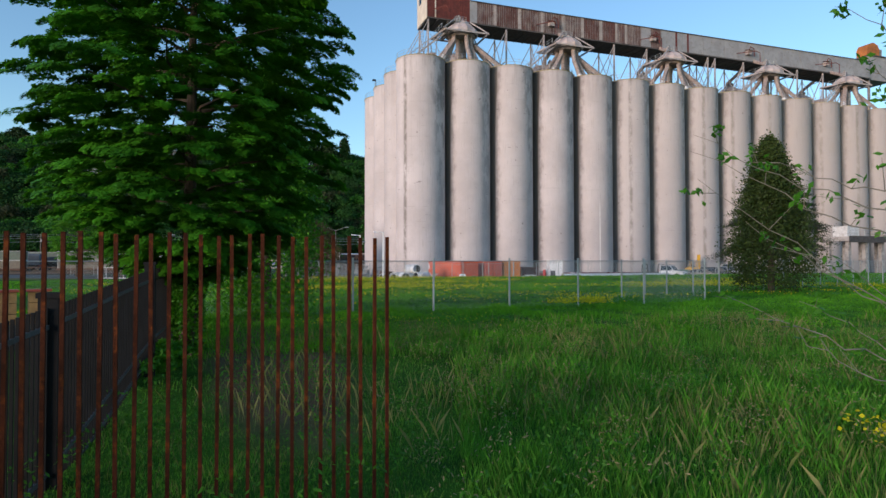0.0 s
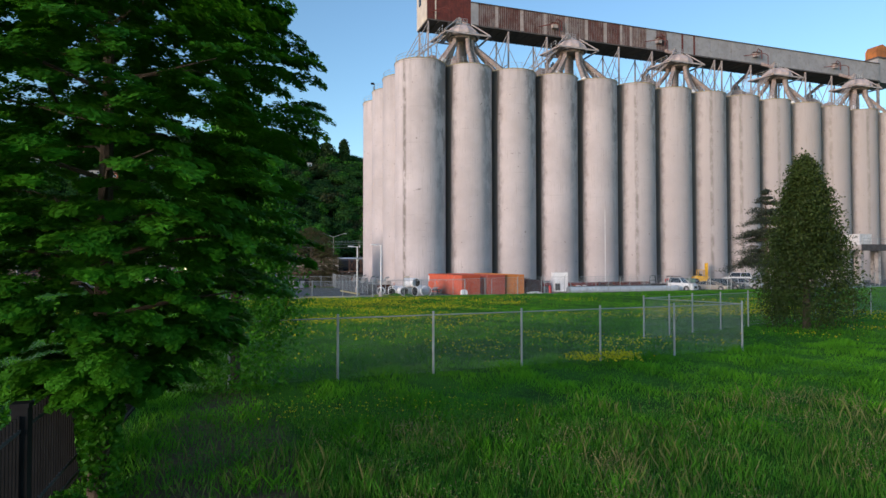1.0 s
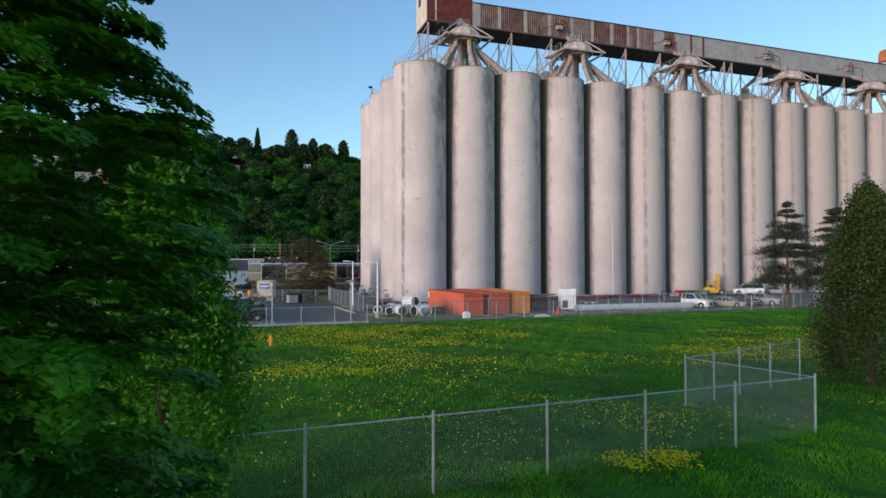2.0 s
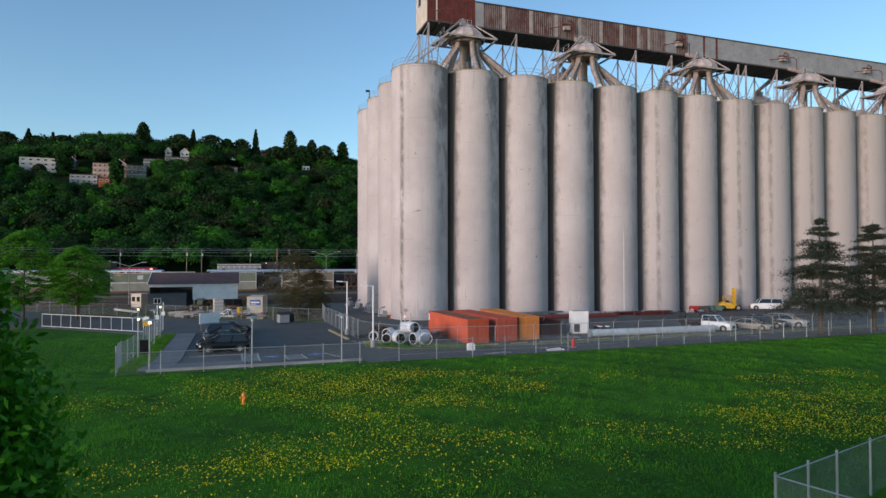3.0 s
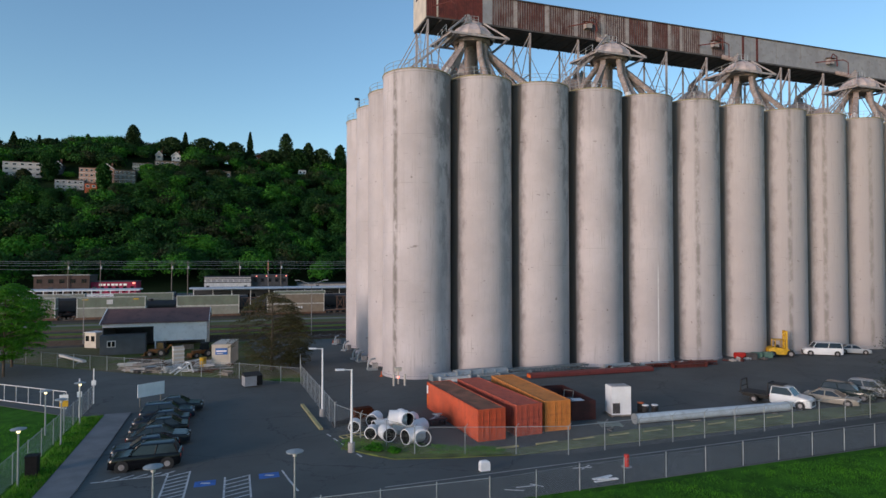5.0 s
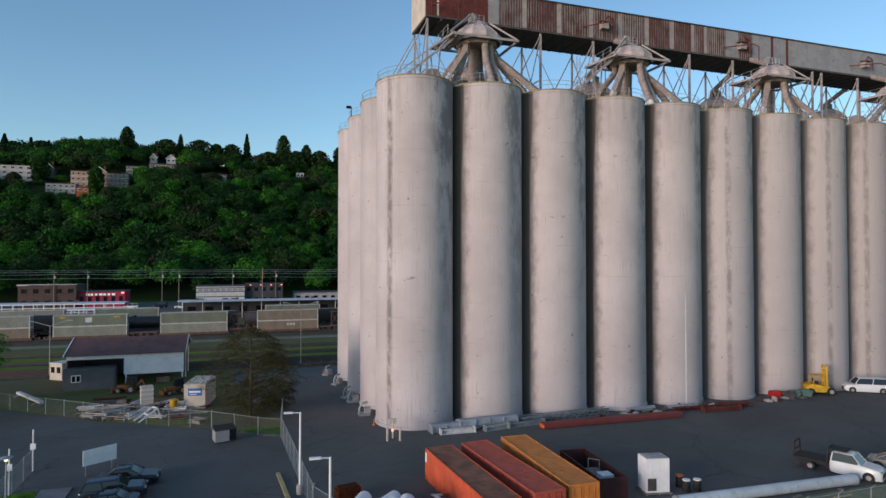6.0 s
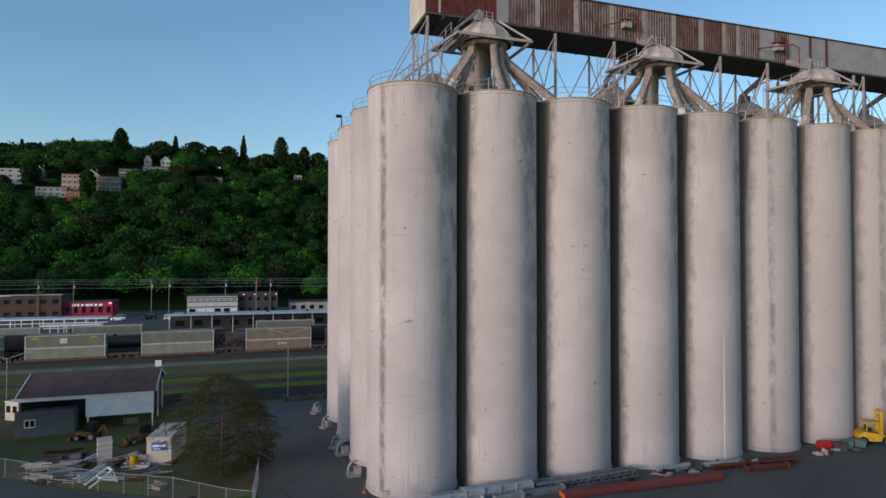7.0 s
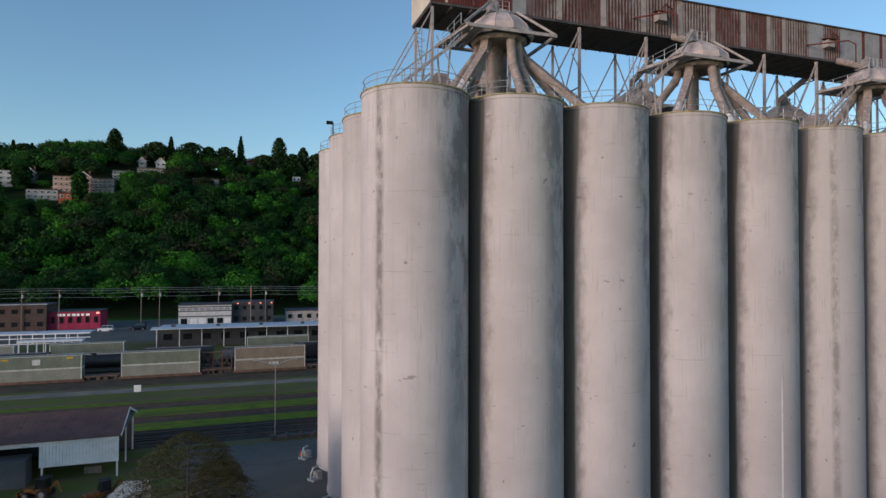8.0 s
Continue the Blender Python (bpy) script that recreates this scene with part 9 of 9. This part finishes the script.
# flowering meadow behind the fence
n = 400000
x, y = -74 + 122 * rng.uniform(0, 1, n), -81.3 + 37.2 * rng.uniform(0, 1, n)
h = 0.13 + 0.07 * np.sin(x * 0.55 + np.sin(y * 0.4)) * np.sin(y * 0.5) + 0.05 * np.sin(x * 1.7 + y * 1.3) + 0.03 * np.sin(x * 4.3 - y * 3.1)
keep = ((y < -44.6) | (x < -36.5)) & ~((x < -39) & (y < -66))
swarm("meadow_grass", blades(rng, x[keep], y[keep], np.clip(h[keep], 0.05, 0.26), 0.022, 0.8)[:, [0, 1, 3]], M_SWARD, None, "green meadow grass sloping to the lane", "grass", "stuff")
n = 30000
x, y = rng.uniform(-75, -36.6, n), rng.uniform(-44, -12, n)
keep = x + 0.87 * y < -49.5
swarm("meadow_grass", blades(rng, x[keep], y[keep], np.full(keep.sum(), 0.16), 0.035, 0.8)[:, [0, 1, 3]], M_SWARD, None, "green meadow grass beside the walkway fence", "grass", "stuff")
x, y = clumped(rng, 9000, -45, 30, -81, -46, 0.5, 25)
keep = (y < -45) & (x > -40)
c = np.stack([x, y, ground_z(x, y) + 0.12], 1)[keep]
swarm("broad_leaf_weeds", leaves_at(rng, c, np.full(len(c), 0.16), 0.6, 0.7), M_LIME, None, "broad-leaved weeds in the meadow", "weeds", "stuff")


def flowers(name, x, y, lift, size, label):
    c = np.stack([x, y, ground_z(x, y) + lift], 1)
    swarm(name, leaves_at(rng, c, np.full(len(c), size), 1.0, 0.6), M_FLOWER, None, label, "flowers", "stuff")


x, y = clumped(rng, 92000, -40, 26, -79.5, -46, 1.0, 120)
drift = rng.uniform(0, 1, len(x)) < smooth01(-0.9, 1.3, np.sin(x * 0.22 + 0.8 * np.sin(y * 0.25)) + np.sin(y * 0.45 + 0.6) + 0.5 * np.sin(x * 0.9 + y * 0.7))
keep = (y < -46.5) & drift & (x < np.where(y < -58, 12, -3) + 4 * np.sin(y * 0.3))
side = (x + 31.29) * 0.9453 - (y + 102.92) * 0.3263
keep &= ~((y < -67.5) & (side < 3.5 + 2.0 * np.sin(y * 0.6)) & (rng.uniform(0, 1, len(x)) < 0.7))
flowers("dandelions", x[keep], y[keep], rng.uniform(0.20, 0.36, keep.sum()), 0.068, "yellow dandelion flowers drifting through the meadow")
x, y = clumped(rng, 900, -19.3, -17.0, -82.6, -81.6, 0.25, 60)
flowers("buttercup_clump", x, y, rng.uniform(0.2, 0.42, len(x)), 0.062, "dense clump of yellow flowers at the fence")
x, y = clumped(rng, 420, -29.5, -24.0, -87.6, -85.0, 0.5, 30)
flowers("buttercups", x, y, rng.uniform(0.12, 0.2, len(x)), 0.035, "scattered small yellow flowers in the grass")
fx, fy = ahead(6.6, 4.75)
x, y = clumped(rng, 130, fx - 0.25, fx + 0.25, fy - 0.25, fy + 0.25, 0.12, 20)
flowers("yellow_wildflower", x, y, rng.uniform(0.25, 0.5, len(x)), 0.05, "cluster of yellow wildflowers in the tall grass")

# ---- wooden hives and path behind the black fence ----
slab("garden_path", [(-46, -94), (-34.6, -87.4), (-35.0, -81.8), (-39.5, -78.8), (-60, -79)], 0.2, 0.735, M_ASPHALT, "grey paved path behind the black fence", "path")
for k, (x, y) in enumerate(((-36.45, -83.6), (-37.15, -83.9), (-37.9, -84.25))):
    s = thing("wooden_hive", pose(x, y, 0.735, 0, 0, 18 + 4 * k), "upright wooden box hive with a flat lid", "hive", "wooden hives")
    part("stand", Build().box(-0.26, -0.26, 0, 0.26, 0.26, 0.12), M_GREYWOOD, s)
    for i in range(3):
        part("box", Build().box(-0.24, -0.22, 0.12 + i * 0.29, 0.24, 0.22, 0.12 + i * 0.29 + 0.275), M_WOOD, s)
    part("lid", Build().box(-0.29, -0.27, 0.985, 0.29, 0.27, 1.05), M_C2, s, "reddish flat lid")

# rough tufts on the verges and along the walkway
x, y = clumped(rng, 15000, -14.0, -3.0, -34.6, -26.5, 0.4, 60)
keep = np.abs(y + 30.6 + 0.55 * (x + 9)) < 1.5
swarm("verge_grass", blades(rng, x[keep], y[keep], np.full(keep.sum(), 0.22), 0.03), M_BLADE, None, "rough grass on the verge by the pipe pile", "grass", "stuff")
x, y = rng.uniform(-35.7, -34.0, 9000), rng.uniform(-41.5, -11.5, 9000)
swarm("verge_grass", blades(rng, x, y, np.full(9000, 0.28), 0.03), M_BLADE, None, "rough grass along the walkway fence", "grass", "stuff")
x, y = clumped(rng, 2600, -31, -4, -95.5, -87.5, 0.5, 40)
swarm("seed_stalks", blades(rng, x, y, np.full(len(x), 0.38), 0.006, 0.25), M_STALK, None, "pale upright seed stalks among the tall grass", "grass", "stuff")
